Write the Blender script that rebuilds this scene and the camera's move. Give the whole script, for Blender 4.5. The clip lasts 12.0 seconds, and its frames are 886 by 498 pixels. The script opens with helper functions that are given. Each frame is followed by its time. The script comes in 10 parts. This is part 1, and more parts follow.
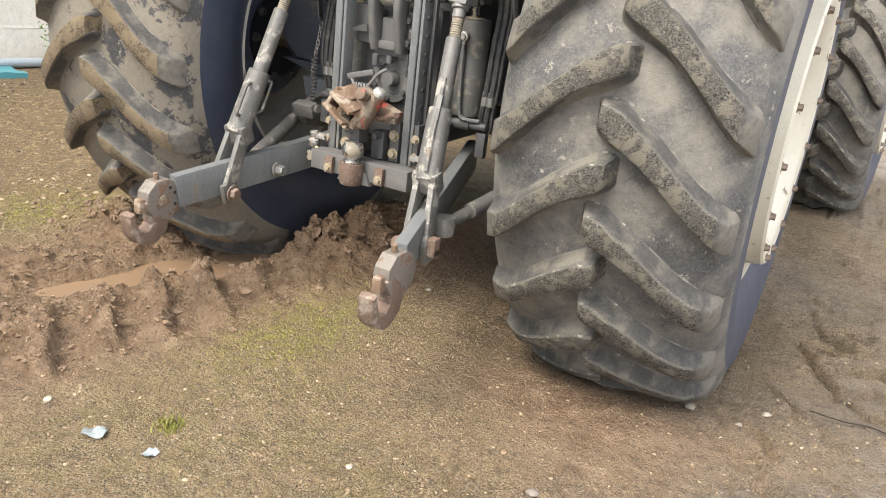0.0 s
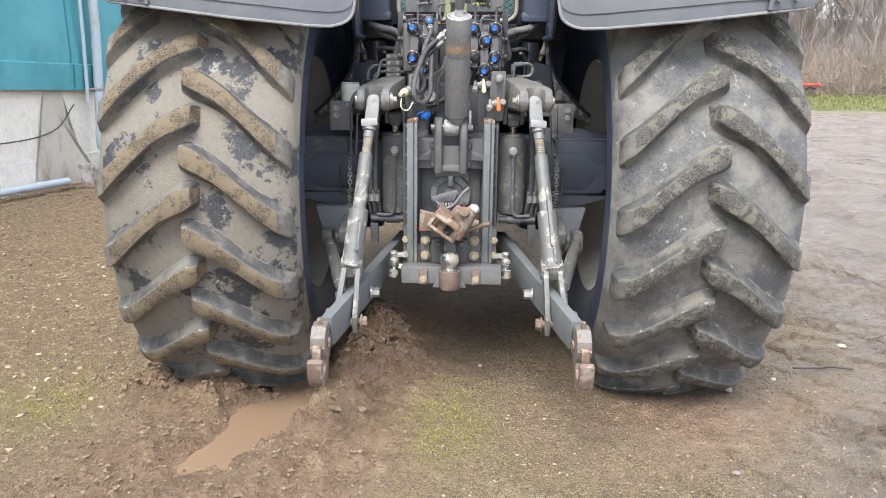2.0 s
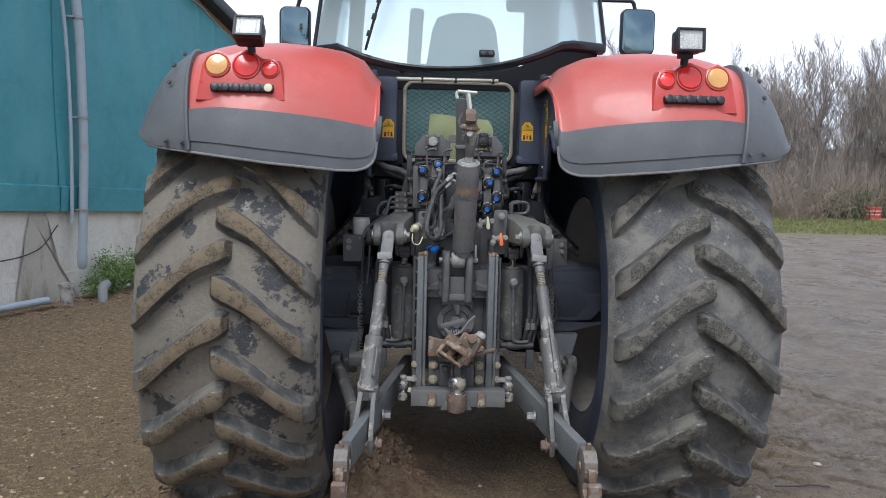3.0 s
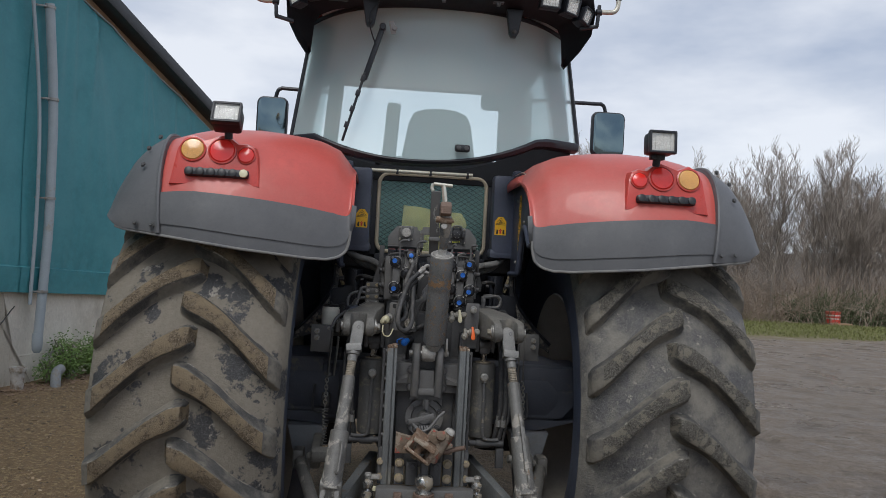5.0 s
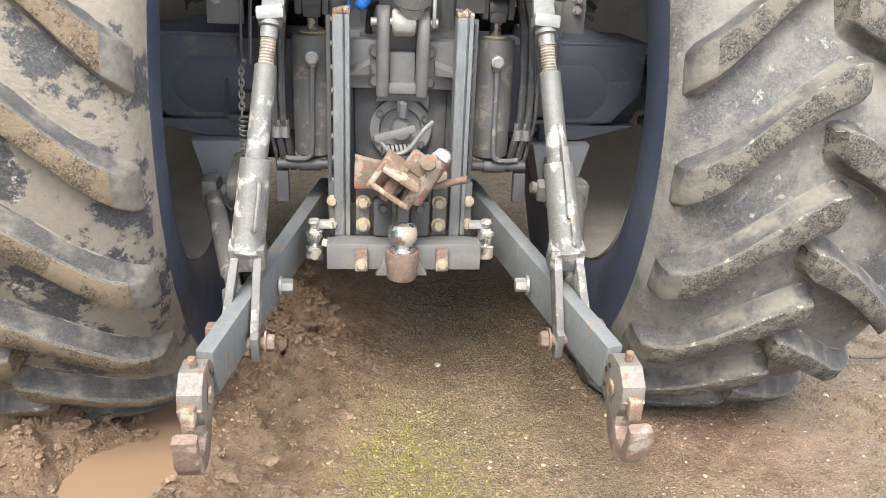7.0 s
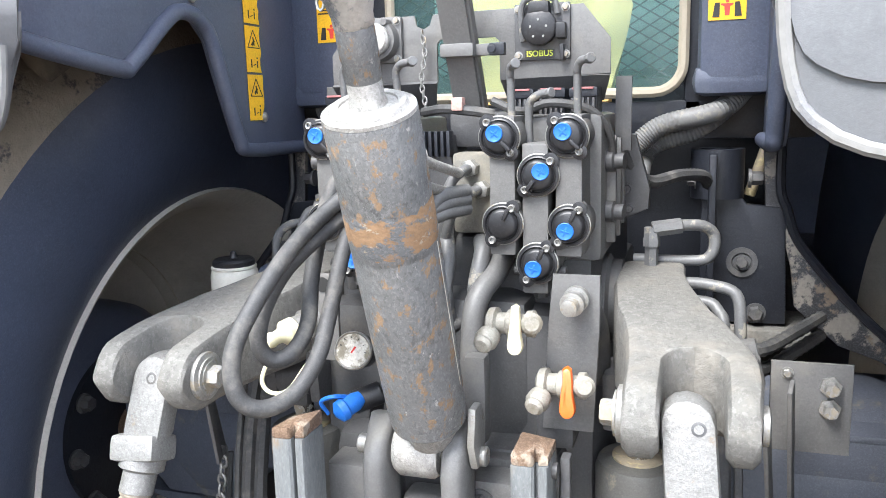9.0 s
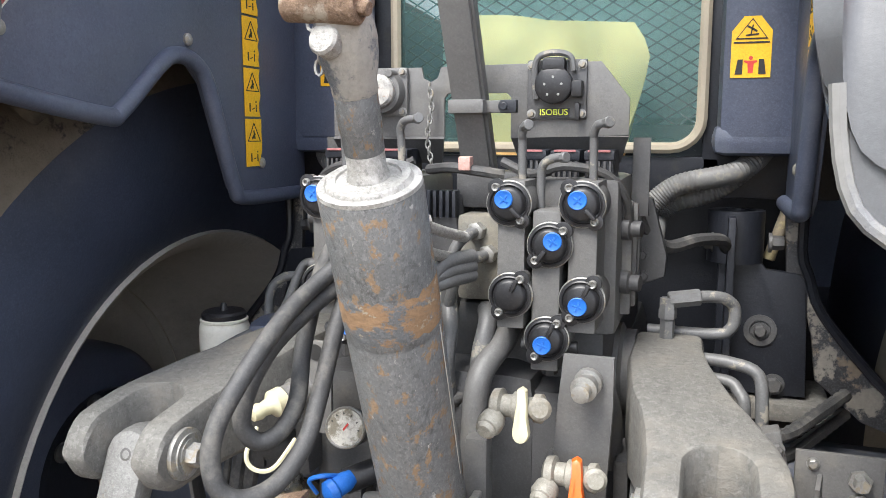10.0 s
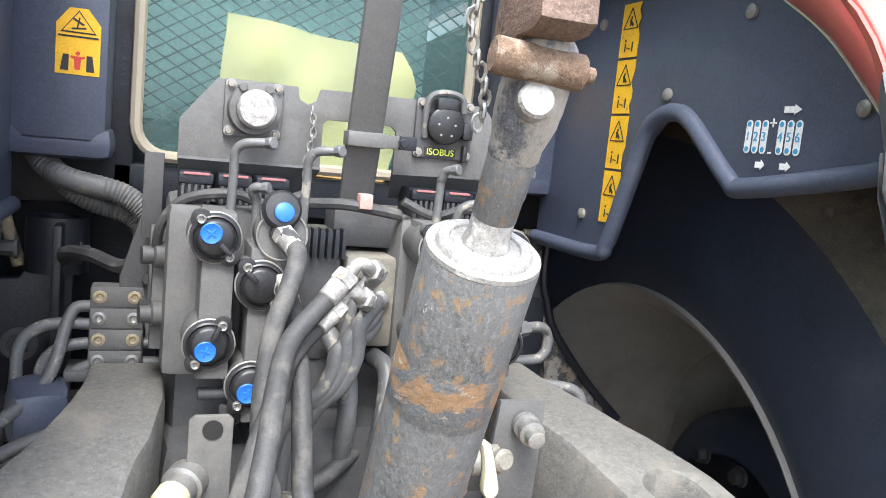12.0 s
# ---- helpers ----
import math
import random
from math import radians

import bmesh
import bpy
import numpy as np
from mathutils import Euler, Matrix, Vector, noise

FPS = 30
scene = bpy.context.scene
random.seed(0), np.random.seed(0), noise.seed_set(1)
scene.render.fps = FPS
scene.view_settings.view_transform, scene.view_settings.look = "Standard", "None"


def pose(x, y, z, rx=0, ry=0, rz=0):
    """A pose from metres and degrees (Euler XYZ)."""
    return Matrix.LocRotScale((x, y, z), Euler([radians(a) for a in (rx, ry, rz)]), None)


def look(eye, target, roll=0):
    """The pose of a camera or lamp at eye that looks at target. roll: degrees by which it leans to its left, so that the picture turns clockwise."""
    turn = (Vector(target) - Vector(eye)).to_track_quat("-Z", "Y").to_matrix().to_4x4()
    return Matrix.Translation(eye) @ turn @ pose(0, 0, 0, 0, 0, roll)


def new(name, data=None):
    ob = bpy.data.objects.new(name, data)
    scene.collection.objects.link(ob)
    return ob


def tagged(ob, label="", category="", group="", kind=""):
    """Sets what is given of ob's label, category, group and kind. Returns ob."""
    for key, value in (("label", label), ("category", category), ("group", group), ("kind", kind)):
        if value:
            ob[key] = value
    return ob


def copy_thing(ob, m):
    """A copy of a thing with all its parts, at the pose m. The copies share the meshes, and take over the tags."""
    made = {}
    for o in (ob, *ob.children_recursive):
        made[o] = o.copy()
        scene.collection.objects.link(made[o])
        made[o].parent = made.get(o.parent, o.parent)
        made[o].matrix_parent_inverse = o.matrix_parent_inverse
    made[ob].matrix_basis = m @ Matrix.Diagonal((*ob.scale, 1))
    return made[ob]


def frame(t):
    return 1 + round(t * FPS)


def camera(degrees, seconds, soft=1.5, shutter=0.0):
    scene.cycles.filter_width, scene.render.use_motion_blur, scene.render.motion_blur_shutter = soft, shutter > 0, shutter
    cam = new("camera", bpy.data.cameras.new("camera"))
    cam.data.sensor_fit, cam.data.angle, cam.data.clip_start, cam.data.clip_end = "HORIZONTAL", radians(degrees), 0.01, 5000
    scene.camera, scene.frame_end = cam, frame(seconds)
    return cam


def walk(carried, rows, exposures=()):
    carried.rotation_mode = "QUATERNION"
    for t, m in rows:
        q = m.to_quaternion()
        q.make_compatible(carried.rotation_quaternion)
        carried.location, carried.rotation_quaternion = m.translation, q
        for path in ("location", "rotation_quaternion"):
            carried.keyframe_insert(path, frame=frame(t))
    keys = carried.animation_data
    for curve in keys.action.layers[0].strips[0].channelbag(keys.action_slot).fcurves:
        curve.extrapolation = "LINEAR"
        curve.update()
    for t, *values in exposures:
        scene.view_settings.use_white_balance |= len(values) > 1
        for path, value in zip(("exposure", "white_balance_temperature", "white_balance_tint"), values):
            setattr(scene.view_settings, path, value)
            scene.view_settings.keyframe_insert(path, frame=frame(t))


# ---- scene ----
cam = camera(58.3, 12.0, soft=0.5)
PATH = [
    (0, (1.545, -3.167, 1.28), (0.696, -1.492, 0.592), 6.5),
    (0.5, (1.075, -3.391, 1.249), (0.569, -1.566, 0.608), 4.7),
    (1, (0.648, -3.629, 1.309), (0.27, -1.754, 0.724), 3.4),
    (1.5, (0.299, -3.865, 1.36), (0.131, -1.94, 0.845), 2.1),
    (2, (0.01, -4.041, 1.427), (-0.013, -2.098, 0.951), 0.6),
    (2.5, (-0.175, -4.225, 1.48), (-0.145, -2.252, 1.151), 0.2),
    (3, (-0.212, -4.274, 1.52), (-0.131, -2.285, 1.331), 1.3),
    (3.5, (-0.211, -4.276, 1.556), (-0.107, -2.28, 1.621), 2.3),
    (3.7, (-0.214, -4.277, 1.573), (-0.102, -2.285, 1.721), 2.5),
    (5.3, (-0.242, -4.193, 1.463), (-0.07, -2.201, 1.422), 2.9),
    (5.5, (-0.247, -4.086, 1.397), (-0.053, -2.108, 1.174), 2.7),
    (6, (-0.216, -3.702, 1.338), (0.0, -1.792, 0.786), 1.7),
    (6.5, (-0.171, -3.261, 1.265), (0.028, -1.412, 0.53), 2.3),
    (6.7, (-0.145, -3.098, 1.289), (0.063, -1.254, 0.542), 2.4),
    (8.3, (0.1, -1.951, 1.472), (0.056, 0.007, 1.068), 0.5),
    (8.5, (0.166, -1.853, 1.485), (-0.047, 0.101, 1.113), -0.4),
    (9, (0.337, -1.641, 1.567), (-0.281, 0.229, 1.218), -1.6),
    (9.5, (0.353, -1.571, 1.612), (-0.281, 0.304, 1.325), -0.9),
    (10, (0.31, -1.567, 1.612), (-0.312, 0.312, 1.321), 0.0),
    (10.5, (0.127, -1.562, 1.609), (-0.12, 0.403, 1.325), 1.7),
    (11, (-0.105, -1.529, 1.62), (0.221, 0.424, 1.338), 2.7),
    (11.5, (-0.197, -1.503, 1.626), (0.484, 0.357, 1.348), 3.9),
    (12, (-0.224, -1.496, 1.647), (0.463, 0.365, 1.39), 5.7),
]
EXPOSURE = [(0, 2.1, 7000, 10), (1, 2.18, 6550, 10), (1.7, 2.2, 6300, 10), (2.1, 2.08, 6150, 10), (2.5, 1.78, 5900, 10), (3, 0.88, 5900, 10), (3.5, 0.13, 5900, 10), (3.7, 0.06, 5900, 10), (5.3, 0.38, 6350, 10), (5.7, 1.18, 6450, 10), (6.1, 2.0, 6650, 10), (6.5, 2.27, 6750, 10), (8.3, 2.95, 6000, 10), (9, 2.85, 6200, 10), (9.5, 2.48, 6350, 10), (10, 2.33, 6450, 10), (11, 2.66, 6500, 10), (12, 2.62, 6250, 10)]
walk(cam, [(t, look(eye, target, roll)) for t, eye, target, roll in PATH], EXPOSURE)

# ---- light ----
SUN_ELEV, SUN_TURN = 55, 200
world = bpy.data.worlds.new("overcast_sky")
scene.world = world
world.use_nodes = True
wn, wl = world.node_tree.nodes, world.node_tree.links
wn.clear()
w_out = wn.new("ShaderNodeOutputWorld")
w_sky = wn.new("ShaderNodeTexSky")
w_sky.sky_type, w_sky.sun_disc = "NISHITA", False
w_sky.sun_elevation, w_sky.sun_rotation = radians(SUN_ELEV), radians(SUN_TURN)
w_bg = wn.new("ShaderNodeBackground")
w_bg.inputs["Strength"].default_value = 0.08
wl.new(w_sky.outputs[0], w_bg.inputs["Color"])
w_co = wn.new("ShaderNodeTexCoord")
w_map = wn.new("ShaderNodeMapping")
w_map.inputs["Scale"].default_value = (1.2, 1.2, 3.2)
wl.new(w_co.outputs["Generated"], w_map.inputs["Vector"])
w_noise = wn.new("ShaderNodeTexNoise")
w_noise.inputs["Scale"].default_value, w_noise.inputs["Detail"].default_value = 1.6, 6
w_noise.inputs["Roughness"].default_value = 0.55
wl.new(w_map.outputs[0], w_noise.inputs["Vector"])
w_ramp = wn.new("ShaderNodeValToRGB")
w_ramp.color_ramp.elements[0].position, w_ramp.color_ramp.elements[0].color = 0.37, (0.44, 0.50, 0.62, 1)
w_ramp.color_ramp.elements[1].position, w_ramp.color_ramp.elements[1].color = 0.62, (0.91, 0.92, 0.95, 1)
wl.new(w_noise.outputs["Fac"], w_ramp.inputs["Fac"])
w_cloud = wn.new("ShaderNodeBackground")
w_cloud.inputs["Strength"].default_value = 0.88
wl.new(w_ramp.outputs["Color"], w_cloud.inputs["Color"])
w_mix = wn.new("ShaderNodeMixShader")
w_mix.inputs["Fac"].default_value = 0.82
wl.new(w_bg.outputs[0], w_mix.inputs[1])
wl.new(w_cloud.outputs[0], w_mix.inputs[2])
wl.new(w_mix.outputs[0], w_out.inputs["Surface"])

sun_data = bpy.data.lights.new("sun", "SUN")
sun_data.energy, sun_data.angle, sun_data.color = 1.5, radians(28), (1.0, 0.96, 0.9)
sun = new("sun", sun_data)
sun_way = Vector((math.sin(radians(SUN_TURN)) * math.cos(radians(SUN_ELEV)), math.cos(radians(SUN_TURN)) * math.cos(radians(SUN_ELEV)), math.sin(radians(SUN_ELEV))))
sun.matrix_world = look(sun_way * 30, (0, 0, 0))


# ---- materials ----
def mat(name, col, rough=0.6, metal=0.0, vary=0.25, scale=9.0, dirt=None, amount=0.4, dirt_scale=5.0, sharp=0.06,
        bump=0.15, bump_scale=90.0, rust=None, rust_amount=0.3, rust_scale=8.0, spec=0.5, dirt_rough=0.9, per_object=0.0, coat=0.0, stretch=(1, 1, 1), fleck=0.3, fleck_scale=330.0):
    """Paint, metal or rubber with two scales of variation, patches of dirt and of rust, and a fine relief."""
    m = bpy.data.materials.new(name)
    m.use_nodes = True
    n, l = m.node_tree.nodes, m.node_tree.links
    b = n["Principled BSDF"]
    co = n.new("ShaderNodeTexCoord")
    mp = n.new("ShaderNodeMapping")
    mp.inputs["Scale"].default_value = stretch
    l.new(co.outputs["Object"], mp.inputs["Vector"])
    vec = mp.outputs[0]
    if per_object:
        oi = n.new("ShaderNodeObjectInfo")
        add = n.new("ShaderNodeVectorMath")
        add.operation = "ADD"
        mul = n.new("ShaderNodeVectorMath")
        mul.operation = "SCALE"
        mul.inputs[3].default_value = 30.0
        cmb = n.new("ShaderNodeCombineXYZ")
        for k in range(3):
            l.new(oi.outputs["Random"], cmb.inputs[k])
        l.new(cmb.outputs[0], mul.inputs[0])
        l.new(mp.outputs[0], add.inputs[0])
        l.new(mul.outputs[0], add.inputs[1])
        vec = add.outputs[0]

    def noise_tex(sc, detail=6, r=0.6):
        t = n.new("ShaderNodeTexNoise")
        t.inputs["Scale"].default_value, t.inputs["Detail"].default_value, t.inputs["Roughness"].default_value = sc, detail, r
        l.new(vec, t.inputs["Vector"])
        return t.outputs["Fac"]

    def mix(fac, a, c):
        x = n.new("ShaderNodeMix")
        x.data_type = "RGBA"
        l.new(fac, x.inputs["Factor"])
        for sock, v in ((x.inputs[6], a), (x.inputs[7], c)):
            if isinstance(v, tuple):
                sock.default_value = (*v, 1)
            else:
                l.new(v, sock)
        return x.outputs[2]

    def band(fac, lo, hi):
        r = n.new("ShaderNodeMapRange")
        r.inputs["From Min"].default_value, r.inputs["From Max"].default_value = lo, hi
        r.interpolation_type = "SMOOTHSTEP"
        l.new(fac, r.inputs["Value"])
        return r.outputs["Result"]

    dark = tuple(c * (1 - vary) for c in col)
    light = tuple(min(1.0, c * (1 + vary)) for c in col)
    c_out = mix(band(noise_tex(scale), 0.3, 0.7), dark, light)
    c_out = mix(band(noise_tex(scale * 9, 3), 0.35, 0.65), c_out, mix(noise_tex(scale * 23, 2), dark, light))
    if fleck:
        def part_of(fac):
            x = n.new("ShaderNodeMath")
            x.operation = "MULTIPLY"
            x.inputs[1].default_value = fleck
            l.new(fac, x.inputs[0])
            return x.outputs[0]
        c_out = mix(part_of(band(noise_tex(fleck_scale, 5, 0.8), 0.52, 0.58)), c_out, tuple(min(1.0, c * 1.5 + 0.06) for c in col))
        c_out = mix(part_of(band(noise_tex(fleck_scale * 0.7, 5, 0.8), 0.47, 0.41)), c_out, tuple(c * 0.35 for c in col))
    rough_out = None
    if rust:
        f = band(noise_tex(rust_scale, 8, 0.7), 0.62 - rust_amount * 0.35, 0.62 - rust_amount * 0.35 + 0.06)
        c_out = mix(f, c_out, mix(noise_tex(rust_scale * 7), tuple(c * 0.5 for c in rust), tuple(min(1, c * 1.4) for c in rust)))
        rough_out = f
    if dirt:
        f = band(noise_tex(dirt_scale, 9, 0.68), 0.62 - amount * 0.5, 0.62 - amount * 0.5 + sharp)
        c_out = mix(f, c_out, mix(noise_tex(dirt_scale * 9), tuple(c * 0.72 for c in dirt), tuple(min(1, c * 1.25) for c in dirt)))
        if rough_out is None:
            rough_out = f
        else:
            mx = n.new("ShaderNodeMath")
            mx.operation = "MAXIMUM"
            l.new(f, mx.inputs[0])
            l.new(rough_out, mx.inputs[1])
            rough_out = mx.outputs[0]
    l.new(c_out, b.inputs["Base Color"])
    b.inputs["Metallic"].default_value = metal
    b.inputs["Specular IOR Level"].default_value = spec
    b.inputs["Coat Weight"].default_value = coat
    if rough_out is not None:
        r = n.new("ShaderNodeMapRange")
        r.inputs["To Min"].default_value, r.inputs["To Max"].default_value = rough, dirt_rough
        l.new(rough_out, r.inputs["Value"])
        l.new(r.outputs["Result"], b.inputs["Roughness"])
        if metal:
            r2 = n.new("ShaderNodeMapRange")
            r2.inputs["To Min"].default_value, r2.inputs["To Max"].default_value = metal, 0.0
            l.new(rough_out, r2.inputs["Value"])
            l.new(r2.outputs["Result"], b.inputs["Metallic"])
    else:
        r = n.new("ShaderNodeMapRange")
        r.inputs["To Min"].default_value, r.inputs["To Max"].default_value = max(0.03, rough - 0.1), min(1, rough + 0.1)
        l.new(noise_tex(scale * 3), r.inputs["Value"])
        l.new(r.outputs["Result"], b.inputs["Roughness"])
    if bump:
        bp = n.new("ShaderNodeBump")
        bp.inputs["Strength"].default_value, bp.inputs["Distance"].default_value = bump, 0.01
        l.new(noise_tex(bump_scale, 6, 0.7), bp.inputs["Height"])
        l.new(bp.outputs[0], b.inputs["Normal"])
    return m


tyre_mat = mat("tyre_rubber", (0.075, 0.073, 0.073), 0.6, dirt=(0.2, 0.187, 0.163), amount=0.5, dirt_scale=5, sharp=0.25, bump=0.5, bump_scale=90, vary=0.3, rust=(0.33, 0.305, 0.26), rust_amount=0.07, rust_scale=26, fleck=0.5, fleck_scale=160)
side_mat = mat("sidewall_rubber", (0.043, 0.054, 0.086), 0.42, vary=0.2, dirt=(0.115, 0.123, 0.145), amount=0.32, dirt_scale=3, sharp=0.45, bump=0.15, bump_scale=40, fleck=0.2)
tyre_mat_l = mat("tyre_rubber_dusty", (0.04, 0.04, 0.042), 0.6, dirt=(0.195, 0.173, 0.14), amount=0.38, dirt_scale=5.0, sharp=0.04, bump=0.6, bump_scale=80, vary=0.25, rust=(0.31, 0.285, 0.245), rust_amount=0.12, rust_scale=16, fleck=0.5, fleck_scale=160)
lug_mat = mat("lug_rubber", (0.11, 0.102, 0.088), 0.97, dirt=(0.21, 0.19, 0.155), amount=0.22, dirt_scale=22, sharp=0.06, bump=1.0, bump_scale=200, vary=0.25, per_object=1, fleck=1.0, fleck_scale=220, spec=0.2)
lug_mat_l = mat("lug_rubber_muddy", (0.15, 0.117, 0.08), 0.97, dirt=(0.23, 0.18, 0.12), amount=0.3, dirt_scale=14, sharp=0.08, bump=1.0, bump_scale=180, vary=0.3, per_object=1, fleck=0.9, fleck_scale=200, spec=0.2)
lug_edge = mat("chalky_lug_edge", (0.12, 0.112, 0.098), 0.95, vary=0.3, dirt=(0.34, 0.315, 0.27), amount=0.14, dirt_scale=14, sharp=0.05, bump=0.5, fleck=0.6, spec=0.2)
lug_end = mat("scuffed_lug_end", (0.06, 0.058, 0.056), 0.75, vary=0.3, scale=6, dirt=(0.175, 0.16, 0.135), amount=0.42, dirt_scale=7, sharp=0.2, bump=0.4, fleck=0.45, spec=0.3)
cream = mat("cream_rim_paint", (0.62, 0.58, 0.48), 0.42, dirt=(0.26, 0.2, 0.13), amount=0.02, dirt_scale=16, vary=0.08, bump=0.06, fleck=0.15)
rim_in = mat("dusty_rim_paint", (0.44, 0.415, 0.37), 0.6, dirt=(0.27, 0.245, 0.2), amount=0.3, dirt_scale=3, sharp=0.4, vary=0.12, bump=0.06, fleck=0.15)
red = mat("faded_red_paint", (0.50, 0.085, 0.068), 0.42, vary=0.12, scale=3, dirt=(0.47, 0.215, 0.18), amount=0.46, dirt_scale=1.6, sharp=0.6, bump=0.04, coat=0.15, dirt_rough=0.55, fleck=0.08)
red_lamp_box = mat("red_plastic", (0.52, 0.05, 0.035), 0.3, vary=0.1, bump=0.02, coat=0.3)
# skirt bead: a lighter grey than the skirt, with paler patches
pale_edge = mat("rubbed_plastic_edge", (0.14, 0.141, 0.146), 0.5, vary=0.2, dirt=(0.2, 0.197, 0.19), amount=0.4, dirt_scale=8, bump=0.1)
plastic = mat("grey_black_plastic", (0.1, 0.102, 0.108), 0.5, vary=0.15, dirt=(0.175, 0.174, 0.173), amount=0.4, dirt_scale=2.2, sharp=0.6, bump=0.08, bump_scale=260, dirt_rough=0.6, fleck=0.06)
# lighter bluish dirt tone puts reflection on the plastic into its colour
navy = mat("dark_navy_plastic", (0.066, 0.078, 0.116), 0.4, vary=0.15, dirt=(0.12, 0.135, 0.17), amount=0.3, dirt_scale=6, sharp=0.4, bump=0.1, bump_scale=240, fleck=0.2)
black = mat("black_paint", (0.012, 0.014, 0.020), 0.42, vary=0.2, dirt=(0.05, 0.049, 0.049), amount=0.05, dirt_scale=14, sharp=0.1, fleck=0.12)
axle_mat = mat("blue_black_axle_paint", (0.078, 0.086, 0.108), 0.55, vary=0.12, dirt=(0.17, 0.157, 0.135), amount=0.12, dirt_scale=12, sharp=0.12, bump=0.1, fleck=0.2)
grey = mat("grey_casting_paint", (0.118, 0.116, 0.113), 0.5, vary=0.18, scale=7, dirt=(0.21, 0.195, 0.165), amount=0.2, dirt_scale=7, sharp=0.3, bump=0.12, bump_scale=120, rust=(0.42, 0.41, 0.39), rust_amount=-0.3, rust_scale=26, fleck=0.15)
dark_grey = mat("dark_grey_paint", (0.066, 0.066, 0.068), 0.5, vary=0.2, scale=7, dirt=(0.155, 0.14, 0.115), amount=0.22, dirt_scale=7, sharp=0.3, bump=0.12, fleck=0.15)
arm_mat = mat("dusty_cast_iron", (0.14, 0.136, 0.125), 0.75, vary=0.2, scale=5, dirt=(0.22, 0.203, 0.174), amount=0.3, dirt_scale=9, sharp=0.25, bump=0.35, bump_scale=120, rust=(0.2, 0.16, 0.12), rust_amount=-0.12, rust_scale=12, fleck=0.3, fleck_scale=140)
steel_blue = mat("worn_blue_grey_paint", (0.14, 0.148, 0.15), 0.5, metal=0.12, vary=0.2, scale=8, rust=(0.19, 0.15, 0.11), rust_amount=0.12, rust_scale=16, dirt=(0.205, 0.195, 0.17), amount=0.14, dirt_scale=18, sharp=0.15, bump=0.25, fleck=0.25, stretch=(1, 1, 0.25))
rod_mat = mat("scuffed_grey_steel", (0.15, 0.146, 0.137), 0.5, metal=0.25, vary=0.2, rust=(0.22, 0.155, 0.1), rust_amount=0.02, rust_scale=13, dirt=(0.33, 0.31, 0.275), amount=0.14, dirt_scale=18, sharp=0.06, bump=0.3, fleck=0.3)
barrel_mat = mat("rust_streaked_barrel_paint", (0.142, 0.144, 0.144), 0.42, metal=0.1, vary=0.22, scale=14, rust=(0.25, 0.17, 0.105), rust_amount=0.2, rust_scale=44, dirt=(0.34, 0.33, 0.31), amount=-0.04, dirt_scale=80, sharp=0.02, bump=0.25, bump_scale=80, stretch=(1.4, 1.4, 0.9), fleck=0.4, fleck_scale=180)
rust_band = mat("rust_patched_barrel_paint", (0.13, 0.135, 0.14), 0.5, vary=0.2, scale=14, rust=(0.29, 0.18, 0.1), rust_amount=0.46, rust_scale=20, dirt=(0.36, 0.31, 0.24), amount=0.08, dirt_scale=34, sharp=0.04, bump=0.3, bump_scale=70, fleck=0.4, stretch=(1, 1, 1.5))
scraped = mat("scraped_bare_steel", (0.33, 0.32, 0.3), 0.5, metal=0.4, vary=0.2, rust=(0.27, 0.19, 0.13), rust_amount=0.05, rust_scale=30, dirt=(0.42, 0.405, 0.38), amount=0.2, dirt_scale=40, bump=0.35, fleck=0.4)
rusty = mat("rusty_brown_steel", (0.2, 0.13, 0.085), 0.75, metal=0.1, vary=0.35, dirt=(0.36, 0.3, 0.235), amount=0.22, dirt_scale=18, sharp=0.08, bump=0.6, bump_scale=140, fleck=0.5)
hook_mat = mat("rusted_hook_steel", (0.175, 0.118, 0.09), 0.65, metal=0.15, vary=0.3, dirt=(0.31, 0.26, 0.21), amount=0.2, dirt_scale=16, sharp=0.1, bump=0.5, fleck=0.5)
red_rusty = mat("chipped_red_coupling_paint", (0.36, 0.06, 0.04), 0.55, vary=0.2, rust=(0.17, 0.125, 0.09), rust_amount=0.6, rust_scale=14, dirt=(0.28, 0.23, 0.18), amount=0.24, dirt_scale=16, sharp=0.06, bump=0.5, fleck=0.5)
white_paint = mat("worn_pale_clevis", (0.19, 0.188, 0.18), 0.5, metal=0.25, vary=0.2, scale=20, rust=(0.22, 0.18, 0.14), rust_amount=0.02, rust_scale=22, bump=0.25, fleck=0.3)
dull_metal = mat("dull_cast_aluminium", (0.3, 0.285, 0.245), 0.55, metal=0.2, vary=0.2, dirt=(0.2, 0.175, 0.13), amount=0.25, dirt_scale=24, sharp=0.2, bump=0.2, fleck=0.25)
chrome = mat("bright_steel", (0.45, 0.445, 0.43), 0.25, metal=0.9, vary=0.1, dirt=(0.3, 0.26, 0.2), amount=0.2, dirt_scale=18, bump=0.05, fleck=0.15)
zinc = mat("galvanised_bolt", (0.31, 0.305, 0.288), 0.45, metal=0.6, vary=0.2, dirt=(0.27, 0.235, 0.18), amount=0.12, dirt_scale=30, bump=0.1, fleck=0.2)
brass = mat("yellow_zinc_nut", (0.42, 0.35, 0.2), 0.45, metal=0.5, vary=0.2, dirt=(0.3, 0.25, 0.18), amount=0.35, dirt_scale=30, bump=0.1)
cyl_mat = mat("brown_grey_cylinder_paint", (0.088, 0.086, 0.08), 0.5, vary=0.12, dirt=(0.2, 0.18, 0.145), amount=0.16, dirt_scale=20, sharp=0.1, bump=0.15, fleck=0.15)
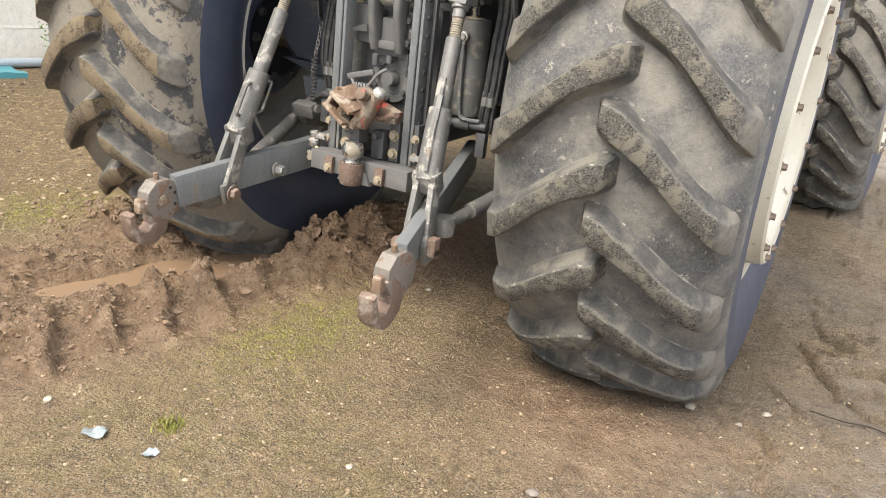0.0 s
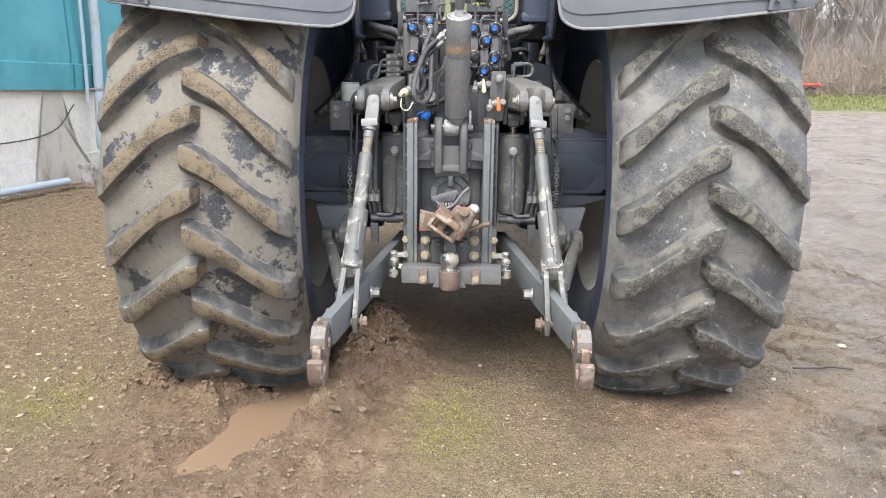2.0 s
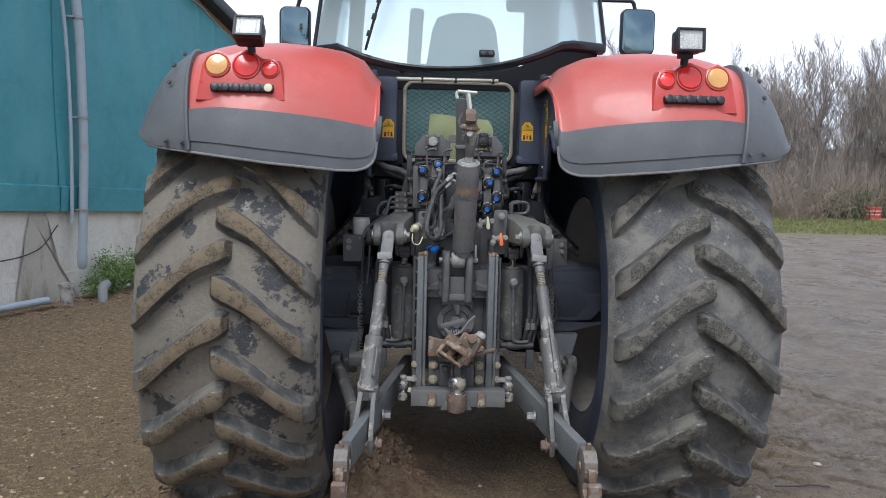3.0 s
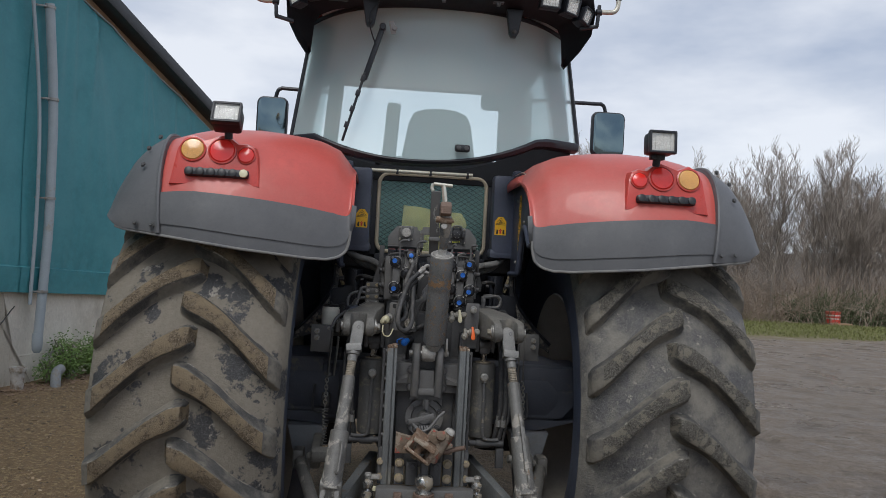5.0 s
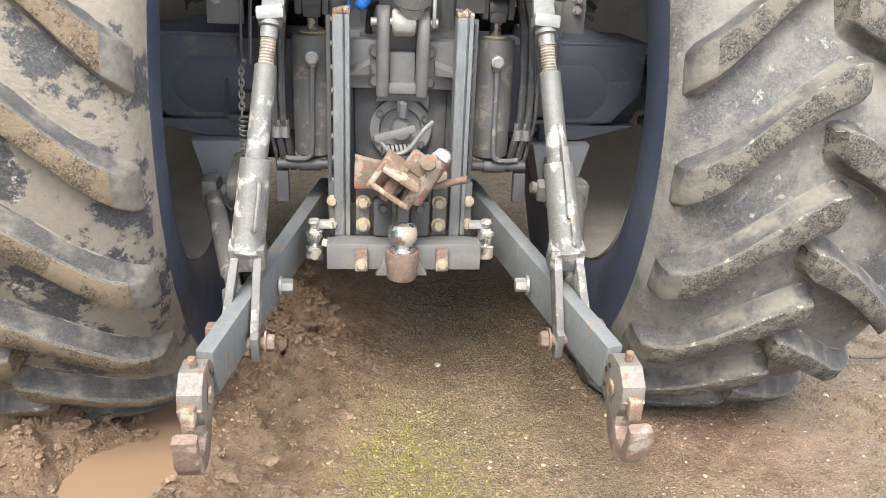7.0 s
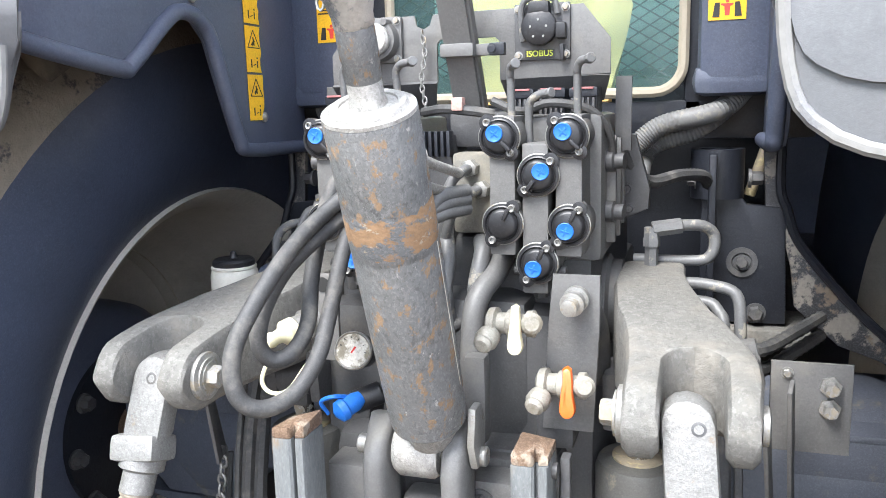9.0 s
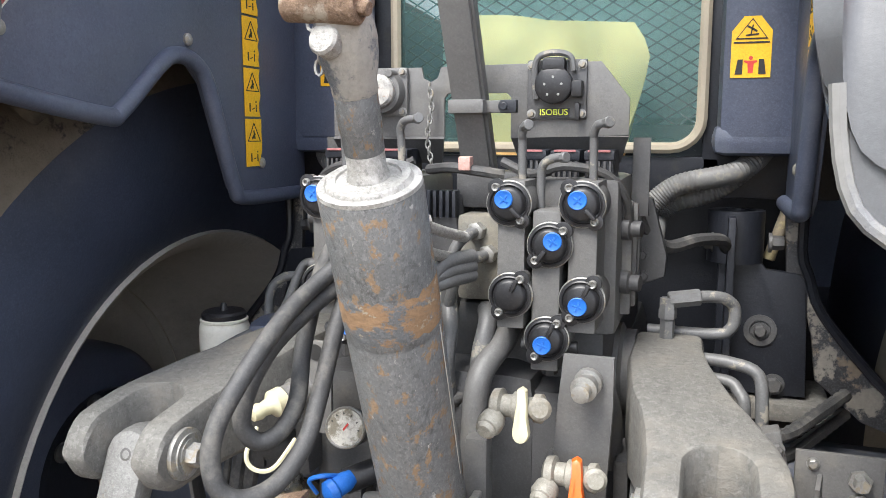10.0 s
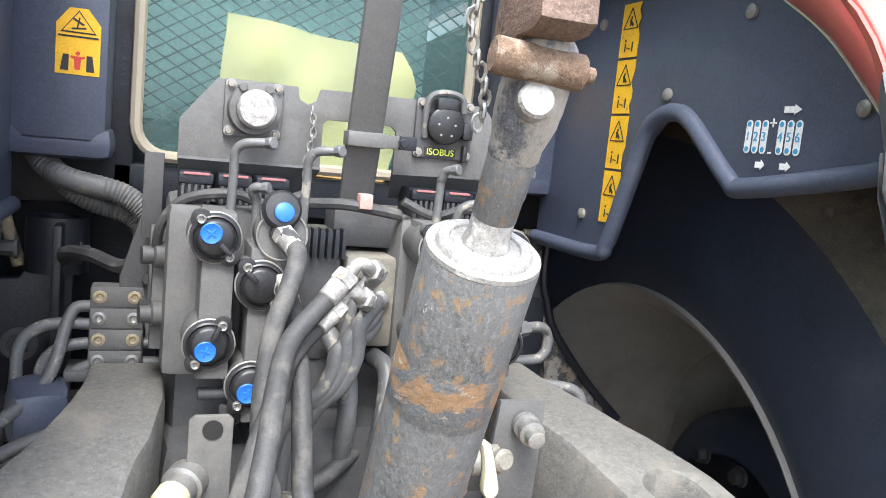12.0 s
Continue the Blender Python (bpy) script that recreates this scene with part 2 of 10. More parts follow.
hose_mat = mat("dusty_rubber_hose", (0.046, 0.046, 0.047), 0.6, vary=0.2, dirt=(0.12, 0.114, 0.105), amount=0.3, dirt_scale=26, sharp=0.2, bump=0.2, fleck=0.15)
conduit_mat = mat("grey_corrugated_conduit", (0.13, 0.131, 0.13), 0.55, vary=0.12, dirt=(0.2, 0.19, 0.17), amount=0.2, dirt_scale=24, bump=0.1, fleck=0.1)
pipe_mat = mat("grey_painted_steel_pipe", (0.115, 0.116, 0.117), 0.45, vary=0.12, dirt=(0.27, 0.25, 0.21), amount=0.12, dirt_scale=30, bump=0.1, fleck=0.15)
cap_mat = mat("black_plastic_cap", (0.016, 0.016, 0.018), 0.4, vary=0.2, dirt=(0.08, 0.075, 0.068), amount=0.0, dirt_scale=40, bump=0.08, fleck=0.15)
blue = mat("blue_plastic_disc", (0.015, 0.13, 0.5), 0.45, vary=0.15, bump=0.03, fleck=0.15)
yellow = mat("yellow_sticker", (0.83, 0.46, 0.015), 0.45, vary=0.12, scale=30, bump=0.0, dirt=(0.4, 0.28, 0.1), amount=-0.02, dirt_scale=40, fleck=0.2)
ink = mat("black_ink", (0.02, 0.02, 0.02), 0.5, vary=0.1, bump=0.0, fleck=0.08)
red_ink = mat("red_print", (0.6, 0.05, 0.04), 0.5, vary=0.1, bump=0.0, fleck=0.08)
orange = mat("orange_plastic", (0.8, 0.13, 0.015), 0.4, vary=0.1, bump=0.03, fleck=0.08)
cream_plastic = mat("yellowed_plastic", (0.6, 0.56, 0.38), 0.4, vary=0.1, bump=0.03, fleck=0.08)
bottle_mat = mat("white_plastic_reservoir", (0.72, 0.69, 0.6), 0.45, vary=0.06, dirt=(0.4, 0.35, 0.27), amount=0.25, dirt_scale=12, sharp=0.4, bump=0.03, fleck=0.08)
seal_mat = mat("beige_window_seal", (0.47, 0.41, 0.31), 0.6, vary=0.12, bump=0.05, fleck=0.08)
alu = mat("pale_aluminium_rail", (0.6, 0.58, 0.5), 0.4, metal=0.4, vary=0.1, bump=0.03)
wood = mat("weathered_wood", (0.3, 0.2, 0.12), 0.8, vary=0.3, scale=5, stretch=(1, 1, 8), bump=0.3)
tarp_mat = mat("green_tarpaulin", (0.052, 0.25, 0.285), 0.4, vary=0.18, scale=1.2, dirt=(0.125, 0.32, 0.35), amount=0.5, dirt_scale=1.2, sharp=0.6, bump=0.08, bump_scale=30, fleck=0.0)
concrete = mat("stained_concrete", (0.7, 0.655, 0.575), 0.85, vary=0.12, scale=1.6, rust=(0.36, 0.33, 0.26), rust_amount=-0.02, rust_scale=2.6, dirt=(0.5, 0.455, 0.37), amount=0.34, dirt_scale=1.4, sharp=0.3, bump=0.25, bump_scale=25, stretch=(1, 1, 0.6), fleck=0.15, fleck_scale=40)
pvc = mat("grey_pvc_pipe", (0.32, 0.365, 0.395), 0.45, vary=0.08, dirt=(0.33, 0.33, 0.3), amount=0.05, dirt_scale=5, bump=0.02, fleck=0.1)
roof_mat = mat("dark_roof_edge", (0.03, 0.031, 0.035), 0.5, vary=0.2)
leaf_mat = mat("shrub_leaves", (0.13, 0.215, 0.05), 0.6, vary=0.45, scale=14, bump=0.0)
twig_mat = mat("bare_twigs", (0.27, 0.232, 0.2), 0.9, vary=0.3, scale=1.2, bump=0.0, fleck=0.0)
bark_mat = mat("tree_bark", (0.2, 0.172, 0.146), 0.9, vary=0.35, scale=2, bump=0.4, bump_scale=20, fleck=0.0)
drum_mat = mat("red_drum_paint", (0.55, 0.05, 0.03), 0.5, vary=0.15, bump=0.02)
drum_band = mat("white_drum_band", (0.62, 0.5, 0.45), 0.5, vary=0.1, bump=0.02)
seat_mat = mat("seat_fabric", (0.16, 0.18, 0.18), 0.85, vary=0.2, bump=0.2)
jacket_mat = mat("pale_yellow_cloth", (0.96, 0.6, 0.25), 0.8, vary=0.08, scale=6, bump=0.3, bump_scale=20, fleck=0.0)
pale_stone = mat("pale_stone", (0.36, 0.31, 0.245), 0.75, vary=0.25, bump=0.3)
clod_mat = mat("mud_clod", (0.2, 0.132, 0.082), 0.75, vary=0.2, scale=14, bump=0.8, bump_scale=80, fleck=0.5, fleck_scale=60)
meadow_mat = mat("meadow_blades", (0.15, 0.16, 0.05), 0.7, vary=0.4, scale=5, bump=0.0, fleck=0.0)
grass_mat = mat("grass_blades", (0.28, 0.275, 0.07), 0.7, vary=0.4, scale=5, bump=0.0, fleck=0.0)
paper_mat = mat("pale_blue_plastic_scrap", (0.24, 0.27, 0.28), 0.5, vary=0.35, bump=0.2)


def glass(name, col, rough=0.02, thin=0.5, spec=0.5):
    """A clear sheet: part of the light goes straight through, the rest is a smooth coated surface."""
    m = bpy.data.materials.new(name)
    m.use_nodes = True
    n, l = m.node_tree.nodes, m.node_tree.links
    b = n["Principled BSDF"]
    b.inputs["Base Color"].default_value = (*col, 1)
    b.inputs["Roughness"].default_value = rough
    b.inputs["Specular IOR Level"].default_value = spec
    tr = n.new("ShaderNodeBsdfTransparent")
    tr.inputs["Color"].default_value = (*[0.6 + 0.4 * c / max(col) for c in col], 1)
    mx = n.new("ShaderNodeMixShader")
    mx.inputs["Fac"].default_value = 1 - thin
    l.new(tr.outputs[0], mx.inputs[1])
    l.new(b.outputs[0], mx.inputs[2])
    l.new(mx.outputs[0], n["Material Output"].inputs["Surface"])
    return m


# pale diffuse base puts the sky's reflection on the pane into its colour
cab_glass = glass("tinted_cab_glass", (0.76, 0.95, 0.95), 0.04, 0.55, 0.9)
small_glass = glass("dusty_window_glass", (0.17, 0.27, 0.26), 0.10, 0.80, 0.6)
lens_clear = glass("ribbed_clear_lens", (0.75, 0.75, 0.73), 0.1, 0.8)
lens_red = mat("red_lens", (0.78, 0.03, 0.022), 0.12, vary=0.15, bump=0.1, bump_scale=200, coat=0.5)
visor_black = mat("black_visor_plastic", (0.009, 0.010, 0.014), 0.6, vary=0.2, bump=0.05, fleck=0.08, spec=0.3)
beacon_amber = mat("amber_beacon_dome", (0.9, 0.34, 0.02), 0.15, vary=0.25, scale=30, bump=0.2, bump_scale=120, coat=0.5)
lens_orange = mat("amber_lens", (0.72, 0.36, 0.1), 0.12, vary=0.2, bump=0.1, bump_scale=200, coat=0.5)
# dark teal base stands in for the darker surroundings reflected in the mirror
mirror_mat = mat("mirror_glass", (0.16, 0.22, 0.24), 0.04, metal=1.0, vary=0.02, bump=0.0, fleck=0.0)
lamp_silver = mat("ribbed_lamp_reflector", (0.85, 0.85, 0.83), 0.35, metal=0.1, vary=0.25, scale=30, bump=1.0, bump_scale=120)


# ---- mesh helpers ----
def part(name, bm, material, parent=None, label="", angle=38):
    me = bpy.data.meshes.new(name)
    bmesh.ops.recalc_face_normals(bm, faces=bm.faces)
    bm.to_mesh(me)
    bm.free()
    me.materials.append(material)
    me.polygons.foreach_set("use_smooth", [True] * len(me.polygons))
    me.set_sharp_from_angle(angle=radians(angle))
    ob = new(name, me)
    if parent:
        ob.parent = parent
    if label:
        tagged(ob, label)
    return ob


def each(name, bm, material, parent=None, label="", near=0.02):
    """Every separate piece of a bmesh as an object of its own; pieces closer than near belong together."""
    bm.verts.index_update()
    seen, groups = set(), []
    for v in bm.verts:
        if v in seen:
            continue
        stack, isle = [v], []
        seen.add(v)
        while stack:
            q = stack.pop()
            isle.append(q)
            for e in q.link_edges:
                o = e.other_vert(q)
                if o not in seen:
                    seen.add(o)
                    stack.append(o)
        mid = sum((q.co for q in isle), Vector()) / len(isle)
        for g in groups:
            if (g[0] - mid).length < near:
                g[1].extend(isle)
                break
        else:
            groups.append((mid, isle))
    for mid, isle in groups:
        one, at = bmesh.new(), {}
        for q in isle:
            at[q] = one.verts.new(q.co - mid)
        for f in {f for q in isle for f in q.link_faces}:
            one.faces.new([at[q] for q in f.verts])
        part(name, one, material, parent, label).location = mid
    bm.free()


def again(ob, m, parent=None):
    """One more object on the same mesh, at the pose m."""
    o = new(ob.name.split(".")[0], ob.data)
    o.matrix_basis = m
    o.parent = parent or ob.parent
    return o


def empty(name, parent=None, at=(0, 0, 0)):
    o = new(name)
    o.empty_display_size = 0.1
    o.location = at
    o.parent = parent
    return o


def frame_of(way):
    z = Vector(way).normalized()
    x = z.orthogonal().normalized()
    return x, z.cross(x), z


def lathe(bm, a, way, profile, seg=24, flat=None, cap=True):
    """Turns a profile of (height along way, radius) round the axis through a."""
    x, y, z = frame_of(way)
    a, rings = Vector(a), []
    for h, r in profile:
        rings.append([bm.verts.new(a + z * h + (x * math.cos(t) + y * math.sin(t)) * r) for t in (2 * math.pi * (k + 0.5) / seg for k in range(seg))])
    for p, q in zip(rings, rings[1:]):
        for k in range(seg):
            bm.faces.new((p[k], p[(k + 1) % seg], q[(k + 1) % seg], q[k]))
    if cap:
        bm.faces.new(rings[0])
        bm.faces.new(rings[-1][::-1])
    return bm


def rod(bm, a, b, r, r2=None, seg=18, edge=0.15):
    """A round bar from a to b with eased ends."""
    a, b = Vector(a), Vector(b)
    d, r2 = (b - a).length, r if r2 is None else r2
    e = min(r, r2) * edge
    return lathe(bm, a, b - a, [(0, r - e), (e, r), (d - e, r2), (d, r2 - e)], seg)


def box(bm, c, s, turn=(0, 0, 0), bevel=0.004, m=None):
    """A bevelled block with centre c and full sizes s."""
    made = bmesh.ops.create_cube(bm, size=1.0, matrix=(m or Matrix()) @ pose(*c, *turn) @ Matrix.Diagonal((*s, 1)))
    if bevel:
        edges = list({e for v in made["verts"] for e in v.link_edges})
        bmesh.ops.bevel(bm, geom=edges, offset=min(bevel, min(s) * 0.45), segments=2, affect="EDGES", profile=0.6)
    return bm


def slab(bm, a, b, width, height, bevel=0.004, up=(0, 0, 1)):
    """A bar of rectangular section from a to b: width across, height along up."""
    a, b = Vector(a), Vector(b)
    y = (b - a).normalized()
    x = y.cross(Vector(up)).normalized()
    z = x.cross(y)
    m = Matrix.Translation((a + b) / 2) @ Matrix((x, y, z)).transposed().to_4x4()
    return box(bm, (0, 0, 0), (width, (b - a).length, height), bevel=bevel, m=m)


def plate(bm, outline, axis, at, thick, bevel=0.003):
    """A flat sheet: an outline in the two other axes, extruded along the axis from at by thick."""
    def place(u, v, w):
        return {"x": (w, u, v), "y": (u, w, v), "z": (u, v, w)}[axis]
    vs = [bm.verts.new(place(u, v, at)) for u, v in outline]
    f = bm.faces.new(vs)
    ext = bmesh.ops.extrude_face_region(bm, geom=[f])
    up = [v for v in ext["geom"] if isinstance(v, bmesh.types.BMVert)]
    bmesh.ops.translate(bm, verts=up, vec=place(0, 0, thick))
    if bevel:
        rim = [e for e in bm.edges if len(e.link_faces) == 2 and e.verts[0] in set(vs + up) and e.verts[1] in set(vs + up) and (e.verts[0] in up) == (e.verts[1] in up)]
        bmesh.ops.bevel(bm, geom=rim, offset=min(bevel, abs(thick) * 0.4), segments=2, affect="EDGES", profile=0.6)
    return bm


def smooth_path(pts, steps=6):
    p = [Vector(q) for q in pts]
    p = [p[0] * 2 - p[1]] + p + [p[-1] * 2 - p[-2]]
    out = []
    for i in range(1, len(p) - 2):
        for k in range(steps):
            t = k / steps
            out.append(0.5 * (2 * p[i] + (p[i + 1] - p[i - 1]) * t + (2 * p[i - 1] - 5 * p[i] + 4 * p[i + 1] - p[i + 2]) * t * t + (3 * p[i] - 3 * p[i + 1] + p[i + 2] - p[i - 1]) * t ** 3))
    return out + [p[-2]]


def tube(bm, pts, r, seg=10, steps=6, smooth=True, ribs=0.0):
    """A hose or bent pipe through the points; ribs: the depth of its corrugation."""
    path = smooth_path(pts, steps) if smooth else [Vector(q) for q in pts]
    n = len(path)
    x = (path[1] - path[0]).orthogonal().normalized()
    rings = []
    for i, q in enumerate(path):
        d = (path[min(i + 1, n - 1)] - path[max(i - 1, 0)]).normalized()
        x = (x - d * x.dot(d)).normalized()
        y = d.cross(x)
        rr = r - (ribs if i % 2 else 0)
        rings.append([bm.verts.new(q + (x * math.cos(t) + y * math.sin(t)) * rr) for t in (2 * math.pi * k / seg for k in range(seg))])
    for p, q in zip(rings, rings[1:]):
        for k in range(seg):
            bm.faces.new((p[k], p[(k + 1) % seg], q[(k + 1) % seg], q[k]))
    bm.faces.new(rings[0])
    bm.faces.new(rings[-1][::-1])
    return bm


def hexbolt(bm, at, way, r=0.012, h=0.01, washer=True):
    at, way = Vector(at), Vector(way).normalized()
    if washer:
        lathe(bm, at, way, [(0, r * 1.35), (h * 0.25, r * 1.35)], 16)
    lathe(bm, at + way * h * 0.2, way, [(0, r), (h * 0.8, r), (h, r * 0.85)], 6)
    return bm


def B():
    return bmesh.new()


def solid(bm, thick):
    bmesh.ops.recalc_face_normals(bm, faces=bm.faces)
    bmesh.ops.solidify(bm, geom=list(bm.faces), thickness=thick)
    return bm


# ---- value noise for the ground ----
rng = np.random.RandomState(7)
TABLE = rng.rand(256, 256)


def vnoise(x, y):
    xi, yi = np.floor(x).astype(int), np.floor(y).astype(int)
    fx, fy = x - xi, y - yi
    fx, fy = fx * fx * (3 - 2 * fx), fy * fy * (3 - 2 * fy)
    g = lambda a, b: TABLE[(xi + a) % 256, (yi + b) % 256]
    return (g(0, 0) * (1 - fx) + g(1, 0) * fx) * (1 - fy) + (g(0, 1) * (1 - fx) + g(1, 1) * fx) * fy - 0.5


def fbm(x, y, octaves=4):
    return sum(vnoise(x * 2 ** k + 17 * k, y * 2 ** k + 31 * k) * 0.5 ** k for k in range(octaves))


def bump01(x, lo, hi, soft):
    return 1 / (1 + np.exp(-(x - lo) / soft)) * 1 / (1 + np.exp((x - hi) / soft))


def rut_centre(y):
    return -0.66 - 0.24 * np.clip(-(y + 0.6), -0.4, 3.0) ** 1.0 * 0.95


def ground_height(x, y):
    """The yard: gravel, the rut with its puddle and thrown-up mud, tread prints."""
    near = np.exp(-((x * 0.14) ** 2 + ((y + 1) * 0.14) ** 2))
    z = 0.05 * fbm(x * 0.35, y * 0.35, 3) * near + 0.016 * fbm(x * 3, y * 3, 4) + 0.010 * fbm(x * 18, y * 18, 3) + 0.006 * np.abs(fbm(x * 45, y * 45, 2))
    d = x - rut_centre(y)
    along = bump01(y, -1.62, -0.2, 0.09)
    wide = 0.165 + 0.13 * fbm(x * 2.3 + 4, y * 2.3, 3)
    rut = np.exp(-((d + 0.08 * fbm(x * 5, y * 5 + 8, 3)) / np.maximum(wide, 0.06)) ** 4) * along
    z -= 0.055 * rut
    churn = np.exp(-((d - 0.02) / 0.55) ** 4) * bump01(y, -2.6, 0.2, 0.2) * (1 - rut)
    rough = np.maximum(0, fbm(x * 7, y * 7, 4) + 0.12)
    crack = np.exp(-(fbm(x * 9 + 3, y * 9, 3) / 0.05) ** 2)
    lump = np.abs(fbm(x * 17 + 5, y * 17, 3))
    z += churn * (0.012 + 0.11 * rough + 0.07 * lump + 0.035 * np.abs(fbm(x * 38, y * 38, 2)) - 0.02 * crack)
    z += np.exp(-((x + 0.38) / 0.14) ** 2) * bump01(y, -0.75, 0.1, 0.12) * (0.05 + 0.1 * rough + 0.08 * lump)
    z += np.exp(-((x + 1.1) / 0.35) ** 2) * np.exp(-((y + 0.78) / 0.14) ** 2) * (0.03 + 0.1 * rough + 0.08 * lump)
    # bar prints beside the rut: smooth pressed pads between ragged ridges
    for off, w, lean, ph0 in ((0.45, 0.2, 0.6, 0.0), (-0.38, 0.15, -0.6, 0.3)):
        e = d - off + 0.05 * vnoise(x * 4, y * 4)
        lane = np.exp(-(e / w) ** 6) * bump01(y, -2.5, -0.85, 0.08)
        ph = (y + lean * e + 0.05 * vnoise(x * 5 + 2, y * 5)) / 0.2 + ph0
        saw = np.abs((ph % 1.0) - 0.5) * 2
        ridge = 1 / (1 + np.exp(-(saw - 0.62) / 0.05))
        patchy = np.clip(0.55 + 1.6 * fbm(x * 2.1 + 11, y * 2.1, 2), 0, 1)
        z = z * (1 - 0.7 * lane * (1 - ridge) * patchy) + lane * patchy * (ridge * (0.004 + 0.035 * rough + 0.025 * lump) - 0.010 * (1 - ridge) - 0.006 * np.exp(-((saw - 0.6) / 0.06) ** 2))
    # tread prints of earlier passes
    for xc, w, bend, amp in ((1.82, 0.28, 0.02, 0.042), (2.55, 0.3, 0.03, 0.042), (3.6, 0.34, 0.05, 0.04), (-1.9, 0.25, -0.02, 0.006), (5.2, 0.35, 0.1, 0.014)):
        e = x - xc - bend * (y + 1) ** 2 * 0.3
        lane = np.exp(-(e / w) ** 4)
        ph = np.sin(np.pi * (y + 0.75 * np.abs(e) + 0.05 * vnoise(x * 6, y * 6)) / 0.2)
        kept = np.clip(0.45 + 1.6 * fbm(x * 1.7 + 2, y * 1.7, 2), 0, 1)
        z -= lane * amp * kept * (0.3 + 0.55 * np.tanh(7 * (0.45 - np.abs(ph))) + 0.5 * np.exp(-((np.abs(ph) - 0.5) / 0.13) ** 2) * (vnoise(x * 22, y * 22) + 0.4))
    # crumbs in the churned strip, cracks along old tread edges
    z += churn * 0.012 * np.maximum(0, fbm(x * 34, y * 34, 3) + 0.05)
    dry = 1 / (1 + np.exp(-(x - 0.75) / 0.12)) * bump01(y, -2.6, 2.5, 0.3) * bump01(x, 0.6, 4.5, 0.3)
    dry = dry * (1 - np.exp(-((x - 0.98) / 0.55) ** 6) * bump01(y, -1.35, 1.2, 0.08))
    u, v = x * 0.82 + y * 0.57, y * 0.82 - x * 0.57
    vein = fbm(u * 4.4 + 3, v * 1.7, 5)
    z -= dry * 0.055 * np.exp(-(vein / 0.06) ** 2) * np.clip(0.75 + 2.2 * vnoise(x * 1.6 + 9, y * 1.6), 0, 1)
    z += dry * 0.022 * np.exp(-((vein - 0.12) / 0.05) ** 2) * np.clip(0.5 + 2 * fbm(x * 14, y * 14, 3), 0, 1)
    z += np.exp(-((x - 1.0) / 0.5) ** 2) * np.exp(-((y + 0.95) / 0.25) ** 2) * -0.018
    z -= 0.045 * np.exp(-((x - 0.98) / 0.46) ** 4) * bump01(y, -0.75, 0.4, 0.06)
    return z


# ---- ground ----
def axis_lines(lo, hi, step, far, grow=1.065):
    mid = list(np.arange(lo, hi, step))
    out, d, v = [], step, hi
    while v < far:
        out.append(v)
        d *= grow
        v += d
    back, d, v = [], step, lo
    while v > -far:
        d *= grow
        v -= d
        back.append(v)
    return np.array(back[::-1] + mid + out)


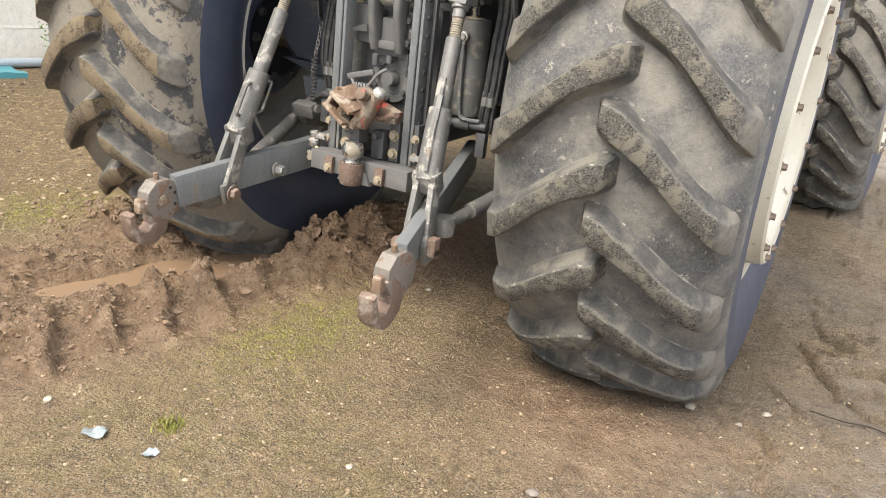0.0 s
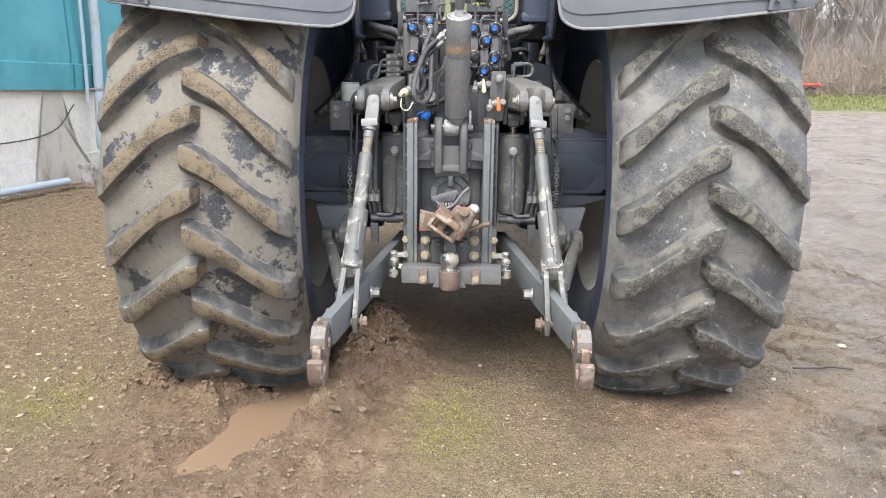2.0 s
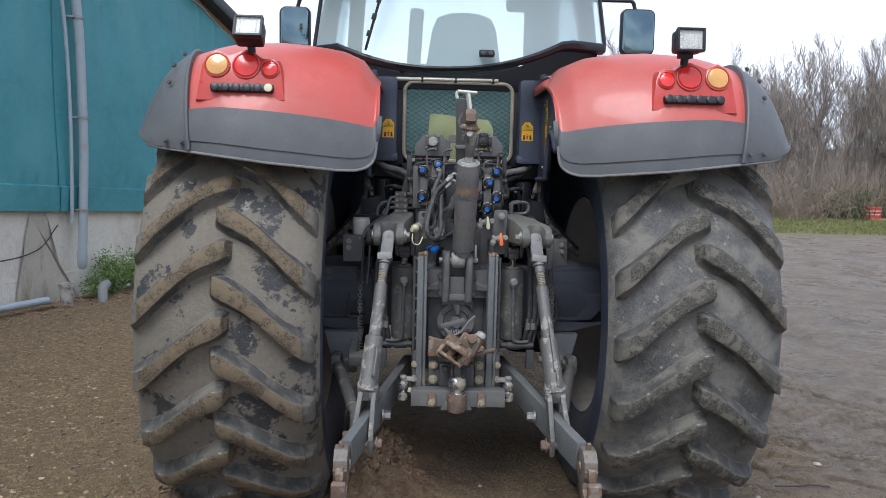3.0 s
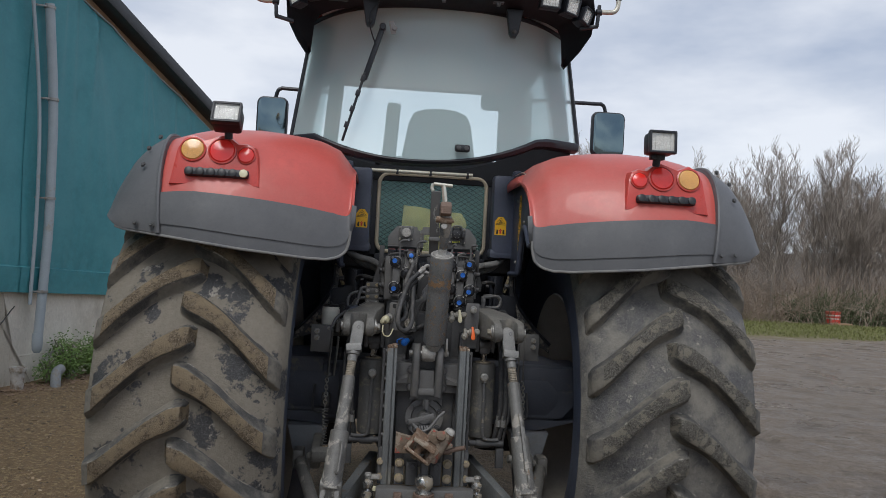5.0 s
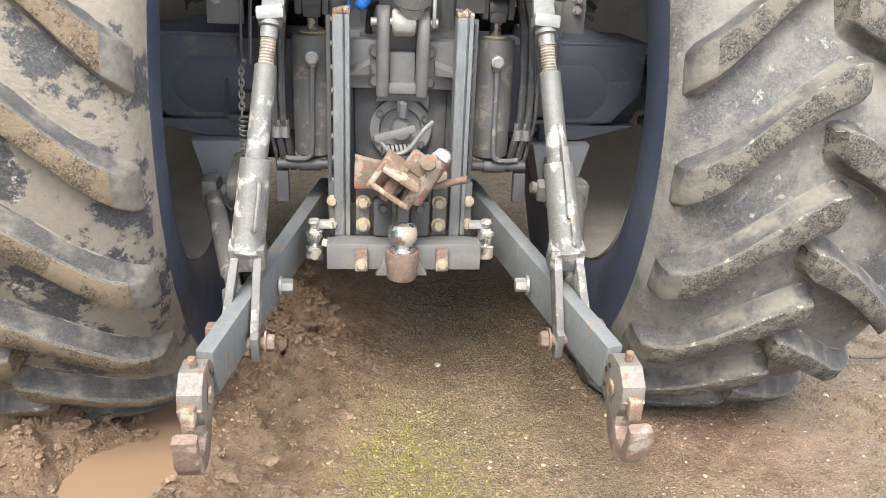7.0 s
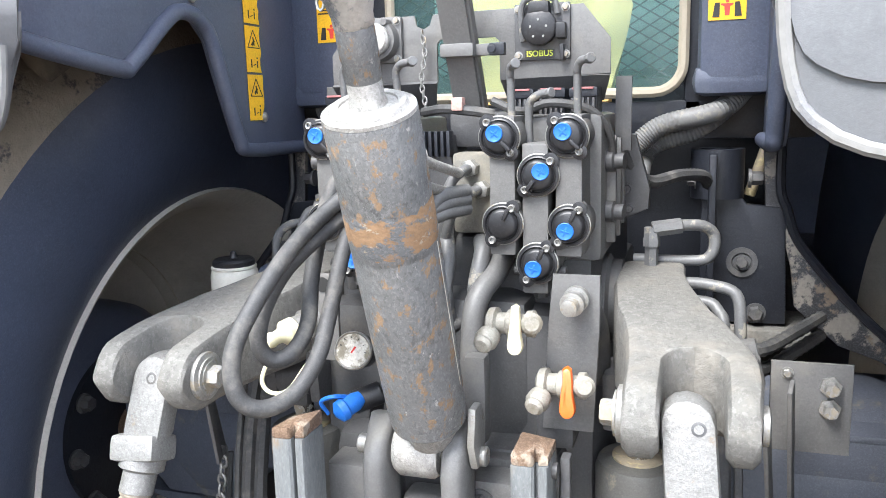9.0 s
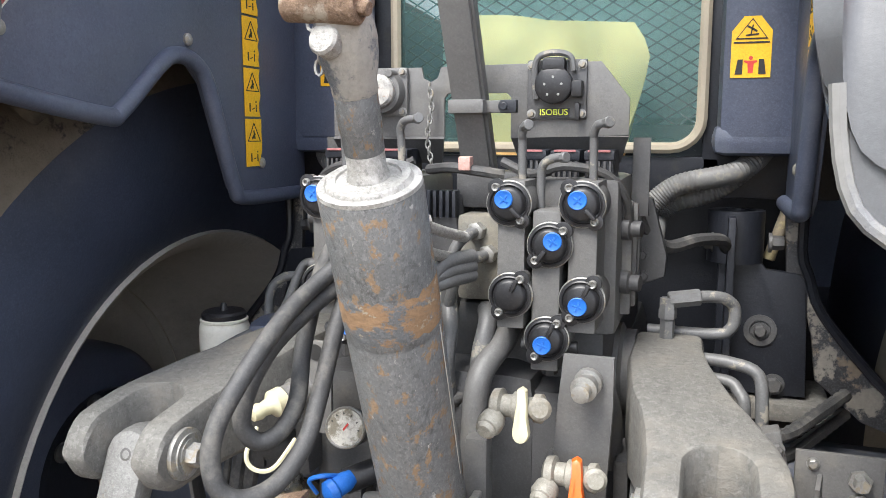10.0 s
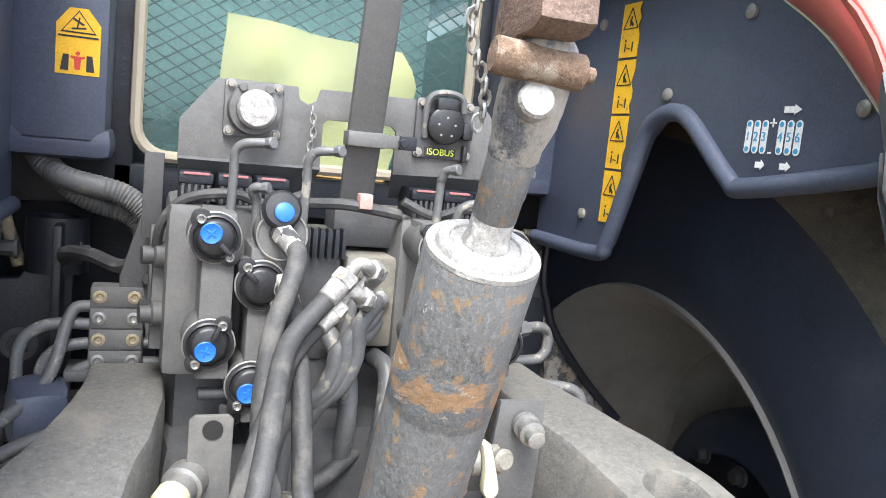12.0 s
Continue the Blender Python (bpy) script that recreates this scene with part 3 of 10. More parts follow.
def ground_material():
    m = bpy.data.materials.new("yard_soil_and_gravel")
    m.use_nodes = True
    n, l = m.node_tree.nodes, m.node_tree.links
    b = n["Principled BSDF"]
    co = n.new("ShaderNodeTexCoord")

    def noise_tex(sc, detail=6, r=0.6):
        t = n.new("ShaderNodeTexNoise")
        t.inputs["Scale"].default_value, t.inputs["Detail"].default_value, t.inputs["Roughness"].default_value = sc, detail, r
        l.new(co.outputs["Object"], t.inputs["Vector"])
        return t.outputs["Fac"]

    def band(f, lo, hi, a=0.0, c=1.0):
        r = n.new("ShaderNodeMapRange")
        for k, v in (("From Min", lo), ("From Max", hi), ("To Min", a), ("To Max", c)):
            r.inputs[k].default_value = v
        l.new(f, r.inputs["Value"])
        return r.outputs["Result"]

    def mix(f, a, c):
        x = n.new("ShaderNodeMix")
        x.data_type = "RGBA"
        l.new(f, x.inputs["Factor"])
        for sock, v in ((x.inputs[6], a), (x.inputs[7], c)):
            if isinstance(v, tuple):
                sock.default_value = (*v, 1)
            else:
                l.new(v, sock)
        return x.outputs[2]

    def times(a, c, op="MULTIPLY"):
        x = n.new("ShaderNodeMath")
        x.operation = op
        for k, v in enumerate((a, c)):
            if isinstance(v, float):
                x.inputs[k].default_value = v
            else:
                l.new(v, x.inputs[k])
        return x.outputs[0]

    def mask(name):
        a = n.new("ShaderNodeAttribute")
        a.attribute_name = name
        return a.outputs["Fac"]

    vor = n.new("ShaderNodeTexVoronoi")
    vor.inputs["Scale"].default_value = 95
    l.new(co.outputs["Object"], vor.inputs["Vector"])
    cells = n.new("ShaderNodeSeparateColor")
    l.new(vor.outputs["Color"], cells.inputs[0])
    soil = mix(band(noise_tex(2.2), 0.3, 0.7), (0.335, 0.222, 0.125), (0.43, 0.305, 0.188))
    grit = mix(cells.outputs[0], (0.10, 0.075, 0.05), (0.56, 0.49, 0.38))
    grit_f = times(band(cells.outputs[1], 0.45, 0.6), band(vor.outputs["Distance"], 0.5, 0.25))
    soil = mix(band(noise_tex(13, 7, 0.72), 0.42, 0.62), soil, mix(noise_tex(40), (0.195, 0.127, 0.070), (0.30, 0.21, 0.125)))
    c = mix(times(grit_f, 0.85), soil, grit)
    c = mix(band(noise_tex(210, 4, 0.8), 0.52, 0.60, 0.0, 0.6), c, (0.10, 0.072, 0.045))
    c = mix(band(noise_tex(120, 3), 0.52, 0.66, 0.0, 0.5), c, (0.42, 0.35, 0.25))
    fine = n.new("ShaderNodeTexVoronoi")
    fine.inputs["Scale"].default_value = 210
    l.new(co.outputs["Object"], fine.inputs["Vector"])
    fine_c = n.new("ShaderNodeSeparateColor")
    l.new(fine.outputs["Color"], fine_c.inputs[0])
    chips = band(noise_tex(5, 4, 0.6), 0.35, 0.6, 0.35, 1.0)
    c = mix(times(band(fine_c.outputs[0], 0.6, 0.8, 0.0, 0.6), chips), c, mix(fine_c.outputs[1], (0.30, 0.225, 0.135), (0.54, 0.44, 0.31)))
    c = mix(times(band(fine_c.outputs[2], 0.62, 0.8, 0.0, 0.8), chips), c, (0.085, 0.06, 0.036))
    c = mix(band(noise_tex(3.1, 7, 0.7), 0.48, 0.64, 0.0, 0.35), c, mix(band(fine_c.outputs[0], 0.3, 0.7), (0.17, 0.132, 0.055), (0.36, 0.285, 0.13)))
    c = mix(times(mask("grey"), 0.75), c, mix(band(noise_tex(14, 9, 0.78), 0.36, 0.64), (0.13, 0.105, 0.085), (0.345, 0.30, 0.262)))
    c = mix(times(mask("grey"), band(noise_tex(1.6, 9, 0.72), 0.5, 0.6, 0.0, 0.55)), c, (0.125, 0.1, 0.078))
    c = mix(mask("mud"), c, mix(band(noise_tex(11, 8, 0.72), 0.37, 0.63), (0.25, 0.155, 0.092), (0.47, 0.325, 0.215)))
    c = mix(times(mask("mud"), band(noise_tex(48, 7, 0.78), 0.54, 0.64, 0.0, 0.5)), c, mix(fine_c.outputs[0], (0.10, 0.058, 0.032), (0.3, 0.2, 0.12)))
    c = mix(times(mask("straw"), band(noise_tex(35), 0.42, 0.62)), c, (0.22, 0.16, 0.095))
    c = mix(times(mask("straw"), 0.6), c, mix(noise_tex(30, 7, 0.75), (0.135, 0.08, 0.036), (0.3, 0.197, 0.1)))
    c = mix(times(mask("straw"), band(noise_tex(24, 3, 0.8), 0.53, 0.6, 0.0, 0.75)), c, mix(noise_tex(55), (0.34, 0.235, 0.11), (0.55, 0.43, 0.24)))
    moss_f = times(mask("moss"), band(noise_tex(21, 9, 0.8), 0.42, 0.56, 0.0, 0.85))
    c = mix(moss_f, c, mix(band(noise_tex(130, 5, 0.8), 0.35, 0.65), (0.15, 0.14, 0.03), (0.44, 0.39, 0.085)))
    c = mix(band(noise_tex(31, 5, 0.8), 0.53, 0.62, 0.0, 0.5), c, (0.085, 0.058, 0.036))
    c = mix(mask("meadow"), c, mix(noise_tex(0.9), (0.12, 0.125, 0.04), (0.2, 0.185, 0.075)))
    l.new(c, b.inputs["Base Color"])
    wet = times(mask("wet"), band(noise_tex(1.7), 0.38, 0.62))
    film = times(mask("grey"), band(noise_tex(0.75, 5, 0.6), 0.53, 0.6))
    l.new(times(band(wet, 0.0, 1.0, 0.92, 0.32), band(film, 0.0, 1.0, 1.0, 0.35)), b.inputs["Roughness"])
    b.inputs["Specular IOR Level"].default_value = 0.4
    hgt = times(times(noise_tex(70, 9, 0.75), 0.9), times(grit_f, 0.3), "ADD")
    hgt = times(hgt, times(noise_tex(8, 8, 0.7), 2.0), "ADD")
    hgt = times(hgt, times(band(fine.outputs["Distance"], 0.0, 0.7, 1.0, 0.0), 0.16), "ADD")
    hgt = times(hgt, times(times(noise_tex(24, 9, 0.8), mask("mud")), 1.2), "ADD")
    bp = n.new("ShaderNodeBump")
    bp.inputs["Strength"].default_value, bp.inputs["Distance"].default_value = 1.0, 0.03
    l.new(hgt, bp.inputs["Height"])
    l.new(bp.outputs[0], b.inputs["Normal"])
    return m


def build_ground():
    xs, ys = axis_lines(-2.1, 2.8, 0.011, 420, 1.07), axis_lines(-2.45, 0.3, 0.011, 420, 1.07)
    gx, gy = np.meshgrid(xs, ys)
    x, y = gx.ravel(), gy.ravel()
    z = ground_height(x, y)
    nx, ny = len(xs), len(ys)
    i = np.arange(nx * ny).reshape(ny, nx)
    quads = np.stack([i[:-1, :-1], i[:-1, 1:], i[1:, 1:], i[1:, :-1]], -1).reshape(-1, 4)
    me = bpy.data.meshes.new("ground")
    me.from_pydata(np.stack([x, y, z], -1).tolist(), [], quads.tolist())
    d = x - rut_centre(y)
    mud = np.clip(np.exp(-((d - 0.12) / 0.62) ** 4) * bump01(y, -3.2, 0.5, 0.2) + 0.9 * np.exp(-((x - 0.95) / 0.5) ** 2 - ((y + 0.95) / 0.3) ** 2)
                  + np.exp(-((x + 1.1) / 0.45) ** 2 - ((y + 0.75) / 0.3) ** 2), 0, 1)
    mud = np.clip(mud + 0.5 * fbm(x * 2.5, y * 2.5, 3) * (mud > 0.05), 0, 1)
    moss = np.exp(-((x + 0.04) / 0.2) ** 2 - ((y + 1.12) / 0.38) ** 2) * 1.0 + 0.14 * np.exp(-((x - 0.2) / 0.75) ** 2 - ((y + 1.6) / 0.7) ** 2) + 0.9 * np.exp(-((x + 1.65) / 0.3) ** 2 - ((y + 0.9) / 0.35) ** 2)
    moss = np.clip(moss + 0.1 * np.exp(-((x - 0.4) / 0.9) ** 2 - ((y + 1.9) / 0.5) ** 2), 0, 1) * (1 - 0.8 * mud)
    grey = 1 / (1 + np.exp(-(x - 1.75 - 0.25 * np.sin(y * 0.7) + 0.9 * fbm(x * 1.3 + 7, y * 1.3, 4)) / 0.3))
    wet = np.clip(0.25 + 0.75 * grey + 0.6 * mud - 0.35 * (x < -1.2), 0, 1)
    meadow = 1 / (1 + np.exp(-(y - 18.3 - 0.2 * (x - 10) - 1.2 * fbm(x * 0.4, y * 0.4, 3)) / 0.35)) * (x > 1)
    straw = np.clip(1 / (1 + np.exp((x + 1.5) / 0.3)), 0, 1)
    for name, v in (("mud", mud), ("moss", moss), ("grey", grey * (1 - meadow)), ("wet", wet * (1 - meadow)), ("meadow", meadow), ("straw", straw)):
        a = me.attributes.new(name, "FLOAT", "POINT")
        a.data.foreach_set("value", v.astype(np.float32))
    me.materials.append(ground_material())
    me.polygons.foreach_set("use_smooth", [True] * len(me.polygons))
    return tagged(new("ground", me), "wet brown farmyard soil with gravel, mud, moss and tyre prints", "ground", kind="structure")


ground = build_ground()


def gz(x, y):
    return float(ground_height(np.array([float(x)]), np.array([float(y)]))[0])


def build_puddle():
    bm = B()
    ring = [(-0.44, -0.42), (-0.42, -0.70), (-0.42, -1.0), (-0.48, -1.4), (-0.58, -1.72), (-1.1, -1.75), (-1.2, -1.4), (-1.12, -1.0), (-1.0, -0.7), (-0.9, -0.45)]
    bm.faces.new([bm.verts.new((x, y, -0.038)) for x, y in ring])
    m = bpy.data.materials.new("muddy_water")
    m.use_nodes = True
    b = m.node_tree.nodes["Principled BSDF"]
    b.inputs["Base Color"].default_value = (0.225, 0.15, 0.096, 1)
    b.inputs["Roughness"].default_value = 0.25
    b.inputs["Specular IOR Level"].default_value = 0.25
    tagged(part("puddle", bm, m), "brown muddy water standing in the wheel rut", "puddle", kind="structure")


build_puddle()


def scatter(name, count, place, radius, material, label, flat=0.6, seed=3, sub=0):
    """Many small lumps as one mesh of loose stuff."""
    rr = random.Random(seed)
    ico = bmesh.new()
    bmesh.ops.create_icosphere(ico, subdivisions=1 + sub, radius=1.0)
    base = np.array([v.co[:] for v in ico.verts])
    tri = np.array([[v.index for v in f.verts] for f in ico.faces])
    ico.free()
    vs, fs, k = [], [], 0
    nr = np.random.RandomState(seed)
    spots = []
    while len(spots) < count:
        p = place(rr)
        if p is not None:
            spots.append(p)
    heights = ground_height(np.array([p[0] for p in spots]), np.array([p[1] for p in spots]))
    for (x, y), z in zip(spots, heights):
        r = radius(rr)
        a = rr.uniform(0, 6.28)
        q = base * nr.uniform(0.45, 1.35, (len(base), 1)) * np.array([r * rr.uniform(0.8, 1.4), r * rr.uniform(0.7, 1.1), r * flat])
        q = np.stack([q[:, 0] * math.cos(a) - q[:, 1] * math.sin(a), q[:, 0] * math.sin(a) + q[:, 1] * math.cos(a), q[:, 2]], -1)
        vs.append(q + np.array([x, y, z + r * flat * 0.25]))
        fs.append(tri + k * len(base))
        k += 1
    me = bpy.data.meshes.new(name)
    me.from_pydata(np.concatenate(vs).tolist(), [], np.concatenate(fs).tolist())
    me.materials.append(material)
    return tagged(new(name, me), label, name, kind="stuff")


def island_stone():
    m = bpy.data.materials.new("mixed_gravel")
    m.use_nodes = True
    n, l = m.node_tree.nodes, m.node_tree.links
    g = n.new("ShaderNodeNewGeometry")
    r = n.new("ShaderNodeValToRGB")
    e = r.color_ramp.elements
    e[0].position, e[0].color = 0.0, (0.085, 0.062, 0.04, 1)
    e[1].position, e[1].color = 1.0, (0.40, 0.31, 0.205, 1)
    e.new(0.85).color = (0.26, 0.185, 0.112, 1)
    l.new(g.outputs["Random Per Island"], r.inputs["Fac"])
    l.new(r.outputs["Color"], n["Principled BSDF"].inputs["Base Color"])
    n["Principled BSDF"].inputs["Roughness"].default_value = 0.75
    return m


gravel_mat = island_stone()
scatter("gravel", 38000, lambda r: (r.uniform(-2.6, 2.7), r.triangular(-2.9, 1.2, -1.7)), lambda r: 0.0017 + 0.0055 * r.random() ** 4, gravel_mat, "small mixed gravel pressed into the wet soil", 0.55, 3)
scatter("gravel", 9000, lambda r: (r.uniform(-4.6, -1.4), r.uniform(-1.5, 5.0)), lambda r: 0.004 + 0.012 * r.random() ** 3, gravel_mat, "coarse pale gravel in front of the barn wall", 0.55, 4)


def clod_place(r):
    y = r.uniform(-2.4, -0.25)
    d = r.gauss(0.0, 0.34)
    x = float(rut_centre(np.array([y]))[0]) + d
    return None if abs(d) < 0.13 and y < -0.55 or (x > -0.15) else (x, y)


scatter("mud_clods", 3200, clod_place, lambda r: 0.003 + 0.011 * r.random() ** 4, clod_mat, "wet crumbled mud clods thrown up beside the rut", 0.55, 5, 1)
scatter("mud_clods", 500, lambda r: (r.gauss(-0.38, 0.09), r.uniform(-0.6, 0.05)), lambda r: 0.006 + 0.022 * r.random() ** 3, clod_mat, "ridge of dark churned mud clods under the drawbar", 0.8, 6, 1)
scatter("mud_clods", 500, lambda r: (r.gauss(-1.15, 0.25), r.gauss(-0.78, 0.1)), lambda r: 0.005 + 0.016 * r.random() ** 3, clod_mat, "loose mud clods against the tyre", 0.8, 8, 1)


def single_stone(name, x, y, r, material, label, flat=0.5, seed=1):
    bm = B()
    rr = random.Random(seed)
    made = bmesh.ops.create_icosphere(bm, subdivisions=2, radius=1.0)
    for v in made["verts"]:
        k = 1 + 0.25 * noise.noise(v.co * 1.3 + Vector((seed, 0, 0)))
        v.co = Vector((v.co.x * r * 1.25 * k, v.co.y * r * k, v.co.z * r * flat * k))
    bmesh.ops.rotate(bm, verts=bm.verts, matrix=Matrix.Rotation(rr.uniform(0, 6), 3, "Z"))
    ob = part(name, bm, material)
    ob.location = (x, y, gz(x, y) + r * flat * 0.45)
    return tagged(ob, label, "stone", group="loose stones on the yard")


for k, (x, y, r) in enumerate(((1.27, -0.675, 0.017), (1.43, -0.71, 0.012), (1.50, -0.60, 0.014), (0.59, -1.68, 0.010), (-0.23, -1.96, 0.012), (0.15, -0.5, 0.012), (2.0, -0.2, 0.02))):
    single_stone("stone", x, y, r, pale_stone, "pale rounded stone lying on the soil", 0.55, k + 3)
for k, (x, y, r) in enumerate(((-0.43, -1.19, 0.032), (-0.41, -1.33, 0.03), (-0.36, -1.02, 0.03), (-0.16, -0.84, 0.03))):
    single_stone("flat_clod", x, y, r, clod_mat, "flat slab of pressed mud beside the rut", 0.4, k + 20).location.z -= r * 0.26
single_stone("dry_leaf_clump", 1.03, -1.475, 0.014, bark_mat, "small dark dry leaf clump on soil", 0.6, 55)


def build_scrap(x, y, s, turn):
    bm = B()
    rr = random.Random(int(x * 100))
    n = 6
    grid = [[bm.verts.new((s * (i / n - 0.5), s * 0.7 * (j / n - 0.5), 0.006 * rr.random() + 0.005 * math.sin(i * 1.1 + j * 0.6))) for i in range(n + 1)] for j in range(n + 1)]
    for j in range(n):
        for i in range(n):
            if (i, j) not in ((0, 0), (n - 1, n - 1), (0, n - 1)):
                bm.faces.new((grid[j][i], grid[j][i + 1], grid[j + 1][i + 1], grid[j + 1][i]))
    solid(bm, 0.0015)
    ob = part("plastic_scrap", bm, paper_mat)
    ob.matrix_basis = pose(x, y, gz(x, y) + 0.006, 0, 0, turn)
    tagged(ob, "crumpled pale blue plastic scrap on the soil", "litter", group="litter on the yard")


build_scrap(-0.005, -1.99, 0.06, 30)
build_scrap(0.166, -1.962, 0.04, 80)
bm = B()
tube(bm, [(1.62, -0.52, 0.012), (1.72, -0.53, 0.016), (1.80, -0.50, 0.012), (1.9, -0.52, 0.01)], 0.006, 6)
tagged(part("twig", bm, mat("wet_bark", (0.06, 0.045, 0.032), 0.7, vary=0.3)), "dark broken twig lying on the tracks", "twig")


def blades(name, count, place, height, material, label, width=0.004, seed=11):
    rr = random.Random(seed)
    vs, fs = [], []
    spots = [p for p in (place(rr) for _ in range(count)) if p is not None]
    heights = ground_height(np.array([p[0] for p in spots]), np.array([p[1] for p in spots]))
    for (x, y), z in zip(spots, heights):
        a, h = rr.uniform(0, 6.28), height(rr)
        lx, ly = rr.uniform(-0.6, 0.6) * h, rr.uniform(-0.6, 0.6) * h
        dx, dy = math.cos(a) * width, math.sin(a) * width
        k = len(vs)
        vs += [(x - dx, y - dy, z - 0.004), (x + dx, y + dy, z - 0.004), (x + lx * 0.4 + dx * 0.8, y + ly * 0.4 + dy * 0.8, z + h * 0.6), (x + lx * 0.4 - dx * 0.8, y + ly * 0.4 - dy * 0.8, z + h * 0.6), (x + lx, y + ly, z + h)]
        fs += [(k, k + 1, k + 2, k + 3), (k + 3, k + 2, k + 4)]
    me = bpy.data.meshes.new(name)
    me.from_pydata(vs, [], fs)
    me.materials.append(material)
    return tagged(new(name, me), label, name, kind="stuff")


def moss_place(r):
    x, y = r.gauss(0.0, 0.15), r.gauss(-1.12, 0.2)
    return (x, y) if vnoise(np.array([x * 9]), np.array([y * 9]))[0] > -0.05 else None


blades("short_grass", 1300, moss_place, lambda r: 0.003 + 0.006 * r.random(), grass_mat, "thin yellow-green moss and grass between the tyres", 0.0022, 12)
blades("short_grass", 350, lambda r: (r.gauss(-1.62, 0.14), r.gauss(-0.93, 0.16)), lambda r: 0.003 + 0.007 * r.random(), grass_mat, "thin green grass patch beside the mud", 0.003, 13)
blades("short_grass", 160, lambda r: (r.gauss(0.107, 0.02), r.gauss(-1.842, 0.02)), lambda r: 0.006 + 0.014 * r.random(), grass_mat, "tiny green grass tuft on the soil", 0.003, 14)
blades("meadow_grass", 14000, lambda r: (r.uniform(7, 32), r.uniform(18.5, 27)), lambda r: 0.03 + 0.06 * r.random(), meadow_mat, "rough yellow-green grass strip before the trees", 0.02, 15)

# ---- barn ----
WALL_P, WALL_D = Vector((-5.08, 1.43, 0)), Vector((0.28, 0.96, 0)).normalized()
WALL_N = Vector((WALL_D.y, -WALL_D.x, 0))


def on_wall(s, z, out=0.0):
    """A place s metres along the wall, at height z, out metres in front of it."""
    return WALL_P + WALL_D * s + WALL_N * out + Vector((0, 0, z))


def roof_z(s):
    return 4.64 - 0.305 * (s - 4.05)


def build_barn():
    barn = empty("barn", at=on_wall(4, 0))
    tagged(barn, "farm barn with stained concrete base wall and green tarpaulin side", "barn", kind="structure")
    inv = Matrix.Translation(-on_wall(4, 0))

    def put(name, bm, material, parent=barn, label=""):
        bmesh.ops.transform(bm, matrix=inv, verts=bm.verts)
        return part(name, bm, material, parent, label)

    bm = B()
    vs = []
    for s in np.arange(-14, 14.1, 0.25):
        for z in (-0.3, 0.0, 0.12, 0.3, 0.47, 0.485, 0.8, 1.35):
            e = 0.012 * fbm(np.array([s * 1.3]), np.array([z * 3.0 + 5]), 3)[0] - (0.03 if z == 0.47 else 0)
            vs.append(bm.verts.new(on_wall(s, z, e - 0.3)))
    for i in range(len(np.arange(-14, 14.1, 0.25)) - 1):
        for k in range(7):
            a = i * 8 + k
            bm.faces.new((vs[a], vs[a + 8], vs[a + 9], vs[a + 1]))
    solid(bm, 0.3)
    put("base_wall", bm, concrete)
    # tarpaulin in three lengths with folds and a hem
    creases = ((4.28, 0.02, 0.05), (4.31, 0.11, 0.055), (4.34, 0.2, 0.05), (4.37, 0.3, 0.03), (5.30, 0.06, 0.05), (5.38, 0.14, 0.055), (5.46, 0.24, 0.045), (6.2, 0.05, 0.03), (6.6, 0.08, 0.035), (3.75, 0.01, 0.02), (3.95, 0.02, 0.02), (2.2, -0.02, 0.03), (2.8, 0.03, 0.02))
    for s0, s1, seed in ((-14, -3.0, 1), (-3.0, 3.34, 2), (3.32, 10.9, 3)):
        bm = B()
        cols = np.arange(s0, s1 + 0.01, 0.033 if seed > 1 else 0.08)
        rows = [0.93, 0.96, 1.0, 1.1, 1.19, 1.20, 1.215, 1.26, 1.3, 1.36, *np.arange(1.45, 4.6, 0.15), 5.2, 6.0, 7.0, 99]
        grid = []
        for s in cols:
            col = []
            top = roof_z(s) - 0.16 - 0.05 * abs(math.sin(s * 1.9 + 0.6)) ** 0.7 * (s > 3)
            for z in rows:
                zz = min(z + (0.082 - 0.04 * (min(8.0, max(-1.0, s)) - 3.34)) * min(1.0, max(0.0, (1.7 - z) / 0.5)), top) if z < 50 else top
                fold = 0.05 * vnoise(np.array([s * 1.9 + zz * 0.25 + 18]), np.array([zz * 0.35]))[0] + 0.03 * abs(math.sin(s * 2.3 + 0.35 * zz + 2 * vnoise(np.array([s * 0.7]), np.array([zz * 0.4]))[0])) ** 3
                if seed > 1:
                    for c0, lean_, deep in creases:
                        w_ = 0.05 + 0.03 * (top - zz)
                        q = (s - c0 - lean_ * (top - zz)) / w_
                        if abs(q) < 3:
                            fold += deep * (math.exp(-q * q) - 0.6 * math.exp(-(q - 1.3) ** 2)) * min(1, (top - zz) / 0.12) * max(0.15, 1 - 0.33 * (top - zz))
                    fold += 0.012 * math.sin(s * 31 + 3 * math.sin(s * 2.0)) * max(0, 1 - abs(zz - 1.32) / 0.14)
                hem = 0.03 if z <= 1.2 else 0.0
                col.append(bm.verts.new(on_wall(s, zz, 0.06 + 0.008 * (seed == 3) + fold * min(1, (z - 0.9) * 2) + hem)))
            grid.append(col)
        for a, b in zip(grid, grid[1:]):
            for k in range(len(rows) - 1):
                if (a[k].co - a[k + 1].co).length > 1e-4 and (b[k].co - b[k + 1].co).length > 1e-4:
                    bm.faces.new((a[k], b[k], b[k + 1], a[k + 1]))
        put("tarpaulin", bm, tarp_mat, label="green woven tarpaulin curtain with folds and hem")
    bm = B()
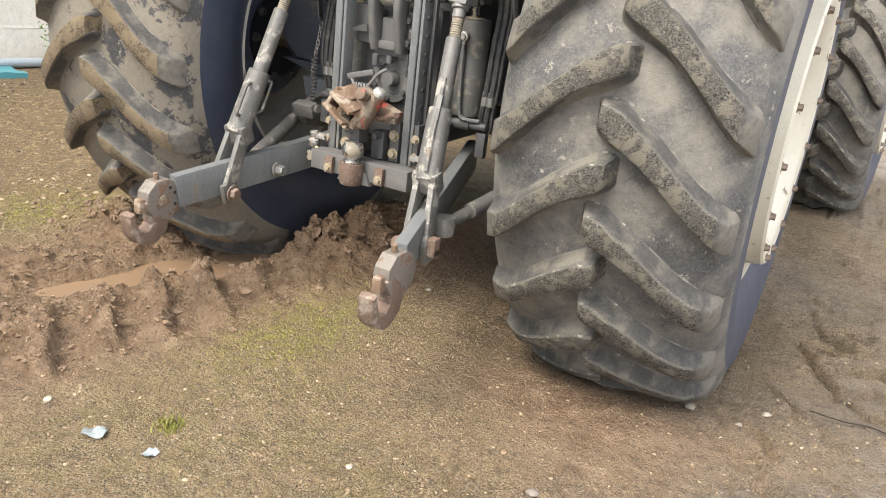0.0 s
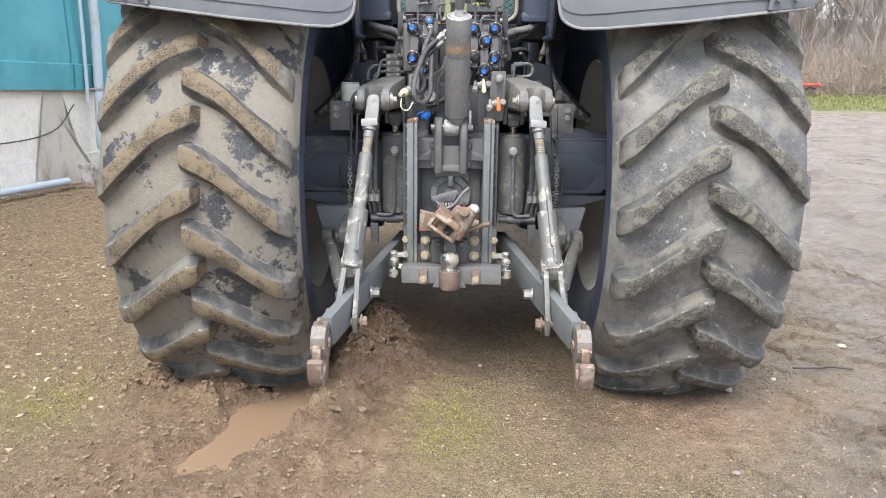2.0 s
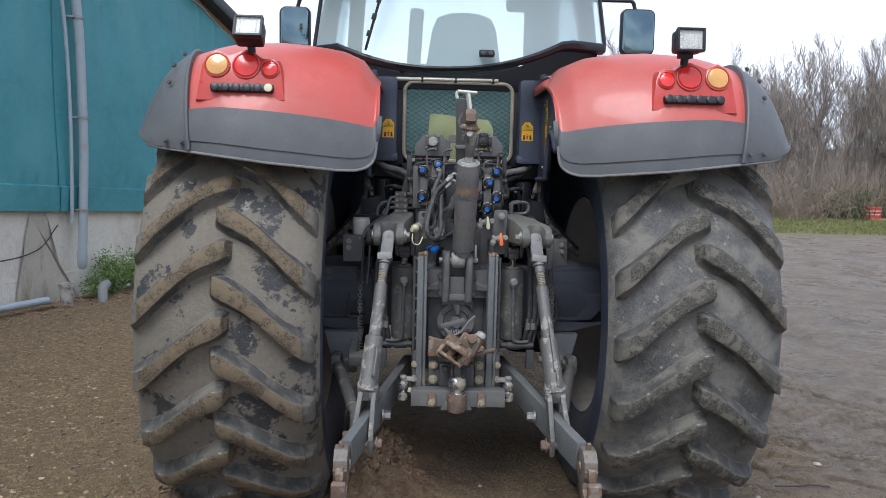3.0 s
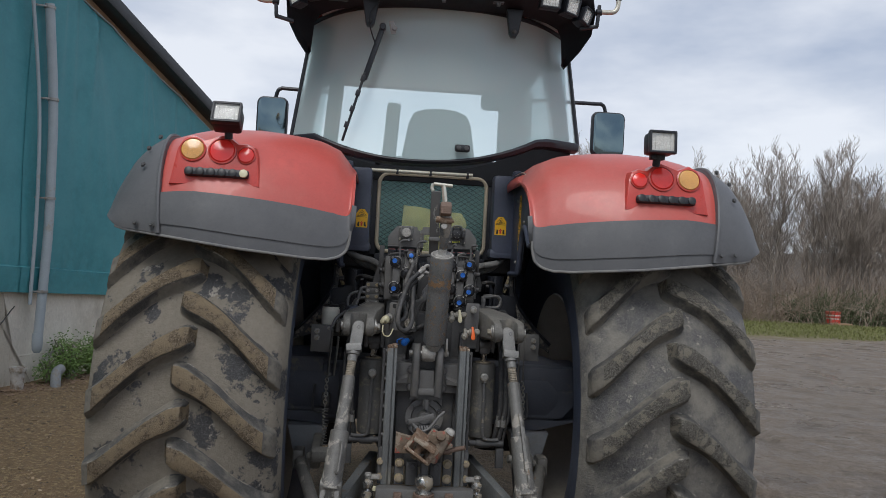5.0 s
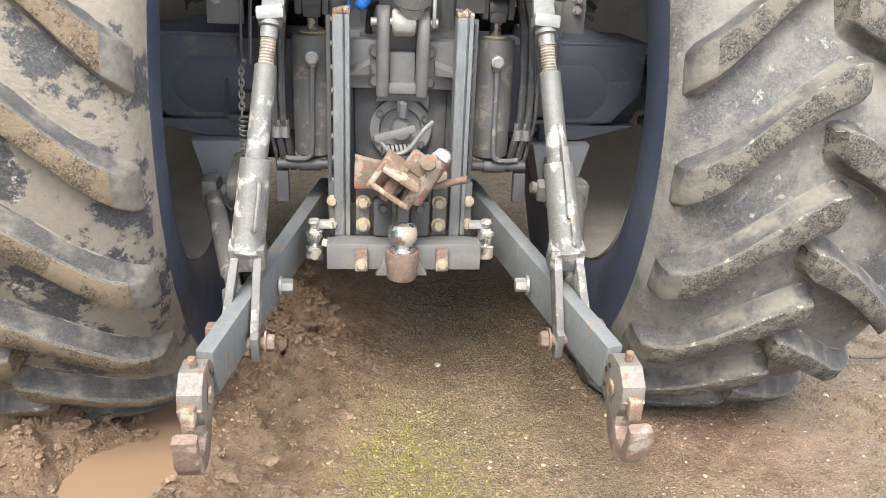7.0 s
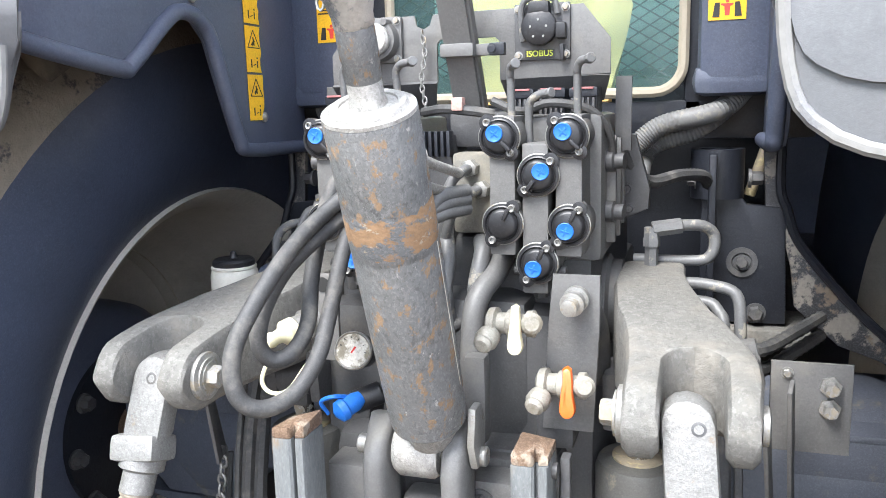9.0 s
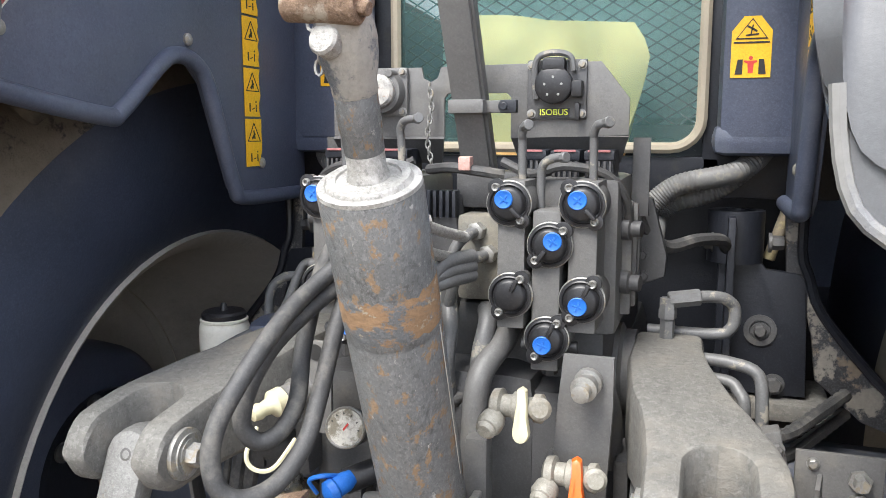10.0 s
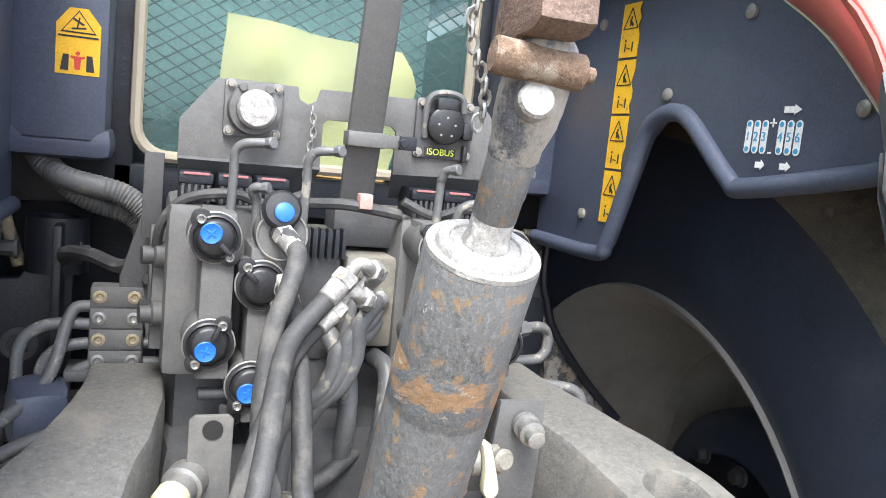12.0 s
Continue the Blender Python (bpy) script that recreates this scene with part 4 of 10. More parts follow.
    tube(bm, [on_wall(s, roof_z(s) - 0.155 - 0.05 * abs(math.sin(s * 1.9 + 0.6)) ** 0.7 * (s > 3), 0.08) for s in np.arange(2.0, 10.9, 0.1)], 0.010, 6, smooth=False)
    put("top_cord", bm, pvc, label="pale cord along the upper edge of the tarpaulin")
    bm = B()
    slab(bm, on_wall(-14, roof_z(-14) - 0.13, 0.02), on_wall(11, roof_z(11) - 0.13, 0.02), 0.04, 0.2)
    put("fascia_board", bm, wood, label="weathered wooden board under the roof edge")
    bm = B()
    slab(bm, on_wall(-14, roof_z(-14) + 0.015, 0.1), on_wall(11, roof_z(11) + 0.015, 0.1), 0.3, 0.17, 0.03)
    put("roof_edge", bm, roof_mat, label="black roof edge")
    bm = B()
    a, b = on_wall(-14, roof_z(-14) + 0.1, 0.0), on_wall(11, roof_z(11) + 0.1, 0.0)
    back = -WALL_N * 9 + Vector((0, 0, 0.3))
    bm.faces.new([bm.verts.new(p) for p in (a, b, b + back, a + back)])
    solid(bm, 0.08)
    put("roof", bm, roof_mat)
    for s in (-13.9, 14):
        bm = B()
        slab(bm, on_wall(s, 2.0, -0.3), on_wall(s, 2.0, -9), 0.3, 4.4)
        put("side_wall", bm, concrete)


build_barn()


def build_downpipe():
    pipe = empty("downpipe", at=on_wall(3.53, 0, 0.14))
    tagged(pipe, "grey plastic rain downpipe clamped to the barn wall", "downpipe")
    inv = Matrix.Translation(-on_wall(3.53, 0, 0.14))

    def put(name, bm, material, label=""):
        bmesh.ops.transform(bm, matrix=inv, verts=bm.verts)
        return part(name, bm, material, pipe, label)

    bm = B()
    tube(bm, [on_wall(3.575, 0.42, 0.16), on_wall(3.61, 1.1, 0.16), on_wall(3.635, 1.7, 0.16), on_wall(3.62, 2.4, 0.16), on_wall(3.58, 3.14, 0.16), on_wall(3.43, 4.16, 0.16)], 0.05, 16)
    put("pipe", bm, pvc)
    bm = B()
    lathe(bm, on_wall(3.575, 0.5, 0.16), (0, 0, -1), [(-0.06, 0.055), (0, 0.057), (0.06, 0.056), (0.12, 0.05), (0.15, 0.03)], 16)
    put("pipe_end", bm, pvc)
    bm = B()
    tube(bm, [on_wall(3.42, 4.22, 0.17), on_wall(3.36, 4.5, 0.17), on_wall(3.29, 4.68, 0.17), on_wall(3.2, 4.76, 0.18), on_wall(2.95, 4.85, 0.2)], 0.058, 16)
    put("elbow", bm, pvc)
    for z, s in ((1.02, 3.605), (2.05, 3.63), (3.14, 3.58), (4.12, 3.44)):
        bm = B()
        lathe(bm, on_wall(s, z, 0.16), (0, 0, 1), [(-0.015, 0.06), (0.015, 0.06)], 16)
        slab(bm, on_wall(s - 0.05, z, 0.16), on_wall(s - 0.12, z, 0.06), 0.02, 0.02)
        put("clamp", bm, zinc)


build_downpipe()
bm = B()
tube(bm, [on_wall(3.46, 0.88, 0.13), on_wall(3.47, 2.0, 0.13), on_wall(3.40, 3.1, 0.13), on_wall(3.18, 4.3, 0.13), on_wall(3.07, 4.7, 0.13)], 0.02, 10)
tagged(part("thin_pipe", bm, pvc), "thin grey conduit pipe on the barn wall", "pipe")
bm = B()
tube(bm, [on_wall(0.6, 0.62, 0.04), on_wall(2.2, 0.54, 0.05), on_wall(3.0, 0.6, 0.04), on_wall(3.33, 0.86, 0.05)], 0.007, 6)
tagged(part("wall_cable", bm, hose_mat), "black cable sagging along the concrete wall", "cable")
bm = B()
rod(bm, on_wall(0.3, 0.13, 0.22), on_wall(2.95, 0.09, 0.22), 0.04)
tagged(part("spare_pipe", bm, pvc), "loose grey plastic pipe lying along the wall", "pipe")
bm = B()
rod(bm, on_wall(-1.6, 0.06, 0.35), on_wall(0.9, 0.05, 0.3), 0.04)
tagged(part("spare_pipe", bm, pvc), "loose grey plastic pipe lying along the wall", "pipe")
bm = B()
lathe(bm, on_wall(3.2, 0.0, 0.25), (0, 0, 1), [(0, 0.06), (0.2, 0.075), (0.2, 0.085), (0.24, 0.085), (0.235, 0.07), (0.1, 0.06)], 18)
tagged(part("plastic_pot", bm, mat("grimy_white_pot", (0.42, 0.4, 0.37), 0.6, vary=0.2, scale=8, dirt=(0.2, 0.15, 0.1), amount=0.35, dirt_scale=9, sharp=0.2)), "dirty white plastic pot by the wall", "pot")
bm = B()
tube(bm, [on_wall(3.58, -0.02, 0.42), on_wall(3.60, 0.06, 0.4), on_wall(3.66, 0.14, 0.36), on_wall(3.76, 0.17, 0.34)], 0.055, 14, 5, ribs=0.003)
tagged(part("drain_elbow", bm, mat("dusty_grey_drain_pipe", (0.2, 0.215, 0.225), 0.6, vary=0.2, dirt=(0.2, 0.165, 0.12), amount=0.3, dirt_scale=9, sharp=0.2)), "grey plastic drain elbow sticking from the ground", "pipe")
bm = B()
g = [[bm.verts.new((x, y, 0.16 + 0.07 * fbm(np.array([x * 4.0]), np.array([y * 4.0]), 3)[0])) for x in np.arange(-0.9, 0.95, 0.15)] for y in np.arange(-0.6, 0.65, 0.15)]
for a, b in zip(g, g[1:]):
    for k in range(len(a) - 1):
        bm.faces.new((a[k], a[k + 1], b[k + 1], b[k]))
solid(bm, 0.12)
sheet = part("folded_tarpaulin", bm, tarp_mat)
sheet.matrix_basis = pose(*on_wall(-0.75, -0.1, 0.45), 0, 0, 74) @ Matrix.Scale(0.5, 4)
tagged(sheet, "folded green tarpaulin heap by the wall", "tarpaulin")


def build_bush(name, at, r, h, count, seed, label):
    rr = random.Random(seed)
    top = empty(name, at=at)
    tagged(top, label, "bush", group="shrubs along the wall")
    bm = B()
    tips = []
    for _ in range(16):
        a, d = rr.uniform(0, 6.28), rr.uniform(0.1, 1) * r
        tip = Vector((math.cos(a) * d, math.sin(a) * d, h * rr.uniform(0.6, 1.05)))
        tube(bm, [(0, 0, -0.03), tip * 0.5 + Vector((0, 0, 0.05)), tip], 0.006, 5, 3)
        tips.append(tip)
    part("stems", bm, bark_mat, top)
    vs, fs = [], []
    for _ in range(count * 2):
        t = rr.choice(tips) * rr.uniform(0.35, 1.05) + Vector((rr.gauss(0, 0.06), rr.gauss(0, 0.06), rr.gauss(0, 0.05)))
        t.z = max(t.z, 0.01)
        u = Vector((rr.uniform(-1, 1), rr.uniform(-1, 1), rr.uniform(-0.5, 0.8))).normalized() * rr.uniform(0.011, 0.024)
        w = u.orthogonal().normalized() * rr.uniform(0.005, 0.010)
        k = len(vs)
        vs += [t - u, t + w, t + u, t - w]
        fs.append((k, k + 1, k + 2, k + 3))
    me = bpy.data.meshes.new("leaves")
    me.from_pydata([v[:] for v in vs], [], fs)
    me.materials.append(leaf_mat)
    o = new("leaves", me)
    o.parent = top


for k, (s, out, r, h, c) in enumerate(((4.05, 0.22, 0.2, 0.44, 1300), (4.5, 0.22, 0.2, 0.46, 1300), (3.72, 0.2, 0.1, 0.28, 300), (5.4, 0.25, 0.34, 0.55, 1200), (6.9, 0.2, 0.3, 0.5, 700), (0.2, 0.5, 0.25, 0.35, 500), (7.8, 0.2, 0.3, 0.45, 600))):
    build_bush("bush", on_wall(s, -0.02, out), r, h, c, 30 + k, "small leafy green shrub against the concrete wall")


# ---- trees and far things ----
def grow(rr, limbs, twigs, p, d, length, r, depth):
    """One branch and all that grows on it, as tapered segments."""
    n = 4 if depth else 7
    pts = [p]
    dd = d.copy()
    for _ in range(n):
        dd = (dd + Vector((rr.gauss(0, 0.07), rr.gauss(0, 0.07), rr.gauss(0.06, 0.06)))).normalized()
        pts.append(pts[-1] + dd * length / n)
    (limbs if depth < 2 else twigs).append((pts, r))
    if depth >= 4:
        return
    for i in range(1, n + 1):
        for _ in range((2 if i > 2 else 0) if depth == 0 else (2 if depth < 3 else 2)):
            if depth == 3 and rr.random() < 0.45:
                continue
            out = Vector((rr.gauss(0, 1), rr.gauss(0, 1), rr.uniform(-0.1, 0.9))).normalized()
            nd = (dd * 0.7 + out * 0.72 + Vector((0, 0, 0.22))).normalized()
            k = 1 - 0.55 * i / n
            grow(rr, limbs, twigs, pts[i], nd, length * rr.uniform(0.38, 0.58) * (0.7 + 0.5 * k), r * (0.5 if depth else 0.42) * (1 - 0.4 * i / n), depth + 1)


def sticks(data, sides, least):
    vs, fs = [], []
    for pts, r in data:
        n = len(pts)
        base = len(vs)
        for i, q in enumerate(pts):
            d = (pts[min(i + 1, n - 1)] - pts[max(i - 1, 0)]).normalized()
            x = d.orthogonal().normalized()
            y = d.cross(x)
            rr = max(least, r * (1 - 0.75 * i / (n - 1)))
            for k in range(sides):
                t = 2 * math.pi * k / sides
                vs.append((q + (x * math.cos(t) + y * math.sin(t)) * rr)[:])
        for i in range(n - 1):
            for k in range(sides):
                a, b = base + i * sides + k, base + i * sides + (k + 1) % sides
                fs.append((a, b, b + sides, a + sides))
    return vs, fs


def build_tree(seed, height, label):
    rr = random.Random(seed)
    limbs, twigs = [], []
    grow(rr, limbs, twigs, Vector((0, 0, -0.2)), Vector((rr.gauss(0, 0.06), rr.gauss(0, 0.06), 1)), height * 0.78, height * 0.011, 0)
    tree = empty("bare_tree")
    tagged(tree, label, "tree", group="bare trees at the edge of the field")
    for name, data, sides, least, material in (("trunk", limbs, 6, 0.010, bark_mat), ("crown", twigs, 3, 0.0075, twig_mat)):
        vs, fs = sticks(data, sides, least)
        me = bpy.data.meshes.new(name)
        me.from_pydata(vs, [], fs)
        me.materials.append(material)
        o = new(name, me)
        o.parent = tree
    return tree


trees = [build_tree(50 + k, h, "tall leafless deciduous tree with fine grey-brown twigs") for k, h in enumerate((8.0, 7.2, 8.6, 6.4))]
rt = random.Random(5)
spots = [(14.5, 30.5, 0.72), (17.5, 33, 0.8), (20.5, 31, 0.76), (23.5, 33, 0.84)]
for k, t in enumerate(trees):
    x, y, s = spots[k]
    t.matrix_basis = pose(x, y, 0, 0, 0, 60 * k) @ Matrix.Scale(s, 4)
for k in range(46):
    row = k % 2
    x = 6.0 + (k // 2) * 1.5 + rt.uniform(-0.6, 0.6)
    y = 30 + row * 3.5 + rt.uniform(-1, 1.2) + max(0, x - 18) * 0.12
    s = rt.uniform(0.6, 0.82) * (1.05 if row else 0.85) + 0.018 * max(0, x - 20)
    c = copy_thing(trees[k % 4], pose(x, y, 0, 0, 0, rt.uniform(0, 360)))
    c.scale = (s, s, s)


def brush(name, count, area, height, material, label, seed, r=0.008):
    """Tangled undergrowth of thin bent stems, as one mass."""
    rr = random.Random(seed)
    data = []
    for _ in range(count):
        x, y = area(rr)
        h = height(rr)
        p = Vector((x, y, 0))
        d = Vector((rr.gauss(0, 0.4), rr.gauss(0, 0.4), 1)).normalized()
        pts = [p]
        for _ in range(4):
            d = (d + Vector((rr.gauss(0, 0.3), rr.gauss(0, 0.3), rr.gauss(-0.08, 0.2)))).normalized()
            pts.append(pts[-1] + d * h / 4)
        data.append((pts, r))
        for q in pts[1:]:
            e = (d + Vector((rr.gauss(0, 0.8), rr.gauss(0, 0.8), rr.gauss(0.2, 0.5)))).normalized()
            data.append(([q, q + e * h * 0.2, q + e * h * 0.33 + Vector((0, 0, 0.05))], r * 0.7))
    vs, fs = sticks(data, 3, 0.004)
    me = bpy.data.meshes.new(name)
    me.from_pydata(vs, [], fs)
    me.materials.append(material)
    return tagged(new(name, me), label, "undergrowth", kind="stuff")


bramble_mat = mat("brown_bramble", (0.25, 0.195, 0.15), 0.9, vary=0.4, scale=0.8, bump=0.0)
hedge_mat = mat("dull_green_hedge", (0.075, 0.09, 0.042), 0.9, vary=0.4, scale=0.8, bump=0.0)
brush("undergrowth", 3400, lambda r: (r.uniform(4, 42), r.gauss(29.5, 1.3)), lambda r: r.uniform(0.8, 2.8), bramble_mat, "brown tangled brambles and saplings under the trees", 71, 0.01)
brush("undergrowth", 2200, lambda r: (r.uniform(4, 48), r.gauss(34.5, 2.0)), lambda r: r.uniform(1.5, 4.6), twig_mat, "leafless thicket between the tree trunks", 72, 0.012)
brush("undergrowth", 2200, lambda r: (r.uniform(17.5, 42), r.gauss(28.9, 0.5)), lambda r: r.uniform(0.6, 1.5), hedge_mat, "dark green low hedge along the field", 73, 0.02)
bm = B()
g = [[bm.verts.new((x, 40 + 0.9 * math.sin(x * 0.7), z * (1 + 0.25 * vnoise(np.array([x * 0.45]), np.array([z]))[0]))) for x in np.arange(-10, 75, 1.0)] for z in (-0.5, 1.2, 2.6, 3.6)]
for a, b in zip(g, g[1:]):
    for k in range(len(a) - 1):
        bm.faces.new((a[k], a[k + 1], b[k + 1], b[k]))
tagged(part("backdrop", bm, mat("far_wood", (0.25, 0.225, 0.21), 0.95, vary=0.35, scale=0.9, bump=0.0)), "far grey-brown wood behind the trees", "backdrop", kind="structure")


def build_drum():
    drum = empty("oil_drum", at=(18.9, 27.9, 0))
    tagged(drum, "red and white banded steel drum on the grass", "drum")
    bm = B()
    lathe(bm, (0, 0, 0.03), (0, 0, 1), [(0, 0.29), (0.02, 0.3), (0.14, 0.29), (0.15, 0.305), (0.17, 0.29), (0.3, 0.29), (0.31, 0.305), (0.33, 0.29), (0.48, 0.29), (0.5, 0.3), (0.52, 0.28)], 24)
    part("body", bm, drum_mat, drum)
    for z in (0.22, 0.36):
        bm = B()
        lathe(bm, (0, 0, z), (0, 0, 1), [(0, 0.294), (0.05, 0.294)], 24)
        part("band", bm, drum_band, drum, "faded white painted band")
    bm = B()
    box(bm, (0.15, -0.1, 0.04), (0.9, 0.7, 0.07))
    part("pallet", bm, wood, drum)


build_drum()


def build_implement(name, at, turn, label, kind):
    """A small farm machine seen far off: frame, drum or bars, wheels."""
    top = empty(name)
    tagged(top, label, "farm machine")
    bm = B()
    for y in (-0.5, 0.5):
        rod(bm, (-1.6, y, 0.45), (1.6, y, 0.45), 0.05)
        rod(bm, (-1.4, y, 0.45), (-0.9, y, 0.95), 0.045)
        rod(bm, (-0.9, y, 0.95), (0.2, y, 0.95), 0.045)
        rod(bm, (0.2, y, 0.95), (0.6, y, 0.45), 0.045)
    for x in (-1.6, -0.9, 0.2, 1.6):
        rod(bm, (x, -0.5, 0.45 if abs(x) > 1 else 0.95), (x, 0.5, 0.45 if abs(x) > 1 else 0.95), 0.04)
    part("frame", bm, drum_mat, top)
    if kind == "spreader":
        bm = B()
        lathe(bm, (0, 0, 0.6), (0, 0, 1), [(0, 0.5), (0.3, 0.7), (1.0, 0.75), (1.02, 0.7)], 20)
        part("hopper", bm, drum_mat, top, "red sheet-metal hopper")
        bm = B()
        box(bm, (0, -0.55, 0.5), (0.9, 0.1, 0.4))
        part("guard", bm, mat("yellow_green_guard", (0.6, 0.65, 0.03), 0.5), top, "bright yellow guard panel")
    else:
        bm = B()
        for x in (0.7, 1.0, 1.3):
            slab(bm, (x, -0.6, 0.3), (x + 0.5, 0.6, 0.35), 0.1, 0.05)
        part("tine_row", bm, black, top)
    for x, y in ((-1.0, -0.7), (-1.0, 0.7)):
        w = empty("wheel", top, (x, y, 0.32))
        bm = B()
        lathe(bm, (0, -0.1, 0), (0, 1, 0), [(0, 0.2), (0.02, 0.3), (0.18, 0.3), (0.2, 0.2)], 20)
        part("tyre", bm, black, w)
        bm = B()
        lathe(bm, (0, -0.11, 0), (0, 1, 0), [(0, 0.05), (0.01, 0.17), (0.2, 0.17)], 16)
        part("rim", bm, zinc, w)
    top.matrix_basis = pose(*at, 0, 0, turn)


build_implement("mower", (12.2, 27.0, 0), 10, "low red tubular-frame farm implement parked at the field edge", "mower")
build_implement("spreader", (3.35, 22.5, 0), 80, "red hopper spreader with yellow guard parked on the yard", "spreader")


def build_tyre_stack(x, y, count, turn):
    stack = empty("tyre_stack", at=(x, y, 0))
    tagged(stack, "stack of worn farm tyres standing beside the field", "tyre stack", group="tyre stacks at the field edge")
    for k in range(count):
        tyre = empty("tyre", stack, (0.03 * (k % 2), 0.02 * k, 0.18 + 0.35 * k))
        tyre.rotation_euler = (0, 0, radians(turn + 25 * k))
        bm = B()
        lathe(bm, (0, 0, -0.16), (0, 0, 1), [(0.02, 0.34), (0.0, 0.42), (0.03, 0.56), (0.08, 0.6), (0.24, 0.6), (0.29, 0.56), (0.32, 0.42), (0.3, 0.34)], 30, cap=False)
        part("carcass", bm, side_mat, tyre)
        first = None
        for j in range(18):
            for e in (-1, 1):
                m = pose(0, 0, 0, 0, 0, j * 20 + (10 if e > 0 else 0))
                if first is None:
                    bm = B()
                    slab(bm, (0.61, -0.03, -0.02), (0.595, 0.06, 0.14), 0.05, 0.05, 0.008)
                    first = part("tread_block", bm, lug_edge, tyre)
                    first.matrix_basis = m
                elif e < 0:
                    again(first, m, tyre)
                else:
                    again(first, m @ Matrix.Diagonal((1, 1, -1, 1)), tyre)


build_tyre_stack(6.95, 26.3, 3, 5)
build_tyre_stack(8.2, 26.7, 3, 40)


# damp stain and crumbs under the downpipe
bm = B()
rows_ = [(2.72, 0.0), (2.78, 0.3), (2.86, 0.55), (2.9, 0.8), (2.96, 1.0), (3.2, 1.0), (3.24, 0.75), (3.3, 0.5), (3.42, 0.3), (3.6, 0.12), (3.7, 0.0)]
bm.faces.new([bm.verts.new(on_wall(s_, z_, 0.016)) for s_, z_ in rows_])
bmesh.ops.triangulate(bm, faces=bm.faces)
tagged(part("damp_stain", bm, mat("mossy_damp_stain", (0.47, 0.43, 0.36), 0.8, vary=0.2, scale=3, dirt=(0.25, 0.21, 0.13), amount=0.3, dirt_scale=5, sharp=0.25, bump=0.3, stretch=(1, 1, 0.3))), "dark mossy damp stain on the concrete wall", "stain", kind="structure")
scatter("wall_debris", 900, lambda r: tuple(on_wall(r.uniform(2.6, 5.2), 0, 0.12 + abs(r.gauss(0, 0.22)))[:2]), lambda r: 0.006 + 0.03 * r.random() ** 3, clod_mat, "dark soil crumbs and leaves along the wall foot", 0.4, 41)

# ---- tractor ----
tractor = empty("tractor")
tagged(tractor, "large red farm tractor seen from behind, muddy tyres, worn rear linkage", "tractor")

AXLE_Y, AXLE_Z = -0.2, 0.858
HALF = 0.375


def crown(off):
    """Radius of the carcass at a distance from the tyre's middle."""
    k = abs(off)
    return float(np.interp(k, [0, 0.12, 0.22, 0.30, 0.34, 0.365], [0.985, 0.98, 0.968, 0.945, 0.915, 0.87]))


def build_lug(side, t_mat, l_mat, wheel, radius=1.0, half=HALF, tall=0.062, seed=0):
    """One worn tread bar, from the tyre's middle to the shoulder; its root points along -y."""
    bm = B()
    rings = []
    path = [(-0.030, 0.026, 0.35, 0.020), (-0.020, 0.020, 0.9, 0.029), (0.0, 0.010, 1.0, 0.036), (0.03, -0.002, 1.0, 0.038), (0.06, -0.018, 1.0, 0.035), (0.10, -0.042, 1.0, 0.033), (0.15, -0.080, 1.0, 0.032), (0.20, -0.125, 1.0, 0.033), (0.25, -0.172, 1.0, 0.035),
            (0.29, -0.208, 0.98, 0.038), (0.318, -0.232, 0.93, 0.041), (0.336, -0.247, 0.78, 0.043), (0.348, -0.258, 0.35, 0.046), (0.356, -0.266, -0.2, 0.050)]
    section = ((-2.35, -0.14), (-1.85, 0.04), (-1.5, 0.36), (-1.3, 0.84), (-1.2, 0.96), (-1.08, 1.0), (0.0, 1.02), (1.08, 1.0), (1.2, 0.96), (1.3, 0.84), (1.55, 0.36), (1.9, 0.04), (2.4, -0.14))
    for off, arc, k, w in path:
        off2, h = off * half / HALF, tall * k
        r0 = crown(off) * radius
        sec = []
        for u, v in section:
            wear = noise.noise(Vector((off * 14 + seed * 7, u * 0.9, v * 2 + seed)))
            chip = noise.noise(Vector((off * 45 + seed * 3, u * 2.5, v * 4)))
            a = (arc + u * w * (0.88 + 0.07 * wear)) / (radius * 1.02)
            r = r0 + h * v - (0.03 if off > 0.35 else 0.0) + (0.006 * wear + 0.004 * chip if v > 0.3 else 0.0)
            x = side * (off2 + (0.010 * v if off > 0.32 else 0) - (0.010 * (1 - v) if off < 0 else 0) + 0.003 * chip)
            sec.append(bm.verts.new((x, -math.cos(a) * r, math.sin(a) * r)))
        rings.append(sec)
    last = len(section) - 1
    for i, (p, q) in enumerate(zip(rings, rings[1:])):
        for k in range(last):
            f = bm.faces.new((p[k], p[k + 1], q[k + 1], q[k]))
            f.material_index = (1 if k in (0, last - 1) else 3 if k in (1, 2, last - 3, last - 2) else 2 if k in (3, last - 4) else 0) if i < 10 else 3
    bm.faces.new(rings[0])
    bm.faces.new(rings[-1]).material_index = 3
    lug = part("lug", bm, l_mat, wheel, angle=48)
    lug.data.materials.append(t_mat)
    lug.data.materials.append(lug_edge)
    lug.data.materials.append(lug_end)
    return lug


